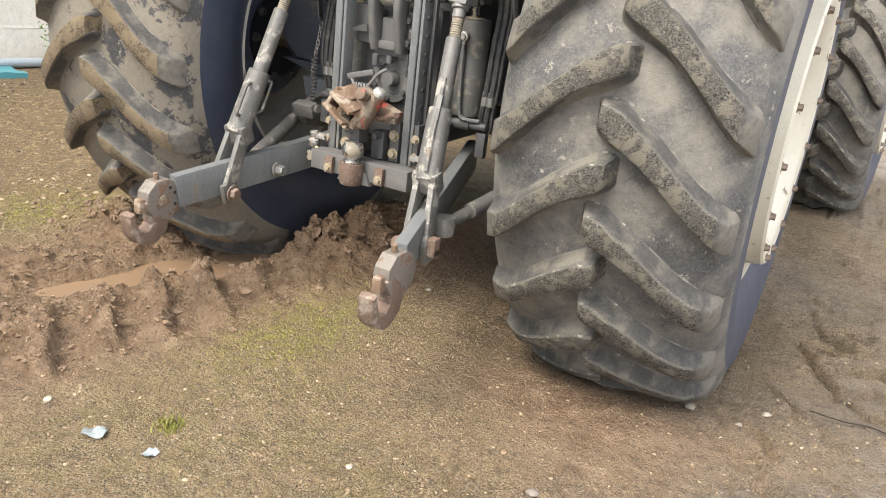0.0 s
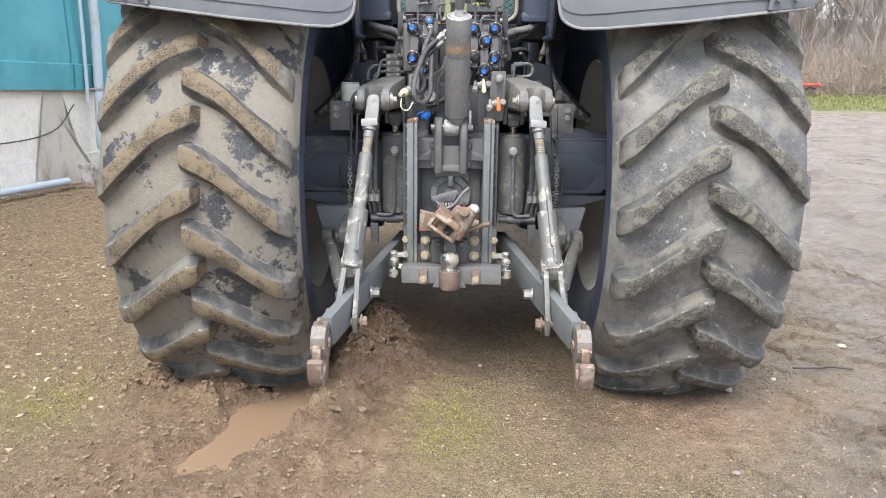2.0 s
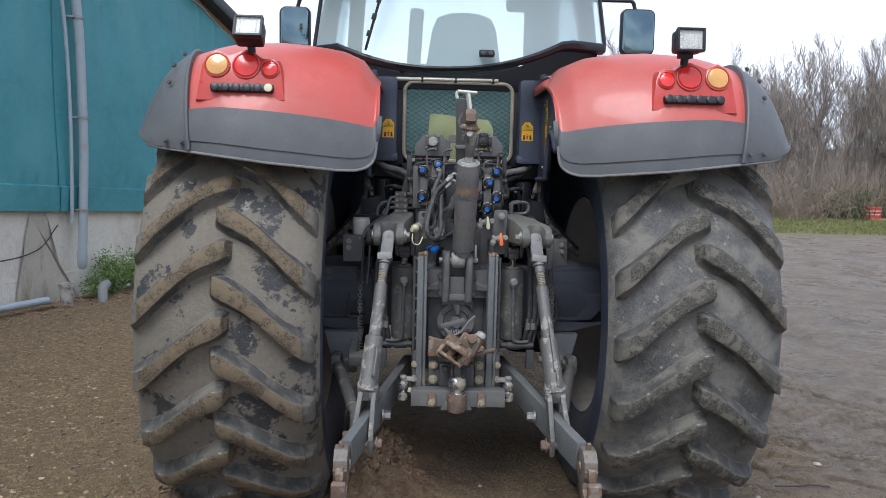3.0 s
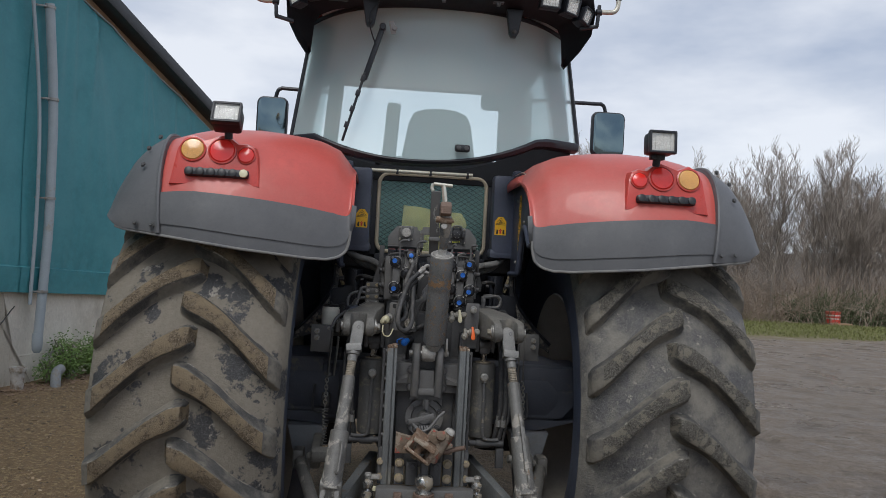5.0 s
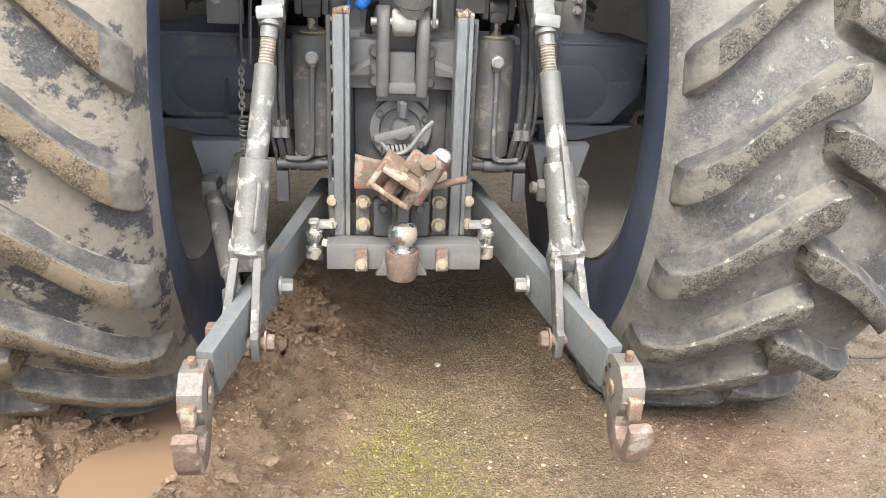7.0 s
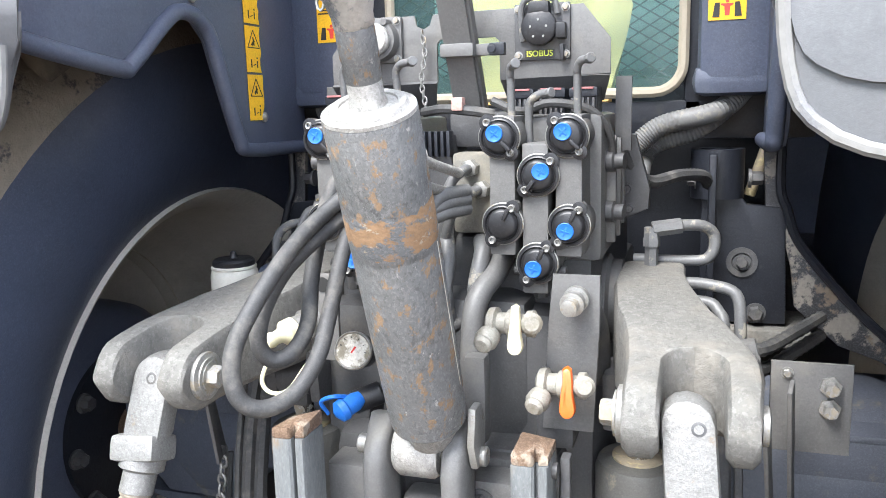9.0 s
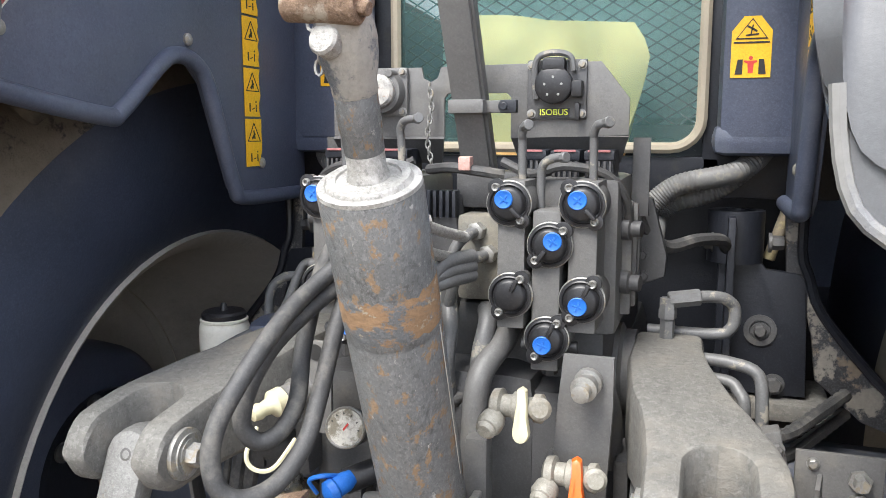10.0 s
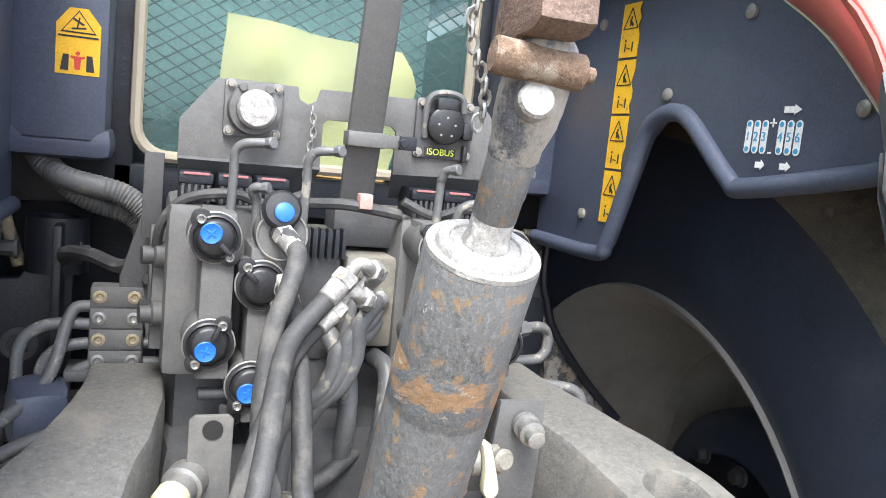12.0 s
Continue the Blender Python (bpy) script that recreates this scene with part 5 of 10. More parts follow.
def build_wheel(name, cx, cy, cz, scale, half, count, phase, t_mat, l_mat, turn=0.0, outer=1):
    wheel = empty(name, tractor, (cx, cy, cz))
    wheel.rotation_euler = (0, 0, radians(turn))
    bm = B()
    prof = [(-0.29, 0.535), (-0.315, 0.565), (-0.345, 0.615), (-0.37, 0.70), (-0.382, 0.78), (-0.378, 0.85), (-0.365, 0.89), (-0.34, 0.922), (-0.30, 0.945), (-0.22, 0.968), (-0.12, 0.98), (0, 0.985)]
    tread = prof[5:] + [(-o, r) for o, r in prof[-2:4:-1]]
    lathe(bm, (0, 0, 0), (1, 0, 0), [(o * half / HALF, r * scale) for o, r in tread], 96, cap=False)
    part("tyre", bm, t_mat, wheel, angle=60)
    for s in (-1, 1):
        bm = B()
        lathe(bm, (0, 0, 0), (1, 0, 0), [(s * o * half / HALF, r * scale) for o, r in prof[:6]], 96, cap=False)
        part("sidewall", bm, side_mat, wheel, angle=60)
    for side in (-1, 1):
        kinds = [build_lug(side, t_mat, l_mat, wheel, scale, half, seed=3 * side + 10 * v + phase) for v in range(4)]
        for k in range(count):
            turned = pose(0, 0, 0, -(phase + 360.0 / count * (k + (0.5 if side < 0 else 0))))
            if k < 4:
                kinds[k].matrix_basis = turned
            else:
                again(kinds[(k * 7 + k // 4) % 4], turned, wheel)
    rim = empty("rim", wheel)
    o, k = outer, half / HALF
    bm = B()
    lathe(bm, (0, 0, 0), (o, 0, 0), [(h * k, r * scale) for h, r in ((0.10, 0.452), (0.14, 0.455), (0.20, 0.475), (0.255, 0.49), (0.27, 0.53), (0.29, 0.553), (0.312, 0.565), (0.325, 0.56), (0.33, 0.54), (0.325, 0.50), (0.335, 0.485), (0.385, 0.48), (0.393, 0.472), (0.385, 0.46), (0.3, 0.45), (0.1, 0.437))], 72, cap=False)
    part("outer_barrel", bm, cream, rim, "cream painted outer rim")
    bm = B()
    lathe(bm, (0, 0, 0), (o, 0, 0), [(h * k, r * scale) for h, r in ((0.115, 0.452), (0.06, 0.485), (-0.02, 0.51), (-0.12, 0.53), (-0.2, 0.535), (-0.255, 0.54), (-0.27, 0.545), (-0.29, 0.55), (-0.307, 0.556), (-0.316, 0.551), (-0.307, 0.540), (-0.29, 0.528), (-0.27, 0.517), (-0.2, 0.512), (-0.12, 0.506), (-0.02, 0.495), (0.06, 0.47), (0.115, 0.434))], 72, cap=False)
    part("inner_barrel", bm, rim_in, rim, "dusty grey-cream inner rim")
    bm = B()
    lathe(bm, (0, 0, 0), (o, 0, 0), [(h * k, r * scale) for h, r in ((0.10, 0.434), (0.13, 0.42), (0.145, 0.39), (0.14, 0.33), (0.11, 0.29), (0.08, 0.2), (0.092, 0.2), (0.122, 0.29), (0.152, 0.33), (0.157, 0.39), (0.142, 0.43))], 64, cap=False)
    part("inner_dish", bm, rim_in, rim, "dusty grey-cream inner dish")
    bm = B()
    lathe(bm, (0, 0, 0), (o, 0, 0), [(h * k, r * scale) for h, r in ((0.0, 0.14), (-0.02, 0.2), (0.0, 0.26), (0.03, 0.285), (0.08, 0.29), (0.1, 0.29))], 48)
    part("brake_drum", bm, navy, rim, "dark blue-black hub drum")
    # dished disc with a ring of nuts
    bm = B()
    grid = []
    rad = [0.10 + 0.37 * q / 17 for q in range(18)]
    seg = 80
    for r in rad:
        h = float(np.interp(r, [0.10, 0.17, 0.23, 0.27, 0.31, 0.36, 0.41, 0.47], [0.27, 0.265, 0.25, 0.255, 0.29, 0.345, 0.388, 0.392]))
        grid.append([bm.verts.new((o * h * k, math.cos(2 * math.pi * j / seg) * r * scale, math.sin(2 * math.pi * j / seg) * r * scale)) for j in range(seg)])
    for i in range(len(rad) - 1):
        for j in range(seg):
            bm.faces.new((grid[i][j], grid[i][(j + 1) % seg], grid[i + 1][(j + 1) % seg], grid[i + 1][j]))
    solid(bm, 0.018)
    part("disc", bm, cream, rim, "cream painted dished wheel disc")
    bm = B()
    for j in range(16):
        t = 2 * math.pi * (j + 0.3) / 16
        hexbolt(bm, (o * 0.391 * k, math.cos(t) * 0.452 * scale, math.sin(t) * 0.452 * scale), (o, 0, 0), 0.011, 0.014)
    each("rim_bolt", bm, hook_mat, rim)
    bm = B()
    lathe(bm, (0, 0, 0), (o, 0, 0), [(-0.04 * k, 0.12 * scale), (-0.03 * k, 0.19 * scale), (0.1 * k, 0.2 * scale), (0.26 * k, 0.16 * scale), (0.3 * k, 0.12 * scale)], 36)
    part("hub", bm, black, rim, "black hub")
    bm = B()
    for j in range(10):
        t = 2 * math.pi * j / 10
        hexbolt(bm, (-o * 0.05 * k, math.cos(t) * 0.19 * scale, math.sin(t) * 0.19 * scale), (-o, 0, 0), 0.016, 0.02)
        hexbolt(bm, (o * 0.07 * k, math.cos(t) * 0.17 * scale, math.sin(t) * 0.17 * scale), (o, 0, 0), 0.016, 0.02)
    each("wheel_nut", bm, dark_grey, rim)
    return wheel


build_wheel("rear_wheel", 0.977, AXLE_Y, AXLE_Z, 1.0, 0.362, 22, 20.2, tyre_mat, lug_mat, 0, 1)
build_wheel("rear_wheel", -0.955, AXLE_Y, AXLE_Z, 1.0, HALF, 22, 10.6, tyre_mat_l, lug_mat_l, 0, -1)
build_wheel("front_wheel", 1.36, 2.75, 0.74, 0.76, 0.29, 20, 4, tyre_mat, lug_mat, -4, 1)
build_wheel("front_wheel", -1.33, 2.75, 0.74, 0.76, 0.29, 20, 9, tyre_mat, lug_mat, -4, -1)


# fenders ------------------------------------------------------------
def fender_section(x):
    """For a distance x from the middle: top height, lower edge height, rearmost y."""
    top = np.interp(x, [0.375, 0.41, 0.45, 0.53, 0.65, 0.82, 0.98, 1.06, 1.14, 1.21, 1.27, 1.305], [1.92, 1.97, 2.02, 2.055, 2.075, 2.085, 2.075, 2.05, 2.0, 1.93, 1.81, 1.67])
    low = np.interp(x, [0.375, 0.377, 0.38, 0.384, 0.39, 0.399, 0.415, 0.434, 0.465, 0.54, 0.8, 1.1, 1.28, 1.305], [1.64, 1.612, 1.590, 1.572, 1.557, 1.546, 1.534, 1.526, 1.519, 1.52, 1.542, 1.578, 1.600, 1.62])
    back = -1.12 + 0.42 * max(0.0, 0.78 - x) ** 1.15 + 0.42 * max(0.0, x - 0.95) ** 1.3
    return float(top), float(low), float(back)


def fender_point(x, v, s, out=0.0):
    """v 0 at the lower edge, 1 where the top goes level, 2 at the front end."""
    top, low, back = fender_section(x)
    if v <= 1:
        a = v * math.pi / 2
        y = -0.52 + (back + 0.52) * math.cos(a) ** 0.72
        z = low + (top - low) * math.sin(a) ** 1.0
    else:
        y = -0.52 + (v - 1) * 1.5
        z = top - 0.06 * (v - 1) ** 2
    cx = 0.015
    wide = (0.112 + 0.02 * s) * min(v, 1.0) * min(1.0, max(0.0, (x - 1.0) / 0.14))
    return (s * (x + wide) + cx + s * out * max(0, (x - 0.9)) * 1.5, y - out, z + out)


def fender_patch(s, xs, vs, out=0.0, thick=0.008):
    bm = B()
    g = [[bm.verts.new(fender_point(x, v, s, out)) for v in vs] for x in xs]
    for a, b in zip(g, g[1:]):
        for k in range(len(vs) - 1):
            bm.faces.new((a[k], b[k], b[k + 1], a[k + 1]))
    return solid(bm, thick)


XR = 1.10
SEAM = 0.24


def disc_lamp(bm, at, r, depth=0.02, way=(0, -1, 0.12)):
    return lathe(bm, at, way, [(-depth, r), (0, r), (0.006, r * 0.9), (0.010, r * 0.5), (0.011, 0.002)], 28)


def build_fender(s):
    inner = [0.375, 0.377, 0.38, 0.384, 0.39, 0.394, 0.399, 0.407, 0.415, 0.425, 0.434, 0.45, 0.465, 0.49, 0.51, 0.54, 0.6, 0.7, 0.8, 0.9, 0.98, 1.04, XR]
    fender = part("fender", fender_patch(s, inner, [SEAM, 0.28, 0.34, 0.42, 0.5, 0.58, 0.66, 0.74, 0.82, 0.9, 1.0, 1.15, 1.4, 1.7, 2.0]), red, tractor, "faded red steel fender")
    part("rear_skirt", fender_patch(s, inner, [0.058, 0.064, 0.09, 0.13, 0.18, SEAM], 0.008, 0.02), plastic, fender, "grey-black plastic fender skirt", 70)
    part("skirt_lip", fender_patch(s, inner, [0, 0.012, 0.03, 0.05, 0.085], 0.003, 0.02), plastic, fender, angle=70)
    part("outer_skirt", fender_patch(s, [XR, XR + 0.015, XR + 0.03, 1.16, 1.19, 1.22, 1.25, 1.275, 1.29, 1.305], [0, 0.02, 0.06, 0.12, 0.2, 0.3, 0.4, 0.5, 0.6, 0.7, 0.8, 0.9, 1.0, 1.2, 1.6, 2.0], 0.010, 0.014), plastic, fender, "grey-black plastic fender extension")
    bm = B()
    tube(bm, [fender_point(x, 0.0, s, 0.004) for x in (*inner, 1.15, 1.2, 1.25, 1.29)], 0.006, 8, smooth=False)
    part("edge_bead", bm, pale_edge, fender)
    bm = B()
    tube(bm, [fender_point(XR + 0.004, v, s, 0.012) for v in (0.0, 0.1, 0.25, 0.4, 0.55, 0.7, 0.85, 1.0, 1.4)], 0.009, 8)
    part("seam_bead", bm, plastic, fender)
    bm = B()
    for x, v in ((1.125, 0.03), (1.19, 0.03), (1.16, 0.45), (1.15, 0.62), (1.13, 0.8)):
        p = fender_point(x, v, s, 0.02)
        hexbolt(bm, p, (0.3 * s, -1, 0.3), 0.008, 0.006)
    each("bolt", bm, dark_grey, fender)
    # lamp housing
    bm = B()
    y0 = -1.065
    prof = [(0.735, 1.79), (1.09, 1.785), (1.075, 1.93), (1.055, 1.975), (1.02, 1.995), (0.97, 1.975), (0.94, 1.985), (0.90, 2.0), (0.86, 1.985), (0.835, 1.965), (0.80, 1.968), (0.77, 1.955), (0.755, 1.92)]
    plate(bm, [(s * x + 0.015, z) for x, z in prof], "y", y0 + 0.0, 0.22, 0.02)
    for v in bm.verts:
        v.co.y += (v.co.z - 1.79) * 0.28
    part("lamp_housing", bm, red_lamp_box, fender, "red moulded lamp housing")
    way = (0, -1, 0.28)
    for x, z, r, m, nm, lab in ((1.01, 1.93, 0.046, lens_orange, "indicator_lamp", "round amber indicator lamp"), (0.895, 1.93, 0.050, lens_red, "tail_lamp", "round red tail lamp"), (0.80, 1.917, 0.033, lens_red, "reflector", "small round red reflector")):
        yy = y0 + (z - 1.79) * 0.28
        bm = B()
        lathe(bm, (s * x + 0.015, yy, z), way, [(-0.02, r * 1.12), (0.006, r * 1.12), (0.008, r * 1.0), (0.0, r * 0.98)], 30)
        lamp = part(nm, bm, red_lamp_box, fender, lab)
        bm = B()
        disc_lamp(bm, (s * x + 0.015, yy - 0.004, z + 0.001), r, way=way)
        part("lens", bm, m, lamp)
    bm = B()
    box(bm, (s * 0.905 + 0.015, y0 + 0.004, 1.838), (0.25, 0.03, 0.034), (-16, 0, 0), 0.014)
    panel = part("button_panel", bm, black, fender, "black switch panel")
    for k in range(6):
        bm = B()
        lathe(bm, (s * (0.80 + 0.042 * k) + 0.015, y0 - 0.008, 1.840), way, [(0, 0.0165), (0.006, 0.0165), (0.008, 0.012)], 18)
        part("push_button", bm, cream_plastic if (k == 0 and s < 0) else cap_mat, panel)
    # work lamp on a stalk
    wx = 0.882 if s > 0 else -0.858
    turn = (-4 if s > 0 else -26, 0, 0)
    m3 = Euler([math.radians(c) for c in turn]).to_matrix()
    o = Vector((wx, -1.10, 2.07))
    bm = B()
    box(bm, o + m3 @ Vector((0, 0.045, 0)), (0.112, 0.07, 0.088), turn, 0.016)
    wl_ = part("work_lamp", bm, black, fender, "black square work lamp")
    bm = B()
    for c, d in (((0, 0, 0.042), (0.112, 0.026, 0.010)), ((0, 0, -0.042), (0.112, 0.026, 0.010)), ((0.052, 0, 0), (0.010, 0.026, 0.088)), ((-0.052, 0, 0), (0.010, 0.026, 0.088))):
        box(bm, o + m3 @ Vector(c), d, turn, 0.004)
    part("bezel", bm, black, wl_)
    bm = B()
    box(bm, o + m3 @ Vector((0, -0.006, 0)), (0.094, 0.006, 0.074), turn, 0.002)
    part("lens", bm, lens_clear, wl_).visible_shadow = False
    bm = B()
    for k in range(6):
        box(bm, o + m3 @ Vector(((k - 2.5) * 0.0155, 0.002, 0)), (0.0145, 0.006, 0.072), turn, 0.002)
    lathe(bm, o + m3 @ Vector((0, 0.004, 0)), m3 @ Vector((0, -1, 0)), [(0, 0.030), (0.0055, 0.028), (0.003, 0.015), (0.0055, 0.001)], 20)
    part("reflector", bm, lamp_silver, wl_)
    bm = B()
    rod(bm, (wx, -1.03, 1.98), (wx, -1.05, 2.04), 0.016)
    box(bm, (wx, -1.04, 2.02), (0.06, 0.03, 0.03), bevel=0.004)
    part("bracket", bm, black, wl_)
    # inner wall with its moulded arch
    cx = 0.005
    out = [(-0.2, 1.497), (-0.41, 1.500), (-0.444, 1.522), (-0.478, 1.605), (-0.510, 1.685), (-0.538, 1.710), (-0.574, 1.718), (-0.615, 1.704), (-0.70, 1.637), (-0.735, 1.629), (-0.90, 1.655), (-0.965, 1.675), (-0.935, 1.69), (-0.835, 1.79), (-0.755, 1.845), (-0.66, 1.90), (-0.5, 1.985), (-0.2, 2.0)]
    bm = B()
    plate(bm, out, "x", s * 0.425 + cx, s * 0.018, 0.004)
    wall = part("inner_wall", bm, navy, fender, "dark moulded plastic inner fender wall")
    bm = B()
    tube(bm, [(s * 0.4245 + cx, y, z + 0.004) for y, z in out[:12]], 0.0125, 16, 6)
    part("arch_rim", bm, navy, wall, angle=80)
    arc = [Vector((s * 0.434 + cx, y, z)) for y, z in out[11:]]
    bm = B()
    rows = []
    for k in range(25):
        f = k / 24 * (len(arc) - 1)
        a_ = arc[min(int(f), len(arc) - 2)].lerp(arc[min(int(f), len(arc) - 2) + 1], f - min(int(f), len(arc) - 2))
        b_ = Vector(fender_point(0.376, 0.25 + 0.97 * (k / 24) ** 1.1, s, 0.002))
        rows.append([bm.verts.new(a_.lerp(b_, q) + Vector((-s * 0.02 * math.sin(math.pi * q), 0, 0))) for q in (0, 0.2, 0.4, 0.6, 0.8, 1)])
    for p_, q_ in zip(rows, rows[1:]):
        for k in range(5):
            bm.faces.new((p_[k], p_[k + 1], q_[k + 1], q_[k]))
    solid(bm, 0.004)
    part("inner_flange", bm, red, fender, "faded red inner flange of the fender", 60)
    bm = B()
    tube(bm, [q + Vector((-s * 0.012, 0, 0)) for q in arc], 0.0022, 6, 5)
    part("edge_trim", bm, alu, wall, "thin pale edge trim")
    bm = B()
    for y, z in ((-0.885, 1.724), (-0.553, 1.746), (-0.36, 1.56), (-0.36, 1.86), (-0.7, 1.84), (-0.43, 1.93)):
        lathe(bm, (s * 0.425 + cx, y, z), (-s, 0, 0), [(0, 0.009), (0.004, 0.009), (0.007, 0.005)], 12)
    each("screw", bm, zinc, wall)
    # warning strip
    strip = None
    bm = B()
    y_ = -0.383 if s < 0 else -0.440
    wide = 0.0245
    for k in range(4):
        z = 1.555 + k * 0.083
        rt_ = random.Random(17 * k + 5 + s)
        torn = [(y_ + wide * (1 - 0.35 * rt_.random() ** 2), z + 0.079 * (1 - q / 7)) for q in range(8)] if s < 0 else [(y_ + wide, z + 0.079), (y_ + wide, z)]
        torn2 = [(y_ - wide, z), (y_ - wide, z + 0.079)] if s < 0 else [(y_ - wide * (1 - 0.3 * rt_.random() ** 3), z + 0.079 * q / 7) for q in range(8)]
        plate(bm, torn2 + torn, "x", s * 0.4235 + cx, -s * 0.0012, 0)
    strip = part("warning_strip", bm, yellow, wall, "peeling yellow warning stickers")
    bm = B()
    for k in range(4):
        z = 1.555 + k * 0.083
        xo = s * 0.4219 + cx
        a_, b_, c_ = (xo, y_ - 0.019, z + 0.042), (xo, y_ + 0.019, z + 0.042), (xo, y_, z + 0.072)
        for p_, q_ in ((a_, b_), (b_, c_), (c_, a_)):
            slab(bm, p_, q_, 0.0016, 0.0006, 0, (s, 0, 0))
        slab(bm, (xo, y_ - 0.006, z + 0.046), (xo, y_ + 0.003, z + 0.055), 0.004, 0.0006, 0, (s, 0, 0))
        slab(bm, (xo, y_ + 0.002, z + 0.046), (xo, y_ - 0.001, z + 0.060), 0.003, 0.0006, 0, (s, 0, 0))
        slab(bm, (xo, y_ - 0.010, z + 0.008), (xo, y_ - 0.010, z + 0.022), 0.003, 0.0006, 0, (s, 0, 0))
        slab(bm, (xo, y_ - 0.004, z + 0.012), (xo, y_ + 0.004, z + 0.014), 0.0015, 0.0006, 0, (s, 0, 0))
        slab(bm, (xo, y_ + 0.009, z + 0.008), (xo, y_ + 0.009, z + 0.020), 0.0025, 0.0006, 0, (s, 0, 0))
        slab(bm, (xo, y_ + 0.009, z + 0.023), (xo, y_ + 0.009, z + 0.026), 0.003, 0.0006, 0, (s, 0, 0))
    part("print", bm, ink, strip)
    # wheel-arch liner closing the wheel house to the front
    bm = B()
    plate(bm, [(0.43, 1.0), (1.25, 1.0), (1.25, 2.0), (0.43, 2.0)] if s > 0 else [(-0.43, 1.0), (-1.25, 1.0), (-1.25, 2.0), (-0.43, 2.0)], "y", 0.95, 0.03, 0)
    part("front_liner", bm, navy, fender)
    return fender


fender_l, fender_r = build_fender(-1), build_fender(1)


def text_part(words, size, m, material, parent, depth=0.0004):
    c = bpy.data.curves.new("lettering", "FONT")
    c.body, c.size, c.extrude, c.align_x, c.align_y = words, size, depth, "CENTER", "CENTER"
    tmp = new("lettering", c)
    bpy.context.view_layer.update()
    me = bpy.data.meshes.new_from_object(tmp.evaluated_get(bpy.context.evaluated_depsgraph_get()))
    bpy.data.objects.remove(tmp)
    me.materials.clear()
    me.materials.append(material)
    o = new("lettering", me)
    o.matrix_basis = m
    o.parent = parent
    return o


# numbered valve sticker on the right inner wall
white_ink = mat("white_print", (0.8, 0.8, 0.78), 0.5, vary=0.05, bump=0.0)
sky_ink = mat("blue_print", (0.05, 0.3, 0.5), 0.5, vary=0.05, bump=0.0)
bm = B()
VALVES = [-0.724, -0.737, -0.750, -0.776, -0.789, -0.802]
FACING = Matrix(((0, 0, -1), (-1, 0, 0), (0, 1, 0))).to_4x4()
for y in VALVES:
    plate(bm, [(y + 0.005 * math.cos(t), 1.693 + (0.0145 if math.sin(t) > 0 else -0.0145) + 0.005 * math.sin(t)) for t in (2 * math.pi * (j + 0.5) / 12 for j in range(12))], "x", 0.4292, -0.0008, 0)
for y, z, d in ((-0.776, 1.724, 0.026), (-0.781, 1.661, 0.016), (-0.742, 1.661, 0.015)):
    plate(bm, [(y, z - 0.0035), (y - d * 0.6, z - 0.0035), (y - d * 0.6, z - 0.0055), (y - d, z), (y - d * 0.6, z + 0.0055), (y - d * 0.6, z + 0.0035), (y, z + 0.0035)], "x", 0.4292, -0.0008, 0)
valve_sticker = part("valve_sticker", bm, white_ink, fender_r, "white and blue numbered valve chart sticker")
bm = B()
for y in VALVES:
    for z in (1.7075, 1.6785):
        lathe(bm, (0.4285, y, z), (-1, 0, 0), [(0, 0.0032), (0.0005, 0.0032)], 10)
each("blue_dot", bm, sky_ink, valve_sticker)
for k, y in enumerate(VALVES):
    text_part(str(k + 1), 0.015, Matrix.Translation((0.4280, y, 1.693)) @ FACING, sky_ink, valve_sticker)
for words, z in (("-", 1.677), ("+", 1.708)):
    text_part(words, 0.021, Matrix.Translation((0.4275, -0.7635, z)) @ FACING, white_ink, valve_sticker)


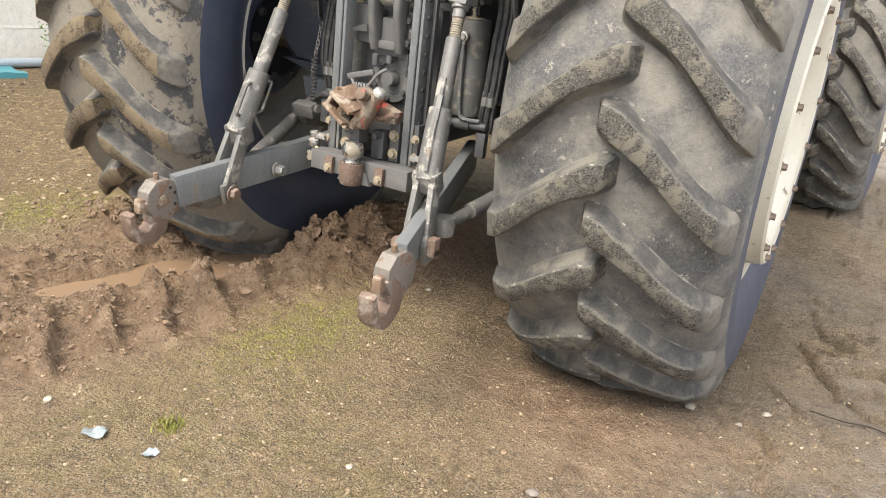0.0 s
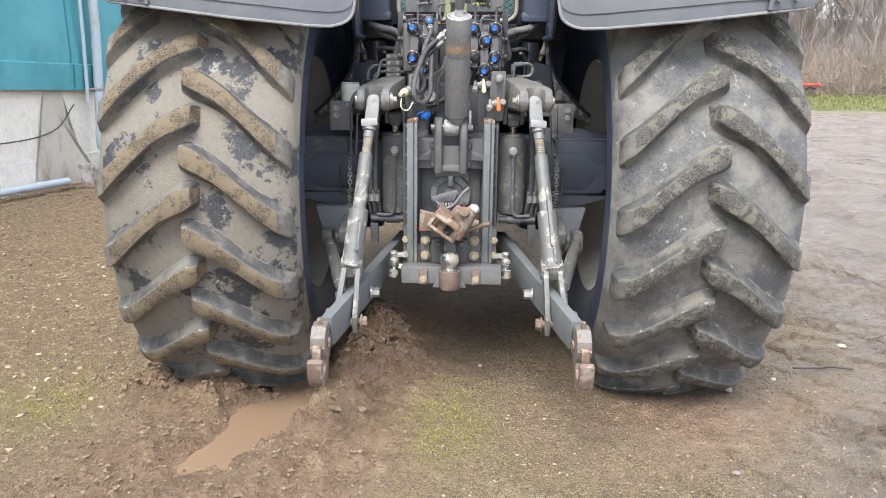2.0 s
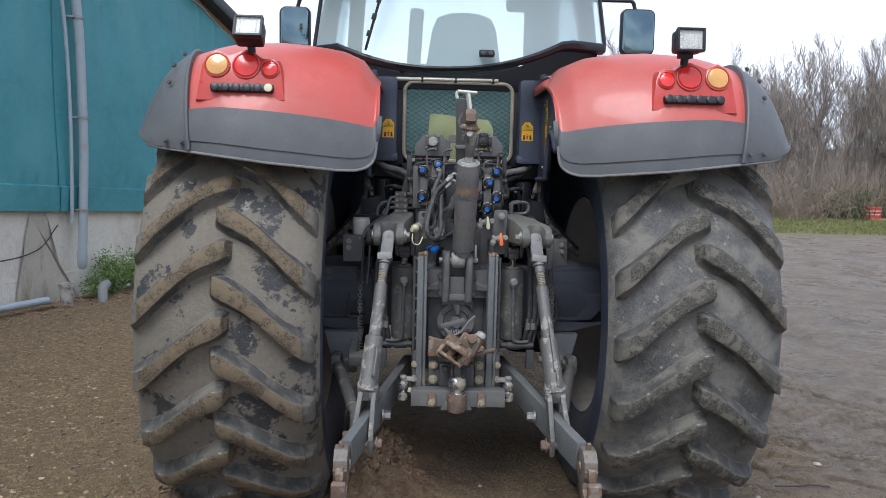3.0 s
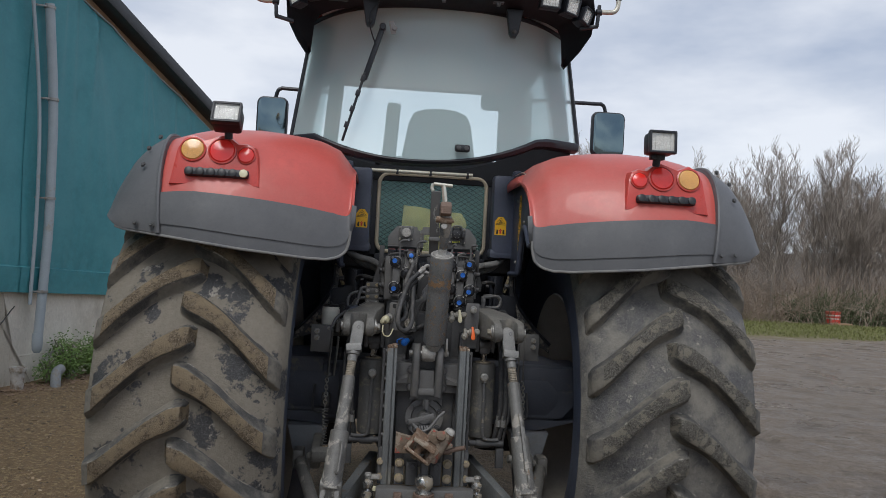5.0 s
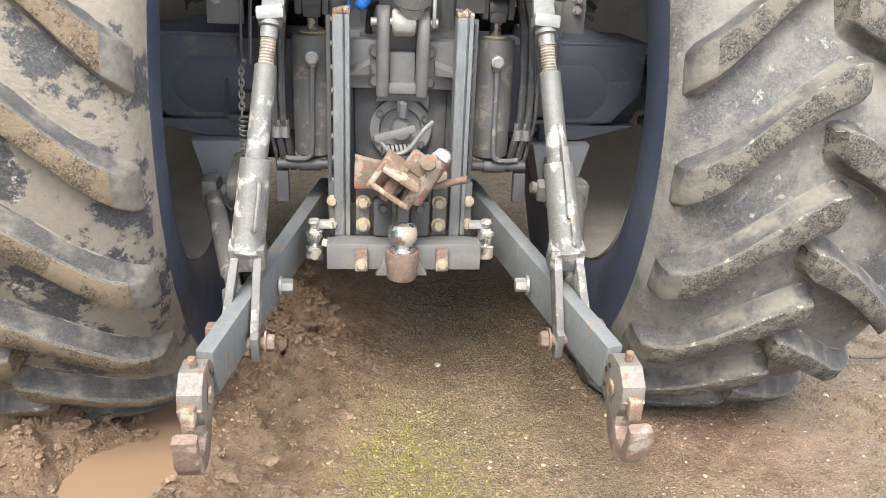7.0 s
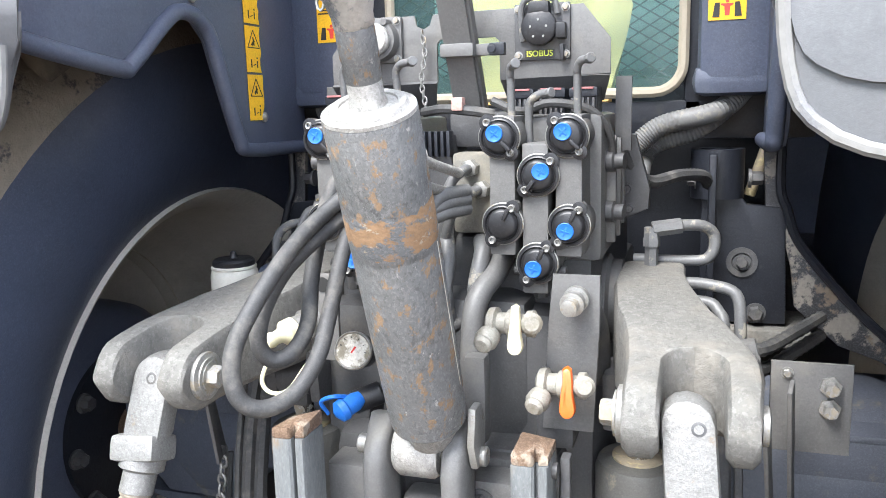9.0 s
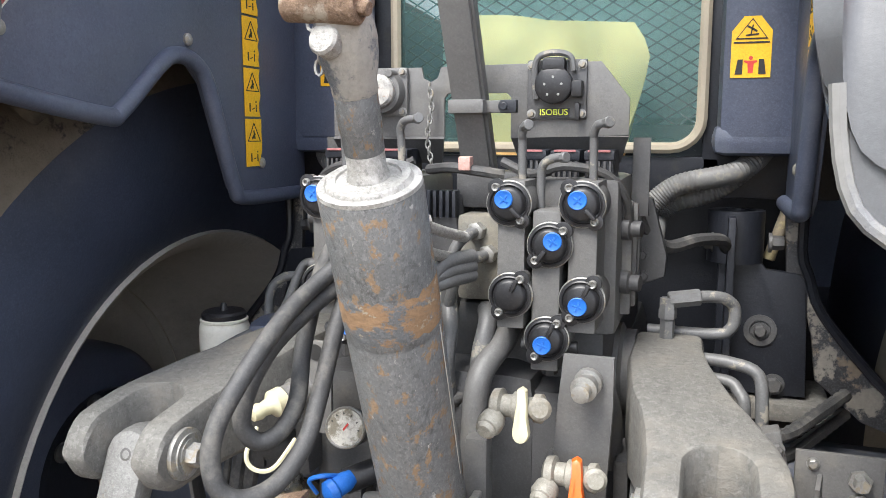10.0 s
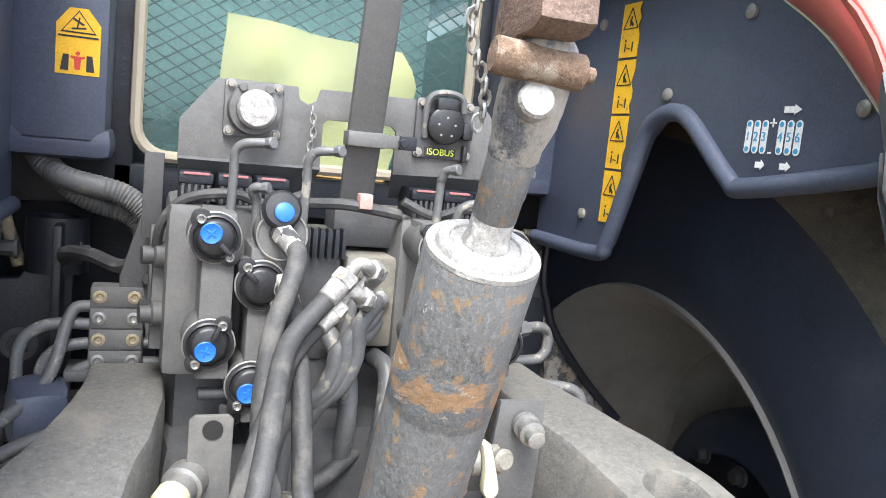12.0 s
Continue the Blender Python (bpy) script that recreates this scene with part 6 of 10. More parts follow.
# cab ----------------------------------------------------------------
def build_cab():
    cx = 0.02
    cab = empty("cab", tractor)
    # lower rear wall round the small window
    wy = -0.12
    bm = B()
    ring_o = [(-0.46, 1.50), (0.46, 1.50), (0.46, 2.04), (-0.46, 2.04)]
    for c, sz in (((-0.39 + cx, wy + 0.02, 1.78), (0.22, 0.05, 0.56)), ((0.39 + cx, wy + 0.02, 1.78), (0.22, 0.05, 0.56)), ((cx, wy + 0.02, 1.535), (0.62, 0.05, 0.07)), ((cx, wy + 0.02, 2.035), (0.62, 0.05, 0.09))):
        box(bm, c, sz, bevel=0.004)
    each("rear_wall", bm, black, cab)
    bm = B()
    w, z0, z1, r = 0.278, 1.585, 1.985, 0.05
    pts = []
    for qx, qz, a0 in ((w - r, z1 - r, 0), (-w + r, z1 - r, 90), (-w + r, z0 + r, 180), (w - r, z0 + r, 270)):
        pts += [(qx + r * math.cos(radians(a0 + t)) + cx, wy - 0.012, qz + r * math.sin(radians(a0 + t))) for t in (0, 15, 30, 45, 60, 75, 90)]
    tube(bm, pts + [pts[0], pts[1]], 0.010, 8, smooth=False)
    part("window_seal", bm, seal_mat, cab, "beige rubber window seal")
    bm = B()
    plate(bm, [(x, z) for x, _, z in pts], "y", wy - 0.006, 0.005, 0)
    part("lower_rear_window", bm, small_glass, cab, "dusty tinted lower rear window").visible_shadow = False
    bm = B()
    for k in range(-24, 42):
        for sgn in (-1, 1):
            slope = 0.62
            a = Vector((-0.28 + cx, wy + 0.055, 1.575 + k * 0.0245 - (0.345 if sgn > 0 else 0) * 0.5))
            z_at = lambda x_: a.z + sgn * slope * (x_ + 0.28)
            xs_ = [x_ for x_ in np.linspace(-0.28, 0.28, 57) if 1.575 < z_at(x_) < 1.99]
            if len(xs_) > 2:
                tube(bm, [(xs_[0] + cx, a.y, z_at(xs_[0])), (xs_[-1] + cx, a.y, z_at(xs_[-1]))], 0.0019, 4, smooth=False)
    part("wire_mesh", bm, black, cab, "diamond wire mesh behind the window")
    bm = B()
    g = []
    for i in range(13):
        col = []
        for j in range(9):
            u, v = i / 12, j / 8
            col.append(bm.verts.new((-0.127 + (0.345 - 0.05 * (1 - v) - 0.04 * max(0, v - 0.8) * 5) * u, -0.088 + 0.008 * math.sin(9 * u + 4 * v) + 0.006 * math.sin(17 * u - 7 * v), 1.57 + (0.26 - 0.03 * u) * v)))
        g.append(col)
    for a, b in zip(g, g[1:]):
        for k in range(8):
            bm.faces.new((a[k], b[k], b[k + 1], a[k + 1]))
    solid(bm, 0.012)
    part("yellow_jacket", bm, jacket_mat, cab, "pale yellow-green cloth behind the window")
    bm = B()
    box(bm, (cx, 0.9, 1.62), (0.9, 0.6, 0.2), bevel=0.03)
    part("cab_floor", bm, black, cab)
    # added box hides the sky behind the window; pale for a lit interior
    bm = B()
    box(bm, (cx, 0.42, 1.86), (0.66, 0.34, 0.46), bevel=0.06)
    part("seat_base", bm, mat("grey_green_lining", (0.36, 0.46, 0.44), 0.8, vary=0.3, scale=3, bump=0.1), cab, "grey-green box added behind the window to hide the sky")
    # corner panels that carry the warning stickers
    for s in (-1, 1):
        bm = B()
        x0 = s * 0.375 + 0.015
        box(bm, (x0, -0.185, 1.79), (0.135, 0.10, 0.42), bevel=0.022)
        box(bm, (x0, -0.18, 1.60), (0.15, 0.11, 0.05), bevel=0.02)
        box(bm, (x0 + s * 0.055, -0.205, 1.93), (0.05, 0.07, 0.2), bevel=0.02)
        corner = part("corner_panel", bm, navy, cab, "black moulded cab corner panel")
        sx = s * 0.351 + 0.015
        bm = B()
        plate(bm, [(sx - 0.029, 1.695), (sx + 0.029, 1.695), (sx + 0.029, 1.765), (sx + 0.012, 1.787), (sx - 0.012, 1.787), (sx - 0.029, 1.765)], "y", -0.2352, -0.0015, 0)
        st = part("warning_sticker", bm, yellow, corner, "yellow warning sticker with black symbols")
        bm = B()
        plate(bm, [(sx - 0.0235, 1.7525), (sx + 0.0235, 1.7525), (sx, 1.784)], "y", -0.2370, -0.0006, 0)
        for dx in (-0.017, 0.017):
            plate(bm, [(sx + dx - 0.0055, 1.70), (sx + dx + 0.0055, 1.70), (sx + dx + (0.002 if dx > 0 else 0.0055), 1.7225), (sx + dx - (0.0055 if dx > 0 else 0.002), 1.7225)], "y", -0.2370, -0.0006, 0)
        plate(bm, [(sx - 0.026, 1.7465), (sx + 0.026, 1.7465), (sx + 0.026, 1.749), (sx - 0.026, 1.749)], "y", -0.2370, -0.0006, 0)
        part("print", bm, ink, st)
        bm = B()
        plate(bm, [(sx - 0.0035, 1.702), (sx + 0.0035, 1.702), (sx + 0.0045, 1.716), (sx + 0.0095, 1.7185), (sx + 0.009, 1.721), (sx + 0.0035, 1.7205), (sx - 0.0035, 1.7205), (sx - 0.009, 1.721), (sx - 0.0095, 1.7185), (sx - 0.0045, 1.716)], "y", -0.2370, -0.0006, 0)
        plate(bm, [(sx + 0.003 * math.cos(t), 1.7245 + 0.003 * math.sin(t)) for t in np.linspace(0, 2 * math.pi, 11)[:-1]], "y", -0.2370, -0.0006, 0)
        part("red_print", bm, red_ink, st)
        bm = B()
        plate(bm, [(sx - 0.0205, 1.7545), (sx + 0.0205, 1.7545), (sx, 1.7815)], "y", -0.2377, -0.0004, 0)
        part("yellow_print", bm, yellow, st)
        bm = B()
        slab(bm, (sx - 0.009, -0.2385, 1.758), (sx + 0.010, -0.2385, 1.760), 0.001, 0.0025, 0)
        slab(bm, (sx - 0.007, -0.2385, 1.772), (sx + 0.007, -0.2385, 1.764), 0.001, 0.003, 0)
        slab(bm, (sx - 0.002, -0.2385, 1.758), (sx + 0.001, -0.2385, 1.774), 0.001, 0.002, 0)
        part("symbol", bm, ink, st)
    bm = B()
    rod(bm, (-0.306, -0.19, 1.992), (0.216, -0.19, 1.994), 0.010)
    rail = part("grab_rail", bm, alu, cab, "pale metal rail above the window")
    bm = B()
    for x in (-0.19, -0.02, 0.17):
        box(bm, (x + cx, -0.185, 1.993), (0.014, 0.03, 0.03))
    each("clip", bm, black, rail)
    # belt under the big rear window
    bm = B()
    xs = np.linspace(-0.72, 0.76, 25)
    edge = lambda x: 2.165 + 0.035 * x - 0.14 * max(0, 1 - (abs(x + 0.03) / 0.56) ** 2.2)
    bend = lambda x: -0.42 + 0.26 * (abs(x - cx) / 0.74) ** 2.2
    g = [[bm.verts.new((x, bend(x) + d, edge(x) - h * (0.42 + 0.4 * min(1.0, abs(x) / 0.6) ** 2))) for d, h in ((-0.03, 0.0), (-0.035, 0.015), (-0.025, 0.045), (0.06, 0.05))] for x in xs]
    for a, b in zip(g, g[1:]):
        for k in range(3):
            bm.faces.new((a[k], b[k], b[k + 1], a[k + 1]))
    solid(bm, 0.012)
    part("window_belt", bm, black, cab)
    bm = B()
    plate(bm, [(-0.70, 1.95), (0.73, 1.95)] + [(x, edge(x) - 0.012) for x in np.linspace(0.73, -0.70, 15)], "y", -0.135, 0.03, 0.004)
    part("back_panel", bm, visor_black, cab)
    # curved rear window
    bm = B()
    rows = np.linspace(0, 1, 9)
    topz = lambda x: 2.772 - 0.05 * (abs(x - cx) / 0.72) ** 5
    g = []
    for x in np.linspace(-0.715, 0.755, 29):
        col = []
        for v in rows:
            xx = cx + (x - cx) * (1 - 0.10 * v)
            col.append(bm.verts.new((xx, bend(x) + 0.03 * v - 0.008, edge(x) - 0.005 + (topz(x) - edge(x) + 0.02) * v)))
        g.append(col)
    for a, b in zip(g, g[1:]):
        for k in range(8):
            bm.faces.new((a[k], b[k], b[k + 1], a[k + 1]))
    part("rear_window", bm, cab_glass, cab, "large curved tinted rear window with reflected haze in its colour", 80).visible_shadow = False
    bm = B()
    tube(bm, [(x, bend(x) - 0.012, edge(x) - 0.004) for x in np.linspace(-0.715, 0.755, 25)], 0.009, 6, smooth=False)
    tube(bm, [(cx + (x - cx) * 0.9, bend(x) + 0.02, topz(x) + 0.01) for x in np.linspace(-0.715, 0.755, 25)], 0.012, 6, smooth=False)
    for x in (-0.715, 0.755):
        tube(bm, [(cx + (x - cx) * (1 - 0.1 * v), bend(x) + 0.03 * v - 0.008, edge(x) + (topz(x) - edge(x)) * v) for v in (0, 0.33, 0.66, 1)], 0.012, 6)
    part("window_gasket", bm, black, cab)
    # pillars, floor, front
    bm = B()
    for s in (-1, 1):
        tube(bm, [(s * 0.69 + cx, -0.06, 1.9), (s * 0.68 + cx, -0.06, 2.2), (s * 0.59 + cx, -0.04, 2.75)], 0.042, 8)
        tube(bm, [(s * 0.64 + cx, 1.25, 1.6), (s * 0.64 + cx, 1.2, 2.2), (s * 0.60 + cx, 1.1, 2.78)], 0.05, 8)
        tube(bm, [(s * 0.78 + cx, 0.5, 1.6), (s * 0.78 + cx, 0.5, 2.2), (s * 0.68 + cx, 0.5, 2.78)], 0.03, 8)
        box(bm, (s * 0.74 + cx, 0.55, 1.75), (0.06, 1.4, 0.55), bevel=0.02)
    box(bm, (cx, 1.25, 1.75), (1.3, 0.06, 0.6), bevel=0.02)
    part("frame", bm, black, cab)
    bm = B()
    for s in (-1, 1):
        lean_ = [(s * 0.735 + cx, 2.03), (s * 0.741 + cx, 2.03), (s * 0.661 + cx, 2.74), (s * 0.655 + cx, 2.74)]
        plate(bm, lean_, "y", -0.06, 1.24, 0)
    each("side_window", bm, cab_glass, cab)
    for o in cab.children:
        if o.name.startswith("side_window"):
            o.visible_shadow = False
    # roof with visor, lamps and board
    lean = lambda x: 0.012 * x / 0.7
    reach = lambda x: -0.62 + 0.3 * max(0.0, abs(x) / 0.73 - 0.5) ** 1.5
    lip_z = lambda x: float(np.interp(abs(x), [0, 0.36, 0.40, 0.45, 0.53, 0.62, 0.69, 0.73], [2.824, 2.828, 2.862, 2.902, 2.907, 2.894, 2.862, 2.842])) + lean(x)
    crown_z = lambda x: float(np.interp(abs(x), [0, 0.3, 0.325, 0.345, 0.37, 0.44, 0.53, 0.61, 0.68, 0.73], [2.925, 2.936, 2.936, 2.924, 2.932, 2.932, 2.928, 2.914, 2.878, 2.848])) + lean(x)
    # the visor runs from the lip under the red roof in to the top of the rear window
    bm = B()
    wk = [0, 0.25, 0.29, 0.33, 0.42, 0.5, 0.6, 0.7, 0.8, 0.9, 1.0]
    lip_x = [0, 0.36, 0.405, 0.45, 0.53, 0.62, 0.715, 0.738, 0.735, 0.702, 0.66]
    lip_h = [2.824, 2.828, 2.862, 2.902, 2.907, 2.894, 2.845, 2.757, 2.672, 2.612, 2.562]
    lip_y = [-0.62, -0.62, -0.615, -0.605, -0.59, -0.562, -0.52, -0.49, -0.44, -0.36, -0.25]
    in_x = [0, 0.31, 0.36, 0.40, 0.47, 0.54, 0.60, 0.622, 0.628, 0.632, 0.636]
    in_z = [2.761, 2.768, 2.769, 2.770, 2.768, 2.762, 2.745, 2.712, 2.664, 2.615, 2.565]
    g = []
    for q in np.linspace(-1, 1, 81):
        w, s = abs(q), (1 if q > 0 else -1)
        lx_, lz_, ly_ = (float(np.interp(w, wk, c)) for c in (lip_x, lip_h, lip_y))
        ix_, iz_ = float(np.interp(w, wk, in_x)), float(np.interp(w, wk, in_z))
        iy_ = bend(s * ix_ + cx) - 0.012
        col = []
        for f, d in ((0.0, 0.06), (0.0, 0.0), (0.12, -0.006), (0.5, -0.004), (0.72, 0.015), (0.86, 0.05), (0.95, 0.0), (1.0, 0.0)):
            fy = (0.0, 0.0, 0.0, 0.1, 0.26, 0.55, 0.92, 1.0)[len(col)]
            fx = (0.0, 0.0, 0.03, 0.12, 0.3, 0.62, 0.93, 1.0)[len(col)]
            x_ = s * (lx_ + (ix_ - lx_) * fx)
            col.append(bm.verts.new((x_, ly_ + (iy_ - ly_) * fy + d * (1 if len(col) == 0 else 0.6), lz_ + (iz_ - lz_) * f + lean(x_))))
        g.append(col)
    for a, b in zip(g, g[1:]):
        for k in range(7):
            bm.faces.new((a[k], b[k], b[k + 1], a[k + 1]))
    solid(bm, 0.008)
    part("roof_visor", bm, visor_black, cab, "black roof visor", 50)
    bm = B()
    g = []
    for x in np.linspace(-0.73, 0.73, 59):
        r_, a_, c_ = reach(x), lip_z(x), crown_z(x)
        col = [(x, r_ + 0.05, a_), (x, r_ - 0.004, a_ + 0.002), (x, r_ - 0.006, a_ + 0.7 * (c_ - a_)), (x, r_ + 0.004, a_ + 0.93 * (c_ - a_)), (x, r_ + 0.025, c_ + 0.004), (x, -0.3, c_ + 0.035), (x, 0.2, c_ + 0.05), (x, 0.9, c_ + 0.04), (x, 1.45, c_ - 0.05), (x, 1.5, 2.79)]
        g.append([bm.verts.new(p) for p in col])
    for a, b in zip(g, g[1:]):
        for k in range(9):
            bm.faces.new((a[k], b[k], b[k + 1], a[k + 1]))
    solid(bm, 0.02)
    part("roof", bm, red, cab, "red cab roof", 32)
    for s in (-1, 1):
        bm = B()
        box(bm, (s * 0.69, 0.55, 2.80), (0.05, 1.9, 0.10), bevel=0.02)
        part("side_trim", bm, black, cab)
    bm = B()
    plate(bm, [(cx + x, y) for x, y in ((-0.68, 1.4), (-0.62, -0.19), (-0.5, -0.265), (-0.25, -0.355), (0.25, -0.355), (0.5, -0.265), (0.62, -0.19), (0.68, 1.4))], "z", 2.785, 0.05, 0.015)
    part("headliner", bm, mat("pale_grey_headliner", (0.62, 0.66, 0.68), 0.9, vary=0.05), cab)
    bm = B()
    plate(bm, [(-0.275, 2.833), (0.25, 2.833), (0.256, 2.84), (0.256, 2.922), (0.25, 2.93), (-0.275, 2.93), (-0.281, 2.922), (-0.281, 2.84)], "y", -0.668, 0.016, 0.003)
    for x in (-0.262, 0.243):
        box(bm, (x, -0.678, 2.888), (0.038, 0.03, 0.084), (0, 0, 0), 0.013)
    board = part("plate_holder", bm, plastic, cab, "empty black number plate holder")
    bm = B()
    for x, z in ((-0.2, 2.912), (-0.2, 2.86), (0.0, 2.912), (0.0, 2.86), (0.19, 2.912), (0.19, 2.86), (-0.10, 2.892), (0.1, 2.892)):
        lathe(bm, (x, -0.668, z), (0, -1, 0), [(0, 0.009), (0.004, 0.009), (0.005, 0.004)], 12)
    each("screw", bm, ink, board)
    bm = B()
    for z in (2.85, 2.905):
        for x in (-0.2, 0.19):
            box(bm, (x, -0.635, z), (0.03, 0.05, 0.02), bevel=0.004)
    each("mount", bm, black, board)
    bm = B()
    tube(bm, [(-0.431, -0.60, 2.925), (-0.425, -0.626, 2.905), (-0.405, -0.630, 2.872), (-0.37, -0.636, 2.85), (-0.335, -0.64, 2.848), (-0.30, -0.648, 2.866), (-0.27, -0.652, 2.89)], 0.0035, 8, 5)
    part("board_cable", bm, black, cab, "thin black cable to the plate holder")
    bm = B()
    for dx in (-0.028, 0.0, 0.016):
        tube(bm, [(0.222 + dx, -0.65, 2.835), (0.212 + dx * 0.6, -0.632, 2.80), (0.212 + dx * 0.1, -0.60, 2.772)], 0.0028, 6, 4)
    part("loose_wires", bm, plastic, cab, "short loose wires under the plate holder")
    for x, z, w, h, roll, yaw in ((-0.697, 2.742, 0.046, 0.066, -20, -34), (-0.617, 2.775, 0.060, 0.070, -8, -20), (-0.495, 2.768, 0.076, 0.066, 0, 0), (0.502, 2.808, 0.078, 0.078, 3, 0), (0.611, 2.79, 0.060, 0.074, 10, 20), (0.687, 2.756, 0.046, 0.068, 22, 34)):
        turn = (4, roll, yaw)
        m3 = Euler([math.radians(c) for c in turn]).to_matrix()
        o = Vector((x, reach(x) + 0.028, z))
        bm = B()
        box(bm, o + m3 @ Vector((0, 0.028, 0)), (w * 1.28, 0.06, h * 1.2), turn, 0.010)
        lamp = part("roof_lamp", bm, black, cab, "square roof work lamp")
        bm = B()
        for c, d in (((0, -0.006, h * 0.54), (w * 1.2, 0.02, 0.008)), ((0, -0.006, -h * 0.54), (w * 1.2, 0.02, 0.008)), ((w * 0.56, -0.006, 0), (0.008, 0.02, h * 1.1)), ((-w * 0.56, -0.006, 0), (0.008, 0.02, h * 1.1))):
            box(bm, o + m3 @ Vector(c), d, turn, 0.003)
        part("bezel", bm, black, lamp)
        bm = B()
        box(bm, o + m3 @ Vector((0, -0.010, 0)), (w, 0.006, h), turn, 0.002)
        part("lens", bm, lens_clear, lamp).visible_shadow = False
        bm = B()
        for k in range(5):
            box(bm, o + m3 @ Vector(((k - 2) * w * 0.19, -0.0035, 0)), (w * 0.17, 0.005, h * 0.94), turn, 0.002)
        lathe(bm, o + m3 @ Vector((0, -0.001, 0)), m3 @ Vector((0, -1, 0)), [(0, 0.020), (0.0045, 0.018), (0.002, 0.010), (0.0045, 0.001)], 16)
        part("reflector", bm, lamp_silver, lamp)
    # hinges, wiper, latch
    for x in (-0.343, 0.351):
        bm = B()
        plate(bm, [(x - 0.040, 2.778), (x + 0.040, 2.778), (x + 0.036, 2.755), (x + 0.022, 2.665), (x + 0.012, 2.648), (x - 0.012, 2.648), (x - 0.022, 2.665), (x - 0.036, 2.755)], "y", -0.465, 0.05, 0.006)
        hin = part("window_hinge", bm, black, cab)
        bm = B()
        hexbolt(bm, (x, -0.463, 2.668), (0, -1, 0), 0.009, 0.008)
        part("bolt", bm, dark_grey, hin)
    bm = B()
    for x in (-0.27, 0.0, 0.26):
        box(bm, (x, -0.52, 2.785), (0.05, 0.03, 0.012), bevel=0.003)
        box(bm, (x, -0.525, 2.774), (0.018, 0.018, 0.022), bevel=0.004)
    each("roof_clip", bm, plastic, cab)
    bm = B()
    tube(bm, [(-0.12, -0.50, 2.768), (-0.22, -0.505, 2.768), (-0.29, -0.50, 2.755), (-0.335, -0.485, 2.715), (-0.345, -0.478, 2.67), (-0.335, -0.46, 2.62), (-0.312, -0.445, 2.565)], 0.0032, 8, 5)
    part("washer_hose", bm, black, cab)
    bm = B()
    a, b = Vector((-0.281, -0.44, 2.649)), Vector((-0.447, -0.385, 2.10))
    slab(bm, a, a.lerp(b, 0.46), 0.014, 0.026)
    slab(bm, a.lerp(b, 0.4) + Vector((-0.006, -0.006, 0)), b, 0.010, 0.012)
    for f in (0.45, 0.58, 0.72, 0.86):
        c = a.lerp(b, f)
        box(bm, c + Vector((-0.006, -0.006, 0)), (0.022, 0.014, 0.03), (0, 16, 0), 0.003)
    rod(bm, a + Vector((0.0, 0.02, 0.0)), a + Vector((0.0, -0.02, 0.0)), 0.016)
    part("wiper", bm, black, cab, "black rear wiper")
    bm = B()
    box(bm, (-0.235, -0.44, 2.652), (0.026, 0.008, 0.062), (0, -14, 0), 0.003)
    rod(bm, (-0.226, -0.44, 2.645), (-0.226, -0.462, 2.645), 0.012)
    part("washer_jet", bm, zinc, cab)
    bm = B()
    box(bm, (0.13, -0.455, 2.09), (0.075, 0.03, 0.036), bevel=0.013)
    latch = part("window_latch", bm, black, cab)
    bm = B()
    for dx in (-0.018, 0.018):
        lathe(bm, (0.13 + dx, -0.470, 2.09), (0, -1, 0), [(0, 0.011), (0.004, 0.010), (0.005, 0.003)], 14)
    each("screw", bm, dark_grey, latch)
    # seat seen through the glass
    bm = B()
    g = [(-0.20, 1.85), (-0.21, 2.15), (-0.18, 2.34), (-0.15, 2.40), (-0.08, 2.425), (0, 2.43), (0.08, 2.425), (0.15, 2.40), (0.18, 2.34), (0.21, 2.15), (0.20, 1.85)]
    plate(bm, [(x + 0.068, z) for x, z in g], "y", 0.3, 0.11, 0.03)
    part("seat_back", bm, seat_mat, cab, "grey driver's seat back")
    bm = B()
    box(bm, (-0.21, 0.3, 2.25), (0.078, 0.05, 0.38), (0, 3, 0), 0.02)
    part("arm_rest", bm, seat_mat, cab)

    def soft_plate(bm, x, z, w, h, r, at, thick, bevel):
        pts = []
        for qx, qz, a0 in ((1, 1, 0), (-1, 1, 90), (-1, -1, 180), (1, -1, 270)):
            for k in range(6):
                t = math.radians(a0 + 18 * k)
                pts.append((x + qx * (w / 2 - r) + r * math.cos(t), z + qz * (h / 2 - r) + r * math.sin(t)))
        return plate(bm, pts, "y", at, thick, bevel)

    bm = B()
    soft_plate(bm, 0.465, 2.64, 0.17, 0.12, 0.03, 1.0, 0.03, 0.008)
    part("inner_mirror", bm, seat_mat, cab)
    bm = B()
    soft_plate(bm, 0.635, 2.25, 0.23, 1.0, 0.03, 1.12, 0.06, 0.015)
    part("pillar_panel", bm, navy, cab, "dark panel beside the windscreen")
    # mirrors and beacons
    for s, mx, mz, mw, mh, az in ((-1, -0.998, 2.449, 0.205, 0.278, 2.652), (1, 1.272, 2.487, 0.232, 0.304, 2.695)):
        bm = B()
        soft_plate(bm, mx, mz, mw, mh, 0.045, 1.07, 0.06, 0.02)
        mir = part("wing_mirror", bm, black, cab, "black wing mirror")
        bm = B()
        soft_plate(bm, mx, mz, mw - 0.024, mh - 0.024, 0.036, 1.066, 0.006, 0.001)
        part("mirror_glass", bm, mirror_mat, mir)
        bm = B()
        tube(bm, [(mx, 1.12, mz + 0.05), (mx - s * 0.02, 1.12, az - 0.03), (mx - s * 0.045, 1.12, az), (mx - s * 0.10, 1.12, az + 0.002), (s * 0.62, 1.12, az - 0.004)], 0.013, 8, 5)
        part("mirror_arm", bm, black, mir)
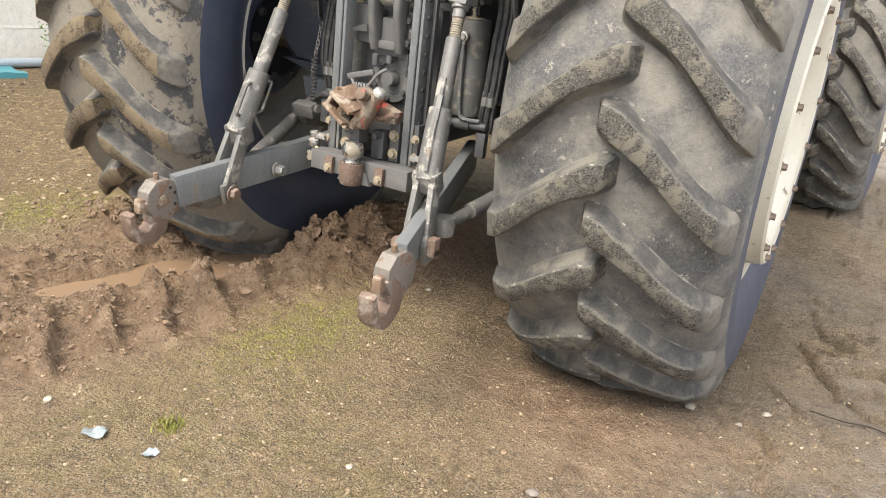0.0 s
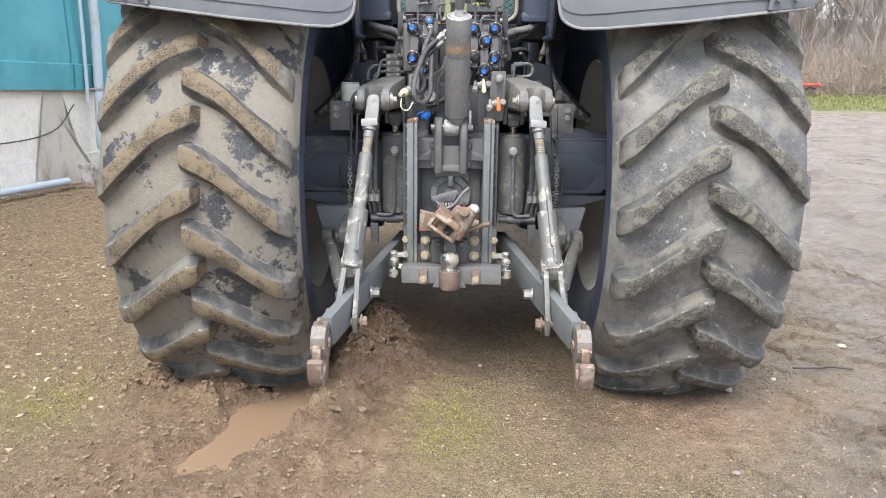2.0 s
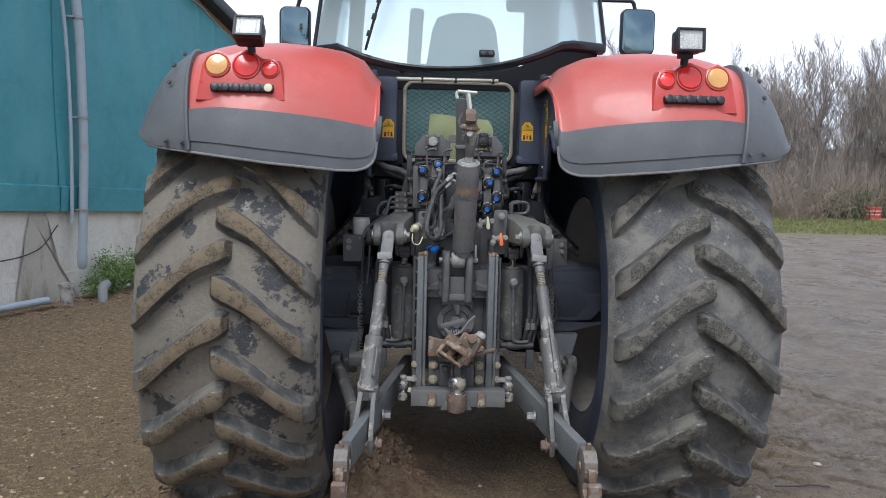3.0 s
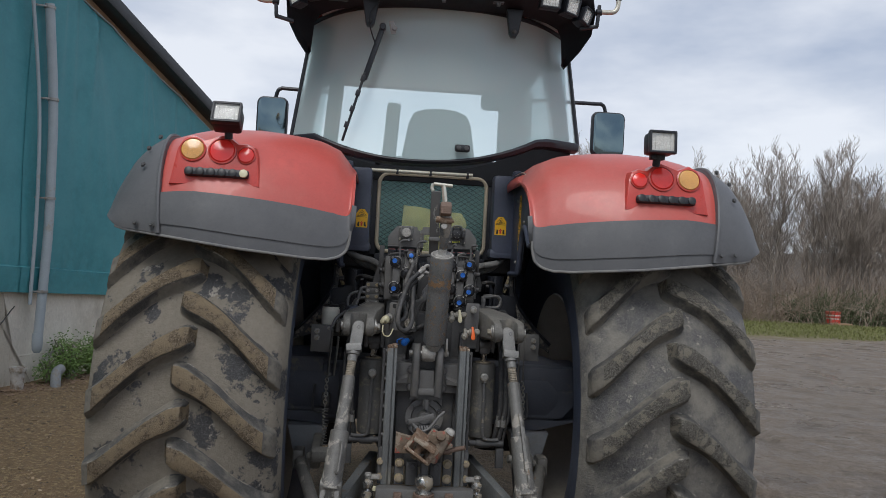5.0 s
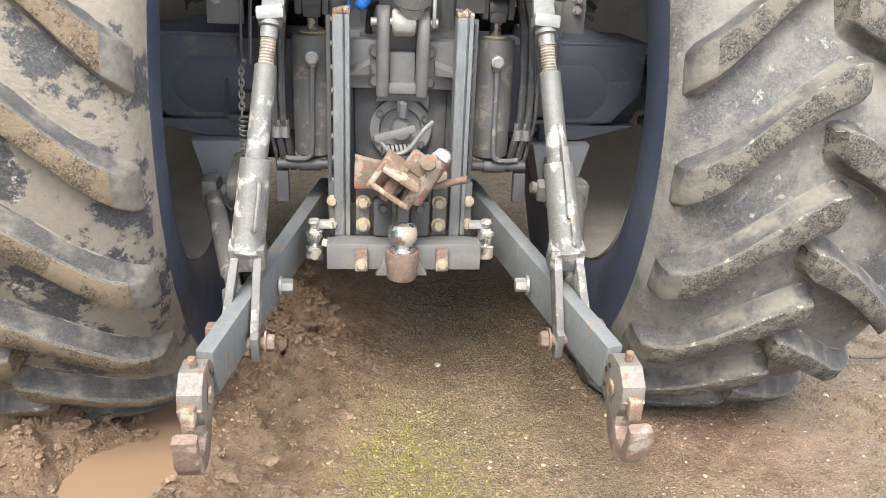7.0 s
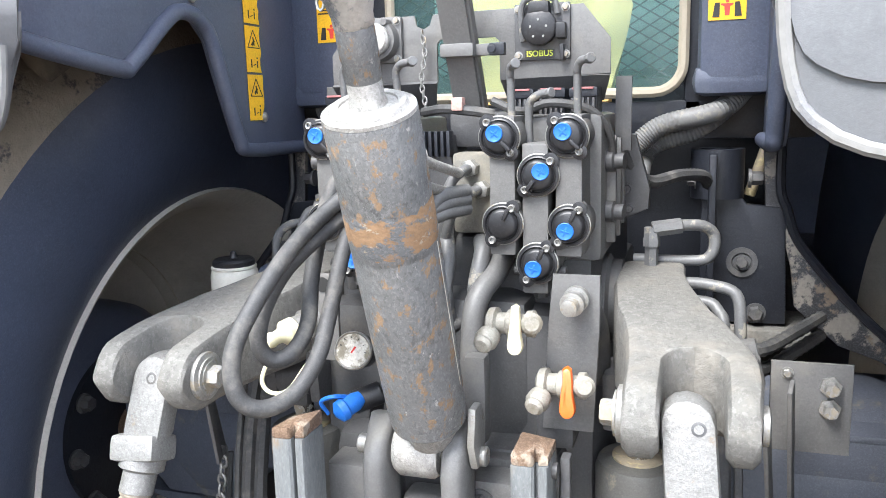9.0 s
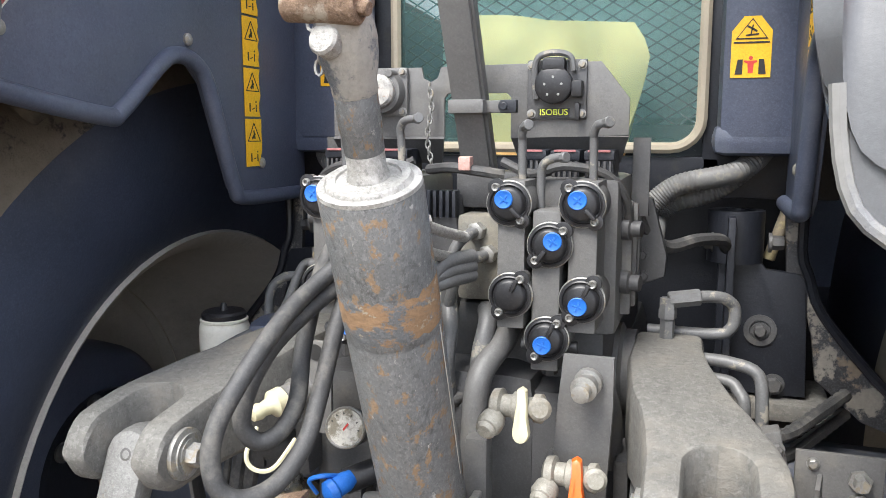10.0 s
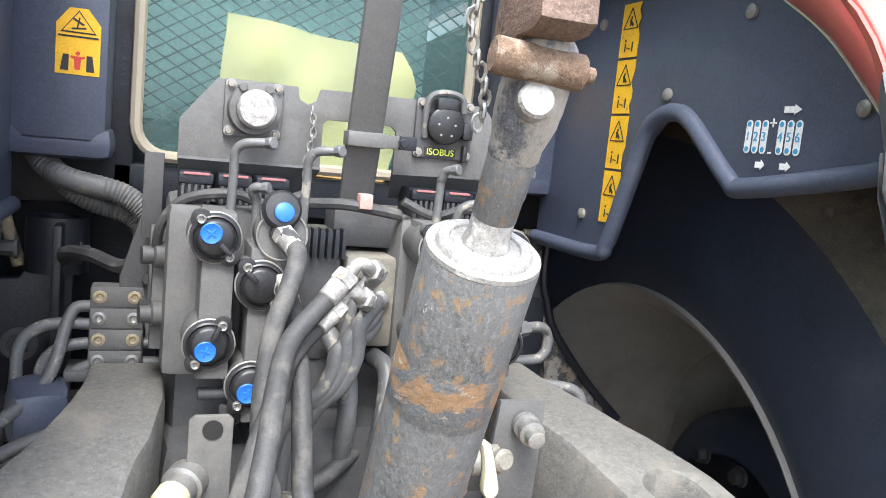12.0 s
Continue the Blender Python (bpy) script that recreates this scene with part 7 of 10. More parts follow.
    for s, low, top, stalk, cover in ((-1, (-0.903, -0.5, 2.835), (-0.935, -0.5, 2.99), [(-0.893, -0.5, 2.79), (-0.885, -0.5, 2.75), (-0.868, -0.5, 2.724), (-0.835, -0.5, 2.715), (-0.785, -0.5, 2.717)], 0.3),
                                      (1, (0.846, -0.5, 2.89), (0.850, -0.5, 3.035), [(0.845, -0.5, 2.85), (0.842, -0.5, 2.815), (0.828, -0.5, 2.792), (0.80, -0.5, 2.785), (0.752, -0.5, 2.784)], 0.45)):
        low, top = Vector(low), Vector(top)
        way_ = top - low
        n_ = way_.length
        bm = B()
        lathe(bm, low, way_, [(n_ * cover, 0.046), (n_ * 0.72, 0.045), (n_ * 0.88, 0.040), (n_ * 0.97, 0.026), (n_, 0.004)], 24)
        bea = part("beacon", bm, beacon_amber, cab, "amber warning beacon on a bent arm")
        bm = B()
        lathe(bm, low, way_, [(-0.012, 0.018), (-0.005, 0.034), (0.02, 0.047), (n_ * cover, 0.049), (n_ * cover + 0.004, 0.040)], 24)
        rod(bm, low - way_ * 0.08, Vector(stalk[0]) + Vector((0, 0, -0.005)), 0.014)
        part("base", bm, black, bea)
        bm = B()
        tube(bm, stalk, 0.0115, 10, 5)
        part("arm", bm, alu, bea)
        bm = B()
        e_ = Vector(stalk[-1])
        slab(bm, e_ + Vector((0, 0, 0.032)), e_ + Vector((s * -0.008, 0, -0.075)), 0.02, 0.016)
        slab(bm, e_ + Vector((s * -0.002, 0, -0.07)), e_ + Vector((s * -0.085, 0.03, -0.082)), 0.02, 0.016)
        rod(bm, e_ + Vector((s * -0.016, 0, -0.004)), e_ + Vector((s * 0.012, 0, -0.002)), 0.016)
        part("bracket", bm, black, bea)
    bm = B()
    rod(bm, (0.45, 0.0, 2.95), (0.44, 0.0, 3.9), 0.003)
    part("aerial", bm, black, cab)
    # bonnet ahead, below the windscreen
    bm = B()
    box(bm, (cx, 2.3, 1.55), (0.8, 2.2, 0.6), bevel=0.1)
    part("bonnet", bm, red, tractor, "red engine bonnet")


build_cab()


# chassis and axle ---------------------------------------------------
def build_chassis():
    bm = B()
    box(bm, (0, 0.5, 0.98), (0.42, 2.2, 0.62), bevel=0.04)
    box(bm, (0, -0.45, 0.86), (0.34, 0.4, 0.5), bevel=0.03)
    box(bm, (0, -0.30, 1.22), (0.40, 0.5, 0.34), bevel=0.04)
    box(bm, (0, -0.5, 1.20), (0.24, 0.22, 0.22), bevel=0.04)
    housing = part("rear_housing", bm, dark_grey, tractor, "dark grey cast transmission housing")
    # rear face castings between the posts
    bm = B()
    plate(bm, [(-0.125, 0.62), (0.125, 0.62), (0.13, 0.95), (0.11, 1.10), (-0.11, 1.10), (-0.13, 0.95)], "y", -0.665, 0.06, 0.012)
    part("rear_cover", bm, dark_grey, housing)
    for s in (-1, 1):
        bm = B()
        plate(bm, [(s * 0.052, 0.968), (s * 0.062, 0.960), (s * 0.148, 0.960), (s * 0.148, 1.088), (s * 0.062, 1.088), (s * 0.052, 1.080)], "y", -0.712, 0.06, 0.007)
        lug_ = part("top_link_flange", bm, grey, housing)
        bm = B()
        wedge = [(-0.705, 1.030), (-0.705, 1.004), (-0.755, 1.000), (-0.758, 1.016)]
        plate(bm, wedge, "x", s * 0.085, s * 0.066, 0.003)
        for v in bm.verts:
            v.co.z += 0.35 * (0.118 - abs(v.co.x)) * (1 if v.co.z > 1.012 else 0.1)
            v.co.y += max(0.0, 0.112 - abs(v.co.x)) * 0.8 if v.co.y < -0.73 else 0
        part("gusset", bm, grey, lug_)
        bm = B()
        for x, z in ((0.072, 1.058), (0.072, 0.981)):
            hexbolt(bm, (s * x, -0.712, z), (0, -1, 0), 0.0145, 0.013)
        each("bolt", bm, dark_grey, lug_)
        bm = B()
        rings = []
        for y, z, h in ((-0.715, 0.945, 0.030), (-0.728, 0.985, 0.030), (-0.738, 1.03, 0.031), (-0.744, 1.075, 0.034), (-0.742, 1.115, 0.040), (-0.736, 1.145, 0.038), (-0.73, 1.165, 0.026), (-0.728, 1.176, 0.010)):
            rings.append([bm.verts.new((s * 0.052 + 0.0175 * math.copysign(abs(math.cos(t)) ** 0.6, math.cos(t)), y + h * math.copysign(abs(math.sin(t)) ** 0.8, math.sin(t)), z)) for t in (2 * math.pi * (q + 0.5) / 18 for q in range(18))])
        for p_, q_ in zip(rings, rings[1:]):
            for q in range(18):
                bm.faces.new((p_[q], p_[(q + 1) % 18], q_[(q + 1) % 18], q_[q]))
        bm.faces.new(rings[0])
        bm.faces.new(rings[-1])
        part("clevis_cheek", bm, grey, housing, angle=70)
    bm = B()
    box(bm, (0, -0.70, 1.01), (0.07, 0.05, 0.1), bevel=0.01)
    box(bm, (0, -0.71, 0.965), (0.1, 0.05, 0.03), bevel=0.006)
    part("cover_rib", bm, grey, housing)
    # drive shaft guard disc
    bm = B()
    lathe(bm, (0, -0.665, 0.845), (0, -1, 0), [(0, 0.085), (0.02, 0.085), (0.022, 0.06), (0.008, 0.055), (0.006, 0.03), (0.05, 0.024), (0.05, 0.0)], 32)
    disc = part("shaft_cover", bm, grey, housing)
    bm = B()
    for k in range(6):
        t = k * math.pi / 3 + 0.4
        hexbolt(bm, (math.cos(t) * 0.072, -0.687, 0.845 + math.sin(t) * 0.072), (0, -1, 0), 0.009, 0.008)
    each("bolt", bm, dark_grey, disc)
    bm = B()
    plate(bm, [(-0.07, 0.925), (0.05, 0.925), (0.075, 0.90), (0.075, 0.945), (0.03, 0.955), (-0.06, 0.955)], "y", -0.705, 0.035, 0.005)
    rod(bm, (0.0, -0.71, 0.93), (0.0, -0.71, 0.90), 0.012)
    part("shield_bracket", bm, grey, housing)
    # trumpets to the wheels
    for s in (-1, 1):
        bm = B()
        box(bm, (s * 0.42, -0.17, 0.90), (0.44, 0.34, 0.3), bevel=0.05)
        box(bm, (s * 0.63, -0.19, 0.99), (0.30, 0.30, 0.12), bevel=0.012)
        lathe(bm, (s * 0.4, -0.19, 0.90), (s, 0, 0), [(0, 0.19), (0.22, 0.19), (0.34, 0.15), (0.40, 0.13), (0.41, 0.09), (0.44, 0.09)], 28)
        plate(bm, [(s * 0.47, 0.80), (s * 0.70, 0.80), (s * 0.79, 0.90), (s * 0.79, 0.94), (s * 0.47, 0.94)], "y", -0.36, 0.08, 0.01)
        ax = part("axle_housing", bm, axle_mat, tractor, "blue-black painted axle housing")
        bm = B()
        plate(bm, [(s * 0.48, 0.935), (s * 0.79, 0.935), (s * 0.79, 1.045), (s * 0.48, 1.045)], "y", -0.36, 0.012, 0.004)
        box(bm, (s * 0.635, -0.20, 1.05), (0.33, 0.32, 0.012), bevel=0.004)
        part("cover_plate", bm, axle_mat, ax)
        bm = B()
        rod(bm, (s * 0.8, AXLE_Y, AXLE_Z), (s * 1.02, AXLE_Y, AXLE_Z), 0.05)
        part("axle_shaft", bm, rusty, ax, "muddy brown axle shaft")
        bm = B()
        plate(bm, [(s * 0.47, 0.79), (s * 0.79, 0.79), (s * 0.60, 0.74), (s * 0.47, 0.735)], "y", -0.345, 0.06, 0.004)
        part("lower_panel", bm, axle_mat, ax)
        # pale wedge panel below
        bm = B()
        plate(bm, [(s * 0.44, 0.735), (s * 0.63, 0.735), (s * 0.60, 0.62), (s * 0.56, 0.55), (s * 0.52, 0.50), (s * 0.47, 0.60)], "y", -0.40, 0.16, 0.01)
        part("side_panel", bm, mat("pale_grey_panel_paint", (0.2, 0.21, 0.225), 0.5, vary=0.1, dirt=(0.2, 0.175, 0.14), amount=0.35, dirt_scale=6, sharp=0.4), ax)
        bm = B()
        box(bm, (s * 0.455, -0.40, 0.86), (0.04, 0.05, 0.06), bevel=0.006)
        box(bm, (s * 0.47, -0.40, 0.815), (0.07, 0.05, 0.012), bevel=0.003)
        tube(bm, [(s * 0.51, -0.41, 0.93), (s * 0.515, -0.42, 0.83), (s * 0.50, -0.42, 0.805), (s * 0.46, -0.42, 0.80)], 0.006, 6, 4)
        part("sensor", bm, dark_grey, ax)
        # upright black bracket with the diagonal brace
        bm = B()
        x = lambda v: s * v
        plate(bm, [(x(0.335), 1.18), (x(0.48), 1.18), (x(0.472), 1.37), (x(0.462), 1.385), (x(0.41), 1.39), (x(0.395), 1.41), (x(0.393), 1.475), (x(0.335), 1.475)], "y", -0.19, 0.02, 0.004)
        lathe(bm, (s * 0.36, -0.17, 1.40), (0, 0, 1), [(0, 0.045), (0.085, 0.045), (0.085, 0.03), (0.02, 0.03)], 24)
        box(bm, (s * 0.352, -0.225, 1.34), (0.012, 0.06, 0.28), bevel=0.003)
        br = part("cab_support", bm, black, tractor, "black steel cab support bracket")
        bm = B()
        lathe(bm, (s * 0.405, -0.19, 1.289), (0, -1, 0), [(0, 0.026), (0.004, 0.026), (0.004, 0.017), (0.001, 0.016)], 24)
        hexbolt(bm, (s * 0.405, -0.192, 1.289), (0, -1, 0), 0.010, 0.01)
        hexbolt(bm, (s * 0.43, -0.192, 1.20), (0, -1, 0), 0.013, 0.012)
        hexbolt(bm, (s * 0.325, -0.21, 1.435), (-s, 0, 0), 0.012, 0.012)
        hexbolt(bm, (s * 0.41, -0.19, 1.435), (s, 0, 0), 0.012, 0.02)
        each("bolt", bm, dark_grey, br)
        bm = B()
        web = [(0.433, 1.50), (0.461, 1.50), (0.462, 1.419), (0.474, 1.382), (0.491, 1.332), (0.536, 1.272), (0.595, 1.206), (0.66, 1.145), (0.66, 1.10), (0.634, 1.121), (0.565, 1.146), (0.493, 1.211), (0.484, 1.281), (0.468, 1.34), (0.44, 1.38)]
        plate(bm, [(s * x_, z_) for x_, z_ in web], "y", -0.185, 0.014, 0.003)
        brace = part("brace", bm, mat("scuffed_black_brace", (0.035, 0.036, 0.04), 0.5, rust=(0.2, 0.16, 0.12), rust_amount=0.12, rust_scale=14, vary=0.3, dirt=(0.24, 0.22, 0.19), amount=0.2, dirt_scale=18, sharp=0.06, fleck=0.5), br, "scuffed black curved brace with rust")
        bm = B()
        tube(bm, [(s * x_, -0.192, z_) for x_, z_ in web[1:8]], 0.008, 8, 5)
        part("brace_rim", bm, black, brace)
        bm = B()
        box(bm, (s * 0.42, -0.14, 1.16), (0.2, 0.16, 0.03), bevel=0.006)
        part("foot", bm, arm_mat, br)
        bm = B()
        rod(bm, (s * 0.445, -0.14, 1.50), (s * 0.415, -0.14, 1.40), 0.010)
        rod(bm, (s * 0.43, -0.15, 1.50), (s * 0.46, -0.15, 1.50), 0.008)
        part("latch_rod", bm, brass, br)
        # shelf plate with oil couplings
        bm = B()
        plate(bm, [(s * 0.43, 1.10), (s * 0.53, 1.10), (s * 0.53, 1.225), (s * 0.43, 1.225)], "y", -0.545, 0.008, 0.003)
        sp = part("coupling_plate", bm, grey, tractor)
        bm = B()
        for z in (1.195, 1.165):
            lathe(bm, (s * 0.503, -0.545, z), (0, -1, 0), [(0, 0.014), (0.006, 0.014), (0.006, 0.009), (0.02, 0.009), (0.02, 0.004)], 6)
        hexbolt(bm, (s * 0.45, -0.546, 1.21), (0, -1, 0), 0.006, 0.004)
        each("nipple", bm, zinc, sp)
        bm = B()
        box(bm, (s * 0.405, -0.56, 1.225), (0.022, 0.03, 0.06), (0, -14 * s, 0), 0.004)
        hexbolt(bm, (s * 0.405, -0.577, 1.235), (0, -1, 0), 0.007, 0.006)
        part("hose_clip", bm, grey, sp)
        bm = B()
        for z in (1.195, 1.225):
            tube(bm, [(s * 0.33, -0.45, z), (s * 0.38, -0.52, z + 0.005), (s * 0.42, -0.5, z), (s * 0.47, -0.40, z - 0.002), (s * 0.52, -0.3, z)], 0.0105, 8, 10, ribs=0.0015)
        part("corrugated_hose", bm, hose_mat, sp)


build_chassis()


# lower linkage ------------------------------------------------------
def build_lower(s):
    lx = lambda y: 0.353 + (-0.918 - y) * 0.262
    top = lambda y: 0.57 + (y + 0.784) * 0.158
    a, b = (s * lx(-0.42), -0.42, top(-0.42) - 0.055), (s * lx(-1.30), -1.30, top(-1.30) - 0.05)
    bm = B()
    slab(bm, a, b, 0.042, 0.115, 0.006)
    for q in (-0.62, -0.70, -0.80):
        lathe(bm, (s * lx(q), q, top(q) - 0.002), (0, 0, 1), [(0, 0.008), (0.004, 0.008), (0.005, 0.004)], 10)
    link = part("lower_link", bm, steel_blue, tractor, "worn blue-grey lower link arm")
    # inner nut
    bm = B()
    hexbolt(bm, (s * (lx(-0.918) - 0.021), -0.918, 0.475), (-s, 0, 0), 0.02, 0.03)
    part("nut", bm, zinc, link)
    # hook end
    x0 = s * (lx(-1.36))
    bm = B()
    plate(bm, [(-1.285, 0.375), (-1.27, 0.42), (-1.285, 0.465), (-1.33, 0.49), (-1.385, 0.488), (-1.42, 0.455), (-1.425, 0.41), (-1.40, 0.37), (-1.34, 0.345)], "x", x0 - s * 0.028, s * 0.054, 0.008)
    part("hook_boss", bm, mat("worn_boss_steel", (0.2, 0.178, 0.155), 0.6, metal=0.2, rust=(0.2, 0.12, 0.08), rust_amount=0.25, rust_scale=18, vary=0.3, bump=0.4), link, "worn hook boss plate")
    bm = B()
    claw = [(-1.345, 0.40), (-1.33, 0.35), (-1.345, 0.31), (-1.38, 0.28), (-1.42, 0.272), (-1.46, 0.29), (-1.487, 0.325), (-1.495, 0.39), (-1.472, 0.398), (-1.462, 0.355), (-1.45, 0.325), (-1.42, 0.325), (-1.40, 0.345), (-1.40, 0.385), (-1.43, 0.42), (-1.40, 0.44)]
    plate(bm, claw, "x", x0 - s * 0.027, s * 0.054, 0.010)
    part("hook", bm, hook_mat, link, "rusty open coupling hook")
    bm = B()
    lathe(bm, (x0 - s * 0.03, -1.36, 0.42), (-s, 0, 0), [(0, 0.02), (0.006, 0.02), (0.007, 0.012)], 16)
    part("latch_button", bm, rusty, link)
    bm = B()
    rod(bm, (x0, -1.36, 0.48), (x0, -1.365, 0.512), 0.009)
    part("latch_pin", bm, rusty, link)
    bm = B()
    box(bm, (x0, -1.43, 0.41), (0.03, 0.03, 0.05), bevel=0.006)
    part("latch", bm, rusty, link)
    # black discs paint the dark of holes onto the solid boss
    bm = B()
    for y, z in ((-1.31, 0.44), (-1.33, 0.46), (-1.31, 0.40)):
        lathe(bm, (x0 - s * 0.029, y, z), (-s, 0, 0), [(0, 0.006), (0.002, 0.006)], 10)
    each("hole", bm, ink, link)
    # lift rod
    p_top, p_bot = Vector((s * 0.328, -0.845, 1.20)), Vector((s * 0.388, -1.062, 0.635))
    way = (p_bot - p_top).normalized()
    at = lambda z: p_top + (p_bot - p_top) * ((1.20 - z) / 0.565)
    bm = B()
    q0, q1 = at(1.145), at(1.03)
    rings = 17
    lathe(bm, q0, q1 - q0, [((q1 - q0).length * k / (2 * rings), 0.0175 + (0.0018 if k % 2 else 0)) for k in range(2 * rings + 1)], 16)
    screw = part("lift_rod", bm, mat("dirty_thread_steel", (0.2, 0.178, 0.142), 0.6, metal=0.3, vary=0.3, dirt=(0.26, 0.225, 0.175), amount=0.35, dirt_scale=20), tractor, "threaded lift rod")
    bm = B()
    rod(bm, at(1.045), at(0.62), 0.0265, 0.0265, 24)
    part("sleeve", bm, rod_mat, screw, "scuffed grey tube sleeve")
    bm = B()
    rod(bm, at(0.835), at(0.62), 0.038, 0.041, 24, 0.1)
    part("lower_sleeve", bm, rod_mat, screw, "scuffed grey lower sleeve")
    bm = B()
    if s < 0:
        for e in (-1, 1):
            d = Vector((0.018, e * 0.062, 0))
            tube(bm, [at(0.80) + d * 0.5, at(0.795) + d, at(0.77) + d * 1.05, at(0.72) + d * 1.05, at(0.695) + d, at(0.69) + d * 0.5], 0.006, 8, 4)
    else:
        d = Vector((0.012, -0.045, 0))
        tube(bm, [at(0.93) + d * 0.6, at(0.80) + d, at(0.70) + d * 1.05, at(0.66) + d], 0.007, 8, 4)
        slab(bm, at(0.88) + Vector((0.01, -0.035, 0)), at(0.72) + Vector((0.008, -0.045, 0)), 0.018, 0.018, 0.003)
    part("handle", bm, rod_mat, screw)
    # top clevis
    bm = B()
    c = at(1.2)
    plate(bm, [(1.172, -0.027), (1.172, 0.027), (1.25, 0.027), (1.262, 0.023), (1.27, 0.013), (1.273, 0.0), (1.27, -0.013), (1.262, -0.023), (1.25, -0.027)], "y", 0, 0.036, 0.008)
    for v in bm.verts:
        z_, x_ = v.co.x, v.co.z
        v.co = Vector((s * 0.324 + x_ + s * (1.2 - z_) * 0.09, -0.862 + v.co.y - (1.25 - z_) * 0.33 + 0.005, z_))
    clevis = part("top_clevis", bm, white_paint, screw, "worn pale steel clevis block")
    bm = B()
    lathe(bm, (s * 0.324 + 0.006, -0.857, 1.246), (0, -1, 0.33), [(-0.004, 0.0075), (0.0015, 0.0075), (0.002, 0.005), (-0.001, 0.004), (-0.001, 0.0)], 14)
    part("grease_nipple", bm, dark_grey, clevis)
    bm = B()
    box(bm, at(1.158) + Vector((0, -0.006, 0)), (0.066, 0.05, 0.034), (-20, s * 5, 0), 0.008)
    lathe(bm, at(1.15), way, [(0, 0.028), (0.02, 0.028), (0.024, 0.021), (0.05, 0.021)], 20)
    part("pivot_block", bm, white_paint, screw, "worn pale steel pivot block")
    # bottom fork
    bm = B()
    f0 = at(0.64)
    f1 = Vector((s * lx(-1.13), -1.13, 0.42))
    for e in (-1, 1):
        d = Vector((e * 0.037, 0, 0))
        slab(bm, f0 + d * 0.7 + Vector((0, 0, -0.01)), f1 + d, 0.021, 0.052, 0.006, (0, -1, 0.3))
        box(bm, f1 + d + Vector((e * 0.002, 0, 0)), (0.022, 0.058, 0.075), (15, 0, 0), 0.008)
    box(bm, f0 + Vector((0, 0, -0.02)), (0.088, 0.054, 0.07), (18, 0, 0), 0.01)
    fork = part("bottom_fork", bm, rod_mat, screw, "grey cast fork round the link")
    bm = B()
    rod(bm, f1 + Vector((-0.075, 0, 0.0)), f1 + Vector((0.075, 0, 0.0)), 0.015)
    hexbolt(bm, f1 + Vector((-s * 0.06, 0, 0)), (-s, 0, 0), 0.022, 0.02)
    box(bm, f1 + Vector((s * 0.06, 0, 0.02)), (0.03, 0.04, 0.06), bevel=0.006)
    part("fork_pin", bm, hook_mat, screw)
    # stabiliser
    bm = B()
    c0, c1 = Vector((s * 0.43, -1.0, 0.47)), Vector((s * 0.57, -0.48, 0.60))
    rod(bm, c0, c0 + (c1 - c0) * 0.25, 0.02)
    rod(bm, c0 + (c1 - c0) * 0.22, c1, 0.027)
    lathe(bm, c0 - Vector((0, 0, 0.03)), (0, 0, 1), [(0, 0.035), (0.06, 0.035)], 16)
    box(bm, c1, (0.05, 0.10, 0.09), bevel=0.015)
    part("stabiliser", bm, rod_mat, tractor, "grey telescopic stabiliser bar")
    bm = B()
    plate(bm, [(-0.62, 0.64), (-0.52, 0.68), (-0.40, 0.70), (-0.36, 0.60), (-0.46, 0.55), (-0.56, 0.57)], "x", s * 0.47, s * 0.04, 0.01)
    box(bm, (s * 0.455, -0.60, 0.645), (0.10, 0.05, 0.06), (20, 0, 0), 0.015)
    rod(bm, (s * 0.39, -0.60, 0.655), (s * 0.52, -0.58, 0.63), 0.018)
    part("stabiliser_bracket", bm, arm_mat, tractor)
    # spring, chain and steering arm behind the rod
    bm = B()
    pts = []
    for k in range(150):
        t = k * 0.55
        pts.append((s * 0.455 + 0.011 * math.cos(t), -0.56 + 0.011 * math.sin(t), 0.845 - k * 0.0012))
    tube(bm, pts, 0.0028, 5, smooth=False)
    part("spring", bm, rod_mat, tractor)
    for k in range(9):
        bm = B()
        z = 0.985 - k * 0.016
        ring = [(0.0075 * math.cos(t), 0.0125 * math.sin(t)) for t in np.linspace(0, 2 * math.pi, 11)]
        tube(bm, [(s * 0.458 + (u if k % 2 else 0), -0.52 - k * 0.004 + (0 if k % 2 else u), z + w) for u, w in ring], 0.0026, 5, smooth=False)
        if k == 0:
            chain = part("chain", bm, zinc, tractor, "galvanised steel chain")
        else:
            part("chain_link", bm, zinc, chain)
    bm = B()
    slab(bm, (s * 0.44, -0.60, 1.21), (s * 0.455, -0.53, 0.99), 0.006, 0.03, 0.002)
    slab(bm, (s * 0.41, -0.63, 1.18), (s * 0.425, -0.58, 1.0), 0.006, 0.022, 0.002)
    rod(bm, (s * 0.452, -0.545, 1.0), (s * 0.44, -0.545, 1.0), 0.009)
    part("chain_strap", bm, grey, tractor)


def shifted(build, s, dx):
    """Builds one side and moves what was added to the tractor by dx."""
    before = set(tractor.children)
    build(s)
    for o in tractor.children:
        if o not in before:
            o.location.x += dx


shifted(build_lower, -1, 0.01)
shifted(build_lower, 1, 0.01)


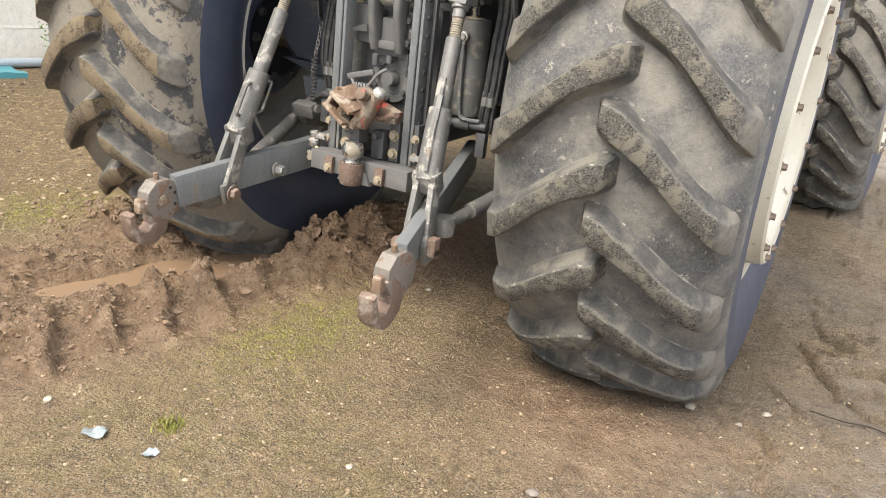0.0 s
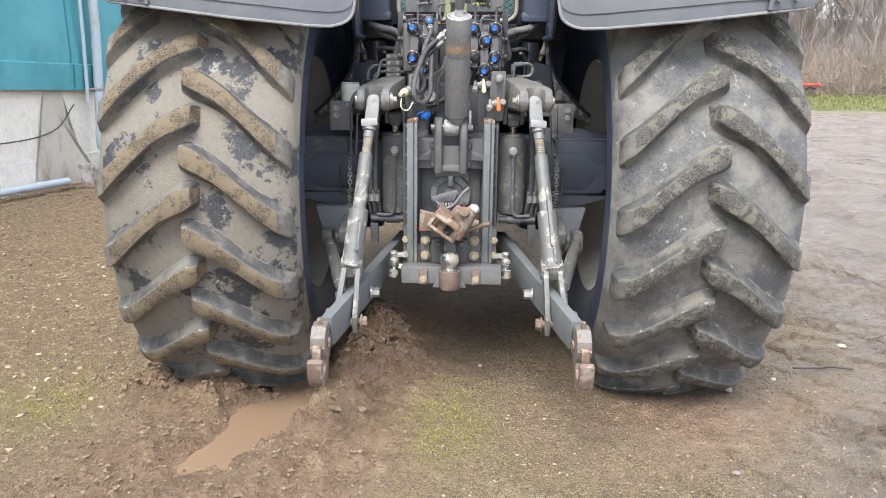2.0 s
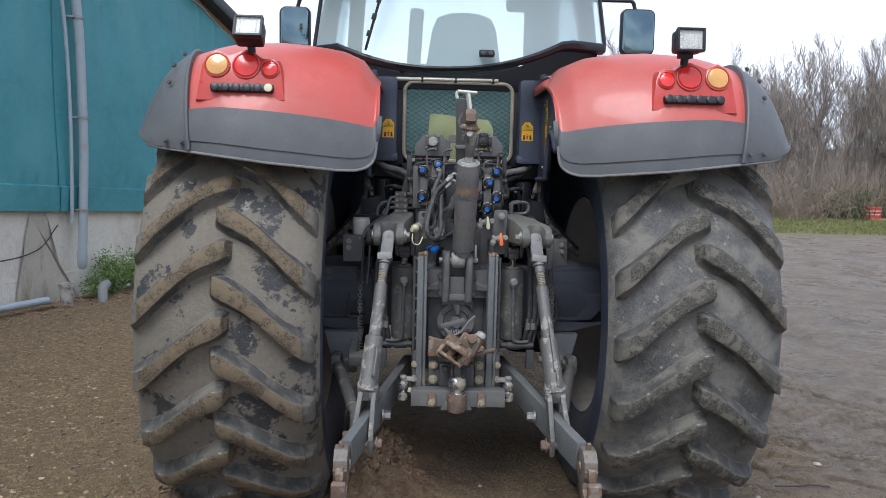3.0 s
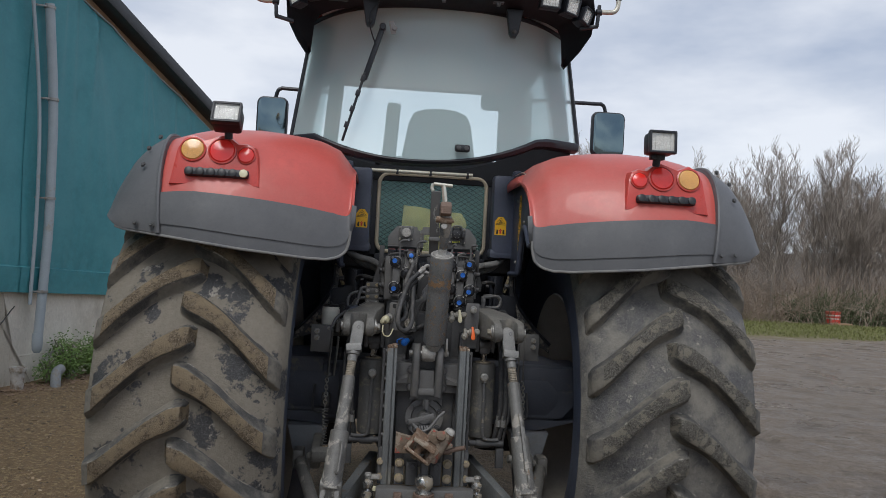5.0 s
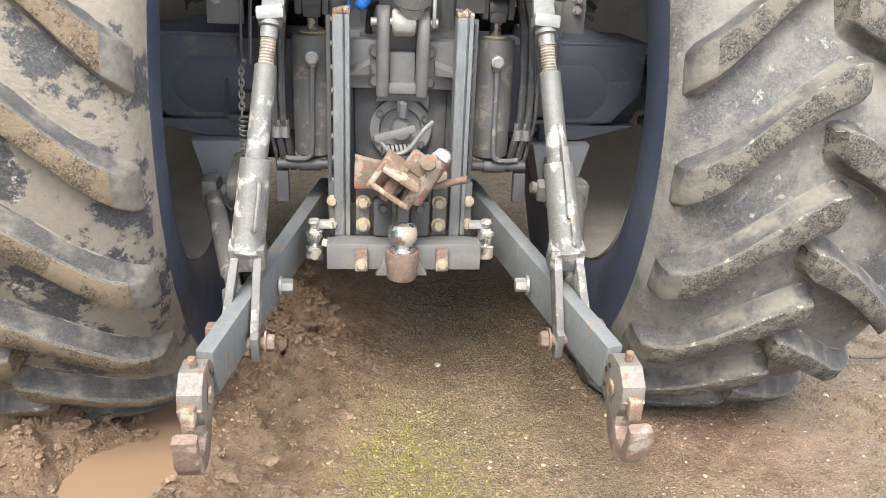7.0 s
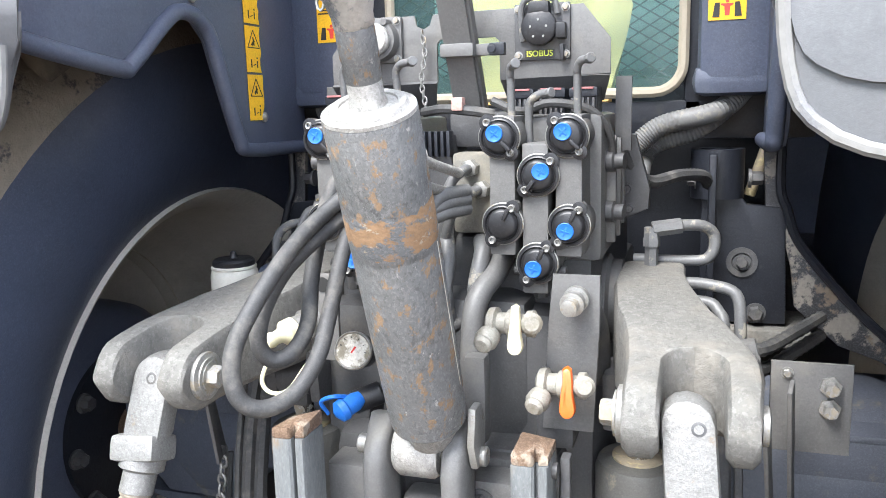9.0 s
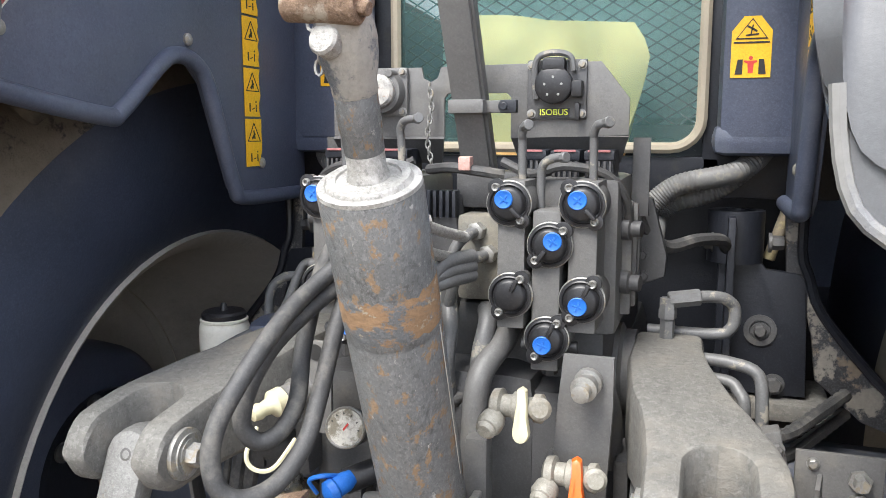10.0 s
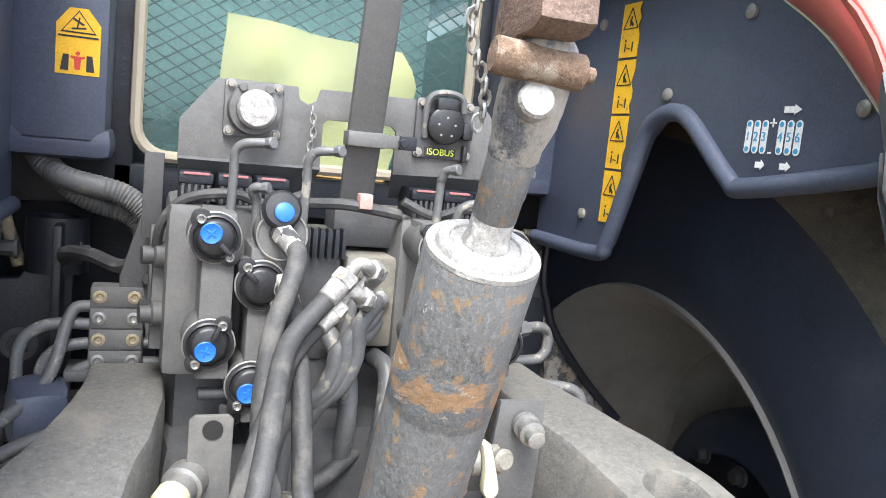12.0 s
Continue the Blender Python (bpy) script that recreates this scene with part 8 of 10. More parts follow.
def build_lift_arm(s):
    """Cast lift arm, from the cross shaft out and back to a forked end."""
    ys = [-0.44, -0.50, -0.56, -0.61, -0.66, -0.70, -0.735, -0.755, -0.766, -0.770, -0.776, -0.784, -0.795, -0.81, -0.826, -0.842, -0.856, -0.867, -0.876, -0.882, -0.886]
    left = lambda y: float(np.interp(y, [-0.886, -0.80, -0.74, -0.70, -0.66, -0.56, -0.44], [0.254, 0.252, 0.246, 0.238, 0.226, 0.213, 0.213]))
    right = lambda y: float(np.interp(y, [-0.886, -0.83, -0.79, -0.755, -0.70, -0.655, -0.60, -0.56, -0.50, -0.44], [0.384, 0.389, 0.388, 0.380, 0.357, 0.338, 0.322, 0.314, 0.306, 0.304]))
    slot = lambda y: 0.032 * math.sqrt(max(0.0, 1 - max(0.0, (y + 0.80) / 0.034) ** 2)) if y < -0.766 else 0.0
    top_z = lambda y: float(np.interp(y, [-0.842, -0.80, -0.75, -0.70, -0.60, -0.44], [1.293, 1.299, 1.306, 1.316, 1.329, 1.333]))
    low_z = lambda y: float(np.interp(y, [-0.842, -0.80, -0.70, -0.60, -0.44], [1.207, 1.208, 1.206, 1.205, 1.205]))
    bm = B()
    for half_ in (0, 1):
        rings = []
        for y in ys:
            mid_ = 0.322 if y < -0.72 else (left(y) + right(y)) / 2 + (0.322 - (left(-0.72) + right(-0.72)) / 2) * max(0, min(1, (-y - 0.6) / 0.12))
            x0, x1 = (left(y), mid_ - slot(y)) if half_ == 0 else (mid_ + slot(y), right(y))
            zt, zb = top_z(y), low_z(y)
            if y < -0.842:
                h_ = math.sqrt(max(0.0004, 1 - ((y + 0.842) / 0.0445) ** 2)) * 0.043
                zt, zb = 1.25 + h_, 1.25 - h_
            c0 = min(0.009, (zt - zb) * 0.3)
            ci = c0 * min(1, slot(y) / 0.032)
            ca, cb = (c0, ci) if half_ == 0 else (ci, c0)
            sec = [(x0, zb + c0), (x0, zt - c0 * (ca > 0)), (x0 + ca * 0.35, zt - ca * 0.3), (x0 + ca, zt), (x1 - cb, zt), (x1 - cb * 0.35, zt - cb * 0.3), (x1, zt - c0 * (cb > 0)), (x1, zb + c0), (x1 - c0 * 0.8, zb), (x0 + c0 * 0.8, zb)]
            rings.append([bm.verts.new((s * x_, y, z_)) for x_, z_ in sec])
        for p, q in zip(rings, rings[1:]):
            for k in range(10):
                bm.faces.new((p[k], p[(k + 1) % 10], q[(k + 1) % 10], q[k]))
        bm.faces.new(rings[0])
        bm.faces.new(rings[-1])
    arm = part("lift_arm", bm, arm_mat, tractor, "dusty cast-iron lift arm with forked end", 33)
    bm = B()
    lathe(bm, (s * 0.256, -0.842, 1.250), (-s, 0, 0), [(0, 0.030), (0.008, 0.030), (0.010, 0.024), (0.012, 0.024)], 24)
    hexbolt(bm, (s * 0.246, -0.842, 1.250), (-s, 0, 0), 0.014, 0.014)
    part("fork_pin", bm, zinc, arm)
    bm = B()
    lathe(bm, (s * 0.387, -0.842, 1.250), (s, 0, 0), [(0, 0.020), (0.006, 0.020), (0.008, 0.014)], 20)
    part("pin_head", bm, zinc, arm)
    # cross shaft end
    bm = B()
    lathe(bm, (s * 0.10, -0.45, 1.275), (s, 0, 0), [(0, 0.066), (0.05, 0.07), (0.095, 0.07), (0.10, 0.062), (0.115, 0.062)], 30)
    part("cross_shaft", bm, grey, tractor)
    # assist cylinder
    cx_, cy_ = s * 0.262, -0.60
    bm = B()
    lathe(bm, (cx_ - s * 0.01, cy_ + 0.02, 0.745), (0, -0.03, 1), [(0, 0.044), (0.01, 0.058), (0.16, 0.059), (0.162, 0.0575), (0.25, 0.059), (0.252, 0.0585), (0.33, 0.059), (0.342, 0.055), (0.345, 0.036)], 32)
    cyl = part("assist_cylinder", bm, cyl_mat, tractor, "brown-grey hydraulic lift cylinder")
    bm = B()
    lathe(bm, (cx_ - s * 0.01, cy_ + 0.01, 1.09), (0, -0.03, 1), [(0, 0.036), (0.003, 0.036), (0.004, 0.02)], 28)
    part("gland", bm, brass, cyl)
    bm = B()
    rod(bm, (cx_ - s * 0.01, cy_ + 0.008, 1.085), (cx_ - s * 0.01, cy_ - 0.004, 1.135), 0.0155)
    part("piston_rod", bm, chrome, cyl)
    bm = B()
    box(bm, (cx_ - s * 0.01, cy_ - 0.012, 1.155), (0.05, 0.045, 0.05), bevel=0.012)
    lathe(bm, (cx_ - s * 0.035, cy_ - 0.014, 1.17), (s, 0, 0), [(0, 0.024), (0.05, 0.024)], 20)
    for e in (-1, 1):
        plate(bm, [(-0.63, 1.14), (-0.57, 1.14), (-0.56, 1.22), (-0.64, 1.22)], "x", cx_ - s * 0.01 + e * 0.036 - 0.009, 0.018, 0.005)
    part("rod_eye", bm, dark_grey, cyl)
    bm = B()
    lathe(bm, (cx_ - s * 0.01, cy_ - 0.052, 1.03), (0, -1, 0), [(0, 0.018), (0.02, 0.018), (0.022, 0.012), (0.03, 0.012)], 16)
    rod(bm, (cx_ - s * 0.01, cy_ - 0.06, 1.04), (cx_ - s * 0.01, cy_ - 0.06, 1.005), 0.012, seg=6)
    part("fitting", bm, zinc, cyl)
    bm = B()
    tube(bm, [(cx_ - s * 0.01, cy_ - 0.06, 1.01), (cx_ - s * 0.008, cy_ - 0.06, 0.93), (cx_ - s * 0.005, cy_ - 0.05, 0.78), (cx_ + s * 0.005, cy_ - 0.045, 0.752), (cx_ + s * 0.03, cy_ - 0.04, 0.745), (cx_ + s * 0.07, cy_ - 0.03, 0.745)], 0.0075, 8, 5)
    part("pipe", bm, pipe_mat, cyl)
    bm = B()
    rod(bm, (s * 0.20, -0.62, 0.725), (s * 0.36, -0.62, 0.725), 0.014)
    lathe(bm, (s * 0.235, -0.62, 0.725), (s, 0, 0), [(0, 0.02), (0.06, 0.02)], 16)
    box(bm, (s * 0.345, -0.615, 0.66), (0.035, 0.03, 0.09), bevel=0.004)
    part("mount", bm, dark_grey, cyl)
    # hoses beside the cylinder
    for k, dx in enumerate((0.335, 0.358, 0.378)):
        bm = B()
        tube(bm, [(s * (dx - 0.02), -0.55, 1.22), (s * dx, -0.57, 1.12), (s * (dx + 0.004), -0.60, 0.98), (s * (dx + 0.003), -0.61, 0.86), (s * (dx - 0.01), -0.60, 0.78), (s * (dx - 0.02), -0.58, 0.70)], 0.011 if k < 2 else 0.006, 8, 5)
        part("hydraulic_hose", bm, hose_mat, tractor, "dusty black hydraulic hose")
        if k < 2:
            bm = B()
            lathe(bm, (s * (dx + 0.0), -0.607, 0.80), (0, 0, 1), [(0, 0.014), (0.03, 0.014), (0.031, 0.012), (0.05, 0.0125)], 12)
            part("hose_ferrule", bm, zinc, tractor)


shifted(build_lift_arm, -1, 0.012)
shifted(build_lift_arm, 1, 0.012)


# hitch frame --------------------------------------------------------
def build_hitch():
    bm = B()
    plate(bm, [(-0.20, 0.503), (0.215, 0.500), (0.215, 0.572), (0.16, 0.578), (0.05, 0.575), (-0.05, 0.575), (-0.15, 0.578), (-0.2, 0.572)], "y", -0.875, 0.07, 0.008)
    plate(bm, [(-0.07, 0.49), (0.07, 0.49), (0.05, 0.535), (-0.05, 0.535)], "y", -0.89, 0.05, 0.006)
    bar = part("hitch_crossbar", bm, grey, tractor, "grey steel hitch crossbar")
    bm = B()
    for s in (-1, 1):
        box(bm, (s * 0.108, -0.884, 0.535), (0.034, 0.02, 0.062), bevel=0.004)
    each("wear_plate", bm, hook_mat, bar, "rusty wear plates")
    bm = B()
    for s in (-1, 1):
        hexbolt(bm, (s * 0.108, -0.894, 0.525), (0, -1, 0), 0.012, 0.01)
        for z in (0.605, 0.67):
            hexbolt(bm, (s * 0.103, -0.80, z), (0, -1, 0), 0.015, 0.014)
            hexbolt(bm, (s * 0.185, -0.79, z), (0, -1, 0), 0.012, 0.014)
    each("bolt", bm, brass, bar)
    bm = B()
    for s in (-1, 1):
        plate(bm, [(s * 0.085, 0.575), (s * 0.123, 0.575), (s * 0.123, 0.72), (s * 0.085, 0.72)], "y", -0.80, 0.05, 0.005)
        plate(bm, [(s * 0.175, 0.575), (s * 0.195, 0.575), (s * 0.195, 0.72), (s * 0.175, 0.72)], "y", -0.79, 0.05, 0.004)
    each("side_plate", bm, dark_grey, bar)
    # tow ball and its cup
    bm = B()
    lathe(bm, (0, -0.90, 0.565), (0, 0, 1), [(0, 0.034), (0.008, 0.036), (0.016, 0.025), (0.022, 0.028), (0.035, 0.0375), (0.052, 0.040), (0.068, 0.036), (0.078, 0.028), (0.08, 0.014)], 28)
    part("tow_ball", bm, chrome, bar, "worn steel tow ball")
    bm = B()
    lathe(bm, (0, -0.90, 0.49), (0, 0, 1), [(0, 0.036), (0.006, 0.040), (0.03, 0.041), (0.05, 0.046), (0.078, 0.044)], 28)
    part("ball_cup", bm, hook_mat, bar, "rust-brown ball cup")
    bm = B()
    box(bm, (0, -0.86, 0.67), (0.03, 0.06, 0.07), bevel=0.006)
    for x in (-0.05, 0.05):
        hexbolt(bm, (x, -0.83, 0.665), (0, -1, 0), 0.013, 0.016)
        box(bm, (x, -0.80, 0.63), (0.05, 0.05, 0.1), bevel=0.006)
    part("keeper", bm, dark_grey, bar)
    # small ball pins at the ends
    for s in (-1, 1):
        bm = B()
        lathe(bm, (s * 0.234, -0.815, 0.515), (0, 0, 1), [(0, 0.022), (0.003, 0.0245), (0.034, 0.0245), (0.037, 0.016), (0.045, 0.014), (0.05, 0.0215), (0.064, 0.024), (0.078, 0.0215), (0.086, 0.012)], 22)
        pin = part("ball_pin", bm, chrome, bar, "bright steel spare ball on its pin")
        bm = B()
        lathe(bm, (s * 0.234, -0.815, 0.605), (0, 0, 1), [(0, 0.012), (0.004, 0.012), (0.012, 0.017), (0.02, 0.014)], 8)
        box(bm, (s * 0.215, -0.805, 0.608), (0.06, 0.03, 0.018), bevel=0.004)
        part("pin_head", bm, scraped, pin)
    bm = B()
    box(bm, (-0.205, -0.835, 0.565), (0.016, 0.004, 0.02), (0, 15, 0), 0.002)
    part("yellow_tag", bm, cream_plastic, bar)
    # upright posts
    for s in (-1, 1):
        x = s * 0.157 - 0.002
        bm = B()
        plate(bm, [(x - 0.022, -0.797), (x - 0.019, -0.80), (x + 0.003, -0.80), (x + 0.006, -0.797), (x + 0.006, -0.786), (x + 0.010, -0.786), (x + 0.010, -0.795), (x + 0.020, -0.795), (x + 0.022, -0.792), (x + 0.022, -0.74), (x - 0.022, -0.74)], "z", 0.572, 0.585, 0.0015)
        post = part("hitch_post", bm, steel_blue, tractor, "worn blue-grey steel channel post")
        bm = B()
        plate(bm, [(x - 0.0215, -0.7965), (x - 0.0185, -0.7995), (x + 0.0025, -0.7995), (x + 0.0055, -0.7965), (x + 0.0055, -0.785), (x + 0.0105, -0.785), (x + 0.0105, -0.7945), (x + 0.0215, -0.7915), (x + 0.0215, -0.74), (x - 0.0215, -0.74)], "z", 1.157, 0.016, 0.003)
        for v in bm.verts:
            if v.co.z > 1.165:
                v.co.z += 0.012 * noise.noise(Vector((v.co.x * 60, v.co.y * 60, s)))
        part("rusty_top", bm, rusty, post, "rust-brown sawn top")
        bm = B()
        for k in range(9):
            z = 0.66 + k * 0.06
            lathe(bm, (x + s * 0.022, -0.765, z), (s, 0, 0), [(0, 0.010), (0.006, 0.010), (0.007, 0.006)], 10)
        each("rivet", bm, dark_grey, post)
        bm = B()
        slab(bm, (x + s * 0.034, -0.74, 1.15), (x + s * 0.034, -0.74, 0.60), 0.012, 0.02, 0.003, (0, 1, 0))
        part("backing_strip", bm, dark_grey, post)
    # coupling jaw
    bm = B()
    plate(bm, [(-0.128, 0.715), (0.118, 0.715), (0.12, 0.755), (0.06, 0.775), (-0.07, 0.785), (-0.125, 0.80)], "y", -0.83, 0.05, 0.006)
    jaw = part("tow_coupling", bm, red_rusty, tractor, "rusty tow coupling with remains of red paint")
    m = pose(-0.01, -0.875, 0.752, 0, 35, 0)
    bm = B()
    for z in (-0.036, 0.036):
        box(bm, (-0.02, -0.05, z), (0.105, 0.12, 0.014), (12 if z > 0 else -12, 0, 0), 0.006, m)
    box(bm, (0.04, -0.01, 0), (0.03, 0.09, 0.085), bevel=0.01, m=m)
    box(bm, (-0.065, -0.03, 0), (0.016, 0.10, 0.085), (0, 0, -8), 0.006, m)
    part("jaw", bm, rusty, jaw, "rust-brown jaw")
    bm = B()
    lathe(bm, m @ Vector((-0.02, -0.055, -0.05)), m.to_3x3() @ Vector((0, 0, 1)), [(0, 0.014), (0.03, 0.016), (0.08, 0.016), (0.1, 0.012)], 18)
    part("jaw_pin", bm, rusty, jaw)
    bm = B()
    rod(bm, m @ Vector((0.05, -0.02, -0.02)), m @ Vector((0.045, -0.03, 0.12)), 0.03, 0.026, 20)
    lathe(bm, m @ Vector((0.02, -0.06, 0.09)), m.to_3x3() @ Vector((-0.3, -1, 0.3)), [(0, 0.02), (0.03, 0.02), (0.035, 0.012)], 18)
    box(bm, (0.01, -0.02, 0.07), (0.06, 0.06, 0.05), bevel=0.012, m=m)
    part("lock_housing", bm, red_rusty, jaw)
    bm = B()
    lathe(bm, m @ Vector((0.045, -0.035, 0.12)), m.to_3x3() @ Vector((0, -0.1, 1)), [(0, 0.024), (0.012, 0.022), (0.02, 0.012)], 14)
    part("lock_cap", bm, scraped, jaw)
    bm = B()
    tube(bm, [(0.06, -0.86, 0.745), (0.085, -0.87, 0.735), (0.12, -0.88, 0.75), (0.165, -0.90, 0.765)], 0.010, 10, 4)
    part("release_lever", bm, hook_mat, jaw)
    bm = B()
    slab(bm, (-0.075, -0.85, 0.855), (0.03, -0.85, 0.885), 0.014, 0.02, 0.004)
    tube(bm, [(-0.06, -0.85, 0.85), (-0.03, -0.86, 0.82), (0.01, -0.86, 0.83), (0.05, -0.855, 0.88), (0.075, -0.84, 0.90)], 0.006, 8, 4)
    for k in range(7):
        lathe(bm, (-0.055 + k * 0.011, -0.84, 0.825), (1, 0.2, 0.1), [(0, 0.016), (0.007, 0.016)], 10)
    part("release_cable", bm, grey, jaw)
    bm = B()
    rod(bm, (0.0, -0.80, 0.90), (-0.0, -0.80, 0.94), 0.012)
    part("cable_end", bm, dark_grey, jaw)


build_hitch()


# top link -----------------------------------------------------------
def build_top_link():
    a, b = Vector((0.020, -0.735, 1.135)), Vector((0.025, -0.914, 1.566))
    way = (b - a).normalized()
    d = (b - a).length
    bm = B()
    lathe(bm, a + way * 0.055, way, [(0, 0.042), (0.006, 0.0475), (0.03, 0.0485), (0.256, 0.0485), (0.258, 0.0481), (0.260, 0.0485), (d - 0.058, 0.0485), (d - 0.055, 0.047)], 48)
    barrel = part("top_link", bm, barrel_mat, tractor, "rust-streaked grey hydraulic top link cylinder")
    bm = B()
    lathe(bm, a + way * 0.322, way, [(0, 0.0484), (0.004, 0.0488), (0.044, 0.0488), (0.048, 0.0484)], 48, cap=False)
    for v in bm.verts:
        t = (v.co - a).dot(way) - 0.346
        th = 9.0 * (v.co.x - a.x) / 0.05
        v.co += way * (0.003 * math.sin(2.1 * th + 1) + 0.002 * math.sin(5.3 * th)) * (1 if t > 0 else -0.6)
    part("rust_band", bm, rust_band, barrel, "rusty patch round the barrel")
    bm = B()
    lathe(bm, b + way * -0.001, way, [(0, 0.0482), (0.004, 0.0478), (0.005, 0.0462), (0.0045, 0.0405), (0.008, 0.0395), (0.0095, 0.038), (0.0095, 0.030), (0.0075, 0.029), (0.0085, 0.022)], 48)
    part("end_cap", bm, scraped, barrel, "scraped bare end cap")
    e = Vector((0.028, -0.958, 1.672))
    w2 = (e - b).normalized()
    bm = B()
    lathe(bm, b, w2, [(0, 0.021), (0.012, 0.019), (0.016, 0.0175), (0.04, 0.0175), (0.042, 0.0165)], 28)
    part("piston_rod", bm, scraped, barrel, "worn steel rod")
    bm = B()
    lathe(bm, b + w2 * 0.03, w2, [(0, 0.0165), (0.003, 0.0180), (0.022, 0.0183), (0.024, 0.0190), (0.054, 0.0190), (0.058, 0.018)], 28)
    part("rod_collar", bm, barrel_mat, barrel)
    bm = B()
    k = b + w2 * 0.083
    rings = []
    ax, ay, az = Vector((1, 0, 0)), w2.cross(Vector((1, 0, 0))).normalized(), w2
    for h, rx, ry, p in ((0, 0.0195, 0.0195, 2), (0.003, 0.021, 0.021, 2), (0.012, 0.0215, 0.0215, 2), (0.022, 0.0235, 0.023, 2.3), (0.032, 0.0245, 0.0235, 2.8), (0.045, 0.0245, 0.0245, 3.4), (0.06, 0.024, 0.0245, 3.6), (0.078, 0.0235, 0.023, 3.6), (0.090, 0.0225, 0.019, 3.0), (0.097, 0.016, 0.013, 2.4)):
        ring = []
        for q in range(28):
            t = 2 * math.pi * (q + 0.5) / 28
            c_, s_ = math.cos(t), math.sin(t)
            f_ = (abs(c_) ** p + abs(s_) ** p) ** (-1 / p)
            ring.append(bm.verts.new(k + az * h + ax * (c_ * f_ * rx * 0.93 + 0.0012 * noise.noise(Vector((h * 90, q * 0.7, 0)))) + ay * s_ * f_ * ry * 0.93))
        rings.append(ring)
    for p_, q_ in zip(rings, rings[1:]):
        for j in range(28):
            bm.faces.new((p_[j], p_[(j + 1) % 28], q_[(j + 1) % 28], q_[j]))
    bm.faces.new(rings[0])
    bm.faces.new(rings[-1])
    knuckle = part("knuckle", bm, mat("rusty_knuckle_steel", (0.13, 0.135, 0.145), 0.55, metal=0.15, rust=(0.3, 0.2, 0.13), rust_amount=0.3, rust_scale=24, dirt=(0.34, 0.315, 0.28), amount=0.3, dirt_scale=24, sharp=0.08, bump=0.5, bump_scale=90, fleck=0.5), barrel, "worn cast steel knuckle with rust", 70)
    bm = B()
    lathe(bm, e + Vector((-0.006, -0.022, 0.010)), (-0.15, -1, 0.25), [(0, 0.0135), (0.011, 0.0135), (0.0135, 0.0115), (0.014, 0.006)], 24)
    part("knuckle_pin", bm, scraped, knuckle)
    bm = B()
    rod(bm, (-0.014, -0.985, 1.712), (0.053, -0.992, 1.706), 0.0132, seg=24)
    rod(bm, (0.05, -0.992, 1.7065), (0.061, -0.993, 1.705), 0.006)
    part("cross_pin", bm, rusty, barrel, "rusty cross pin")
    bm = B()
    claw = [(-0.96, 1.70), (-0.985, 1.725), (-1.01, 1.727), (-1.022, 1.735), (-1.02, 1.765), (-0.995, 1.785), (-0.965, 1.78), (-0.945, 1.75), (-0.94, 1.715)]
    plate(bm, claw, "x", 0.001, 0.045, 0.008)
    part("claw", bm, hook_mat, barrel, "rusty hook claw")
    bm = B()
    slab(bm, (0.022, -0.965, 1.775), (0.012, -0.95, 1.855), 0.014, 0.018, 0.004)
    rod(bm, (-0.03, -0.95, 1.86), (0.05, -0.95, 1.855), 0.0075)
    tube(bm, [(-0.03, -0.95, 1.86), (-0.036, -0.95, 1.845), (-0.03, -0.952, 1.83)], 0.007, 8, 3)
    part("grip", bm, alu, barrel, "pale metal grip handle")
    # chain hanging from the claw
    for k in range(12):
        z = 1.765 - k * 0.009
        y = -0.965 + 0.0015 * k
        x = -0.012 - 0.010 * math.sin(k * 0.5)
        bm = B()
        ring = [(0.0038 * math.cos(t), 0.0065 * math.sin(t)) for t in np.linspace(0, 2 * math.pi, 9)]
        tube(bm, [(x + (u if k % 2 else 0), y + (0 if k % 2 else u), z + w) for u, w in ring], 0.0016, 5, smooth=False)
        if k == 0:
            chain = part("pin_chain", bm, zinc, tractor, "thin dull steel safety chain")
        else:
            part("chain_link", bm, zinc, chain)
    # lower eye
    bm = B()
    lathe(bm, (-0.03, -0.735, 1.135), (1, 0, 0), [(0, 0.03), (0.008, 0.036), (0.052, 0.036), (0.06, 0.03)], 26)
    rod(bm, a + way * 0.02, a + way * 0.06, 0.03, 0.036)
    part("lower_eye", bm, scraped, barrel, "worn ball eye")
    bm = B()
    plate(bm, [(-0.72, 1.12), (-0.755, 1.125), (-0.77, 1.16), (-0.76, 1.205), (-0.735, 1.205), (-0.715, 1.17)], "x", 0.072, 0.01, 0.003)
    rod(bm, (-0.085, -0.737, 1.135), (0.09, -0.737, 1.135), 0.013)
    part("eye_pin", bm, zinc, barrel)
    # thin pale strip along the right side of the barrel
    bm = B()
    p0 = a + way * 0.12
    x, y, z = frame_of(way)
    col = []
    for h in (0, 0.05, 0.1, 0.15, 0.2):
        col.append([bm.verts.new(p0 + way * h + Vector((math.cos(t) * 0.0495, -math.sin(t) * 0.0495, -math.sin(t) * 0.0495 * 0.42))) for t in (0.03, 0.05, 0.07)])
    for p, q in zip(col, col[1:]):
        for k in range(2):
            bm.faces.new((p[k], p[k + 1], q[k + 1], q[k]))
    part("worn_label", bm, bottle_mat, barrel, "thin pale strip along the barrel")


build_top_link()


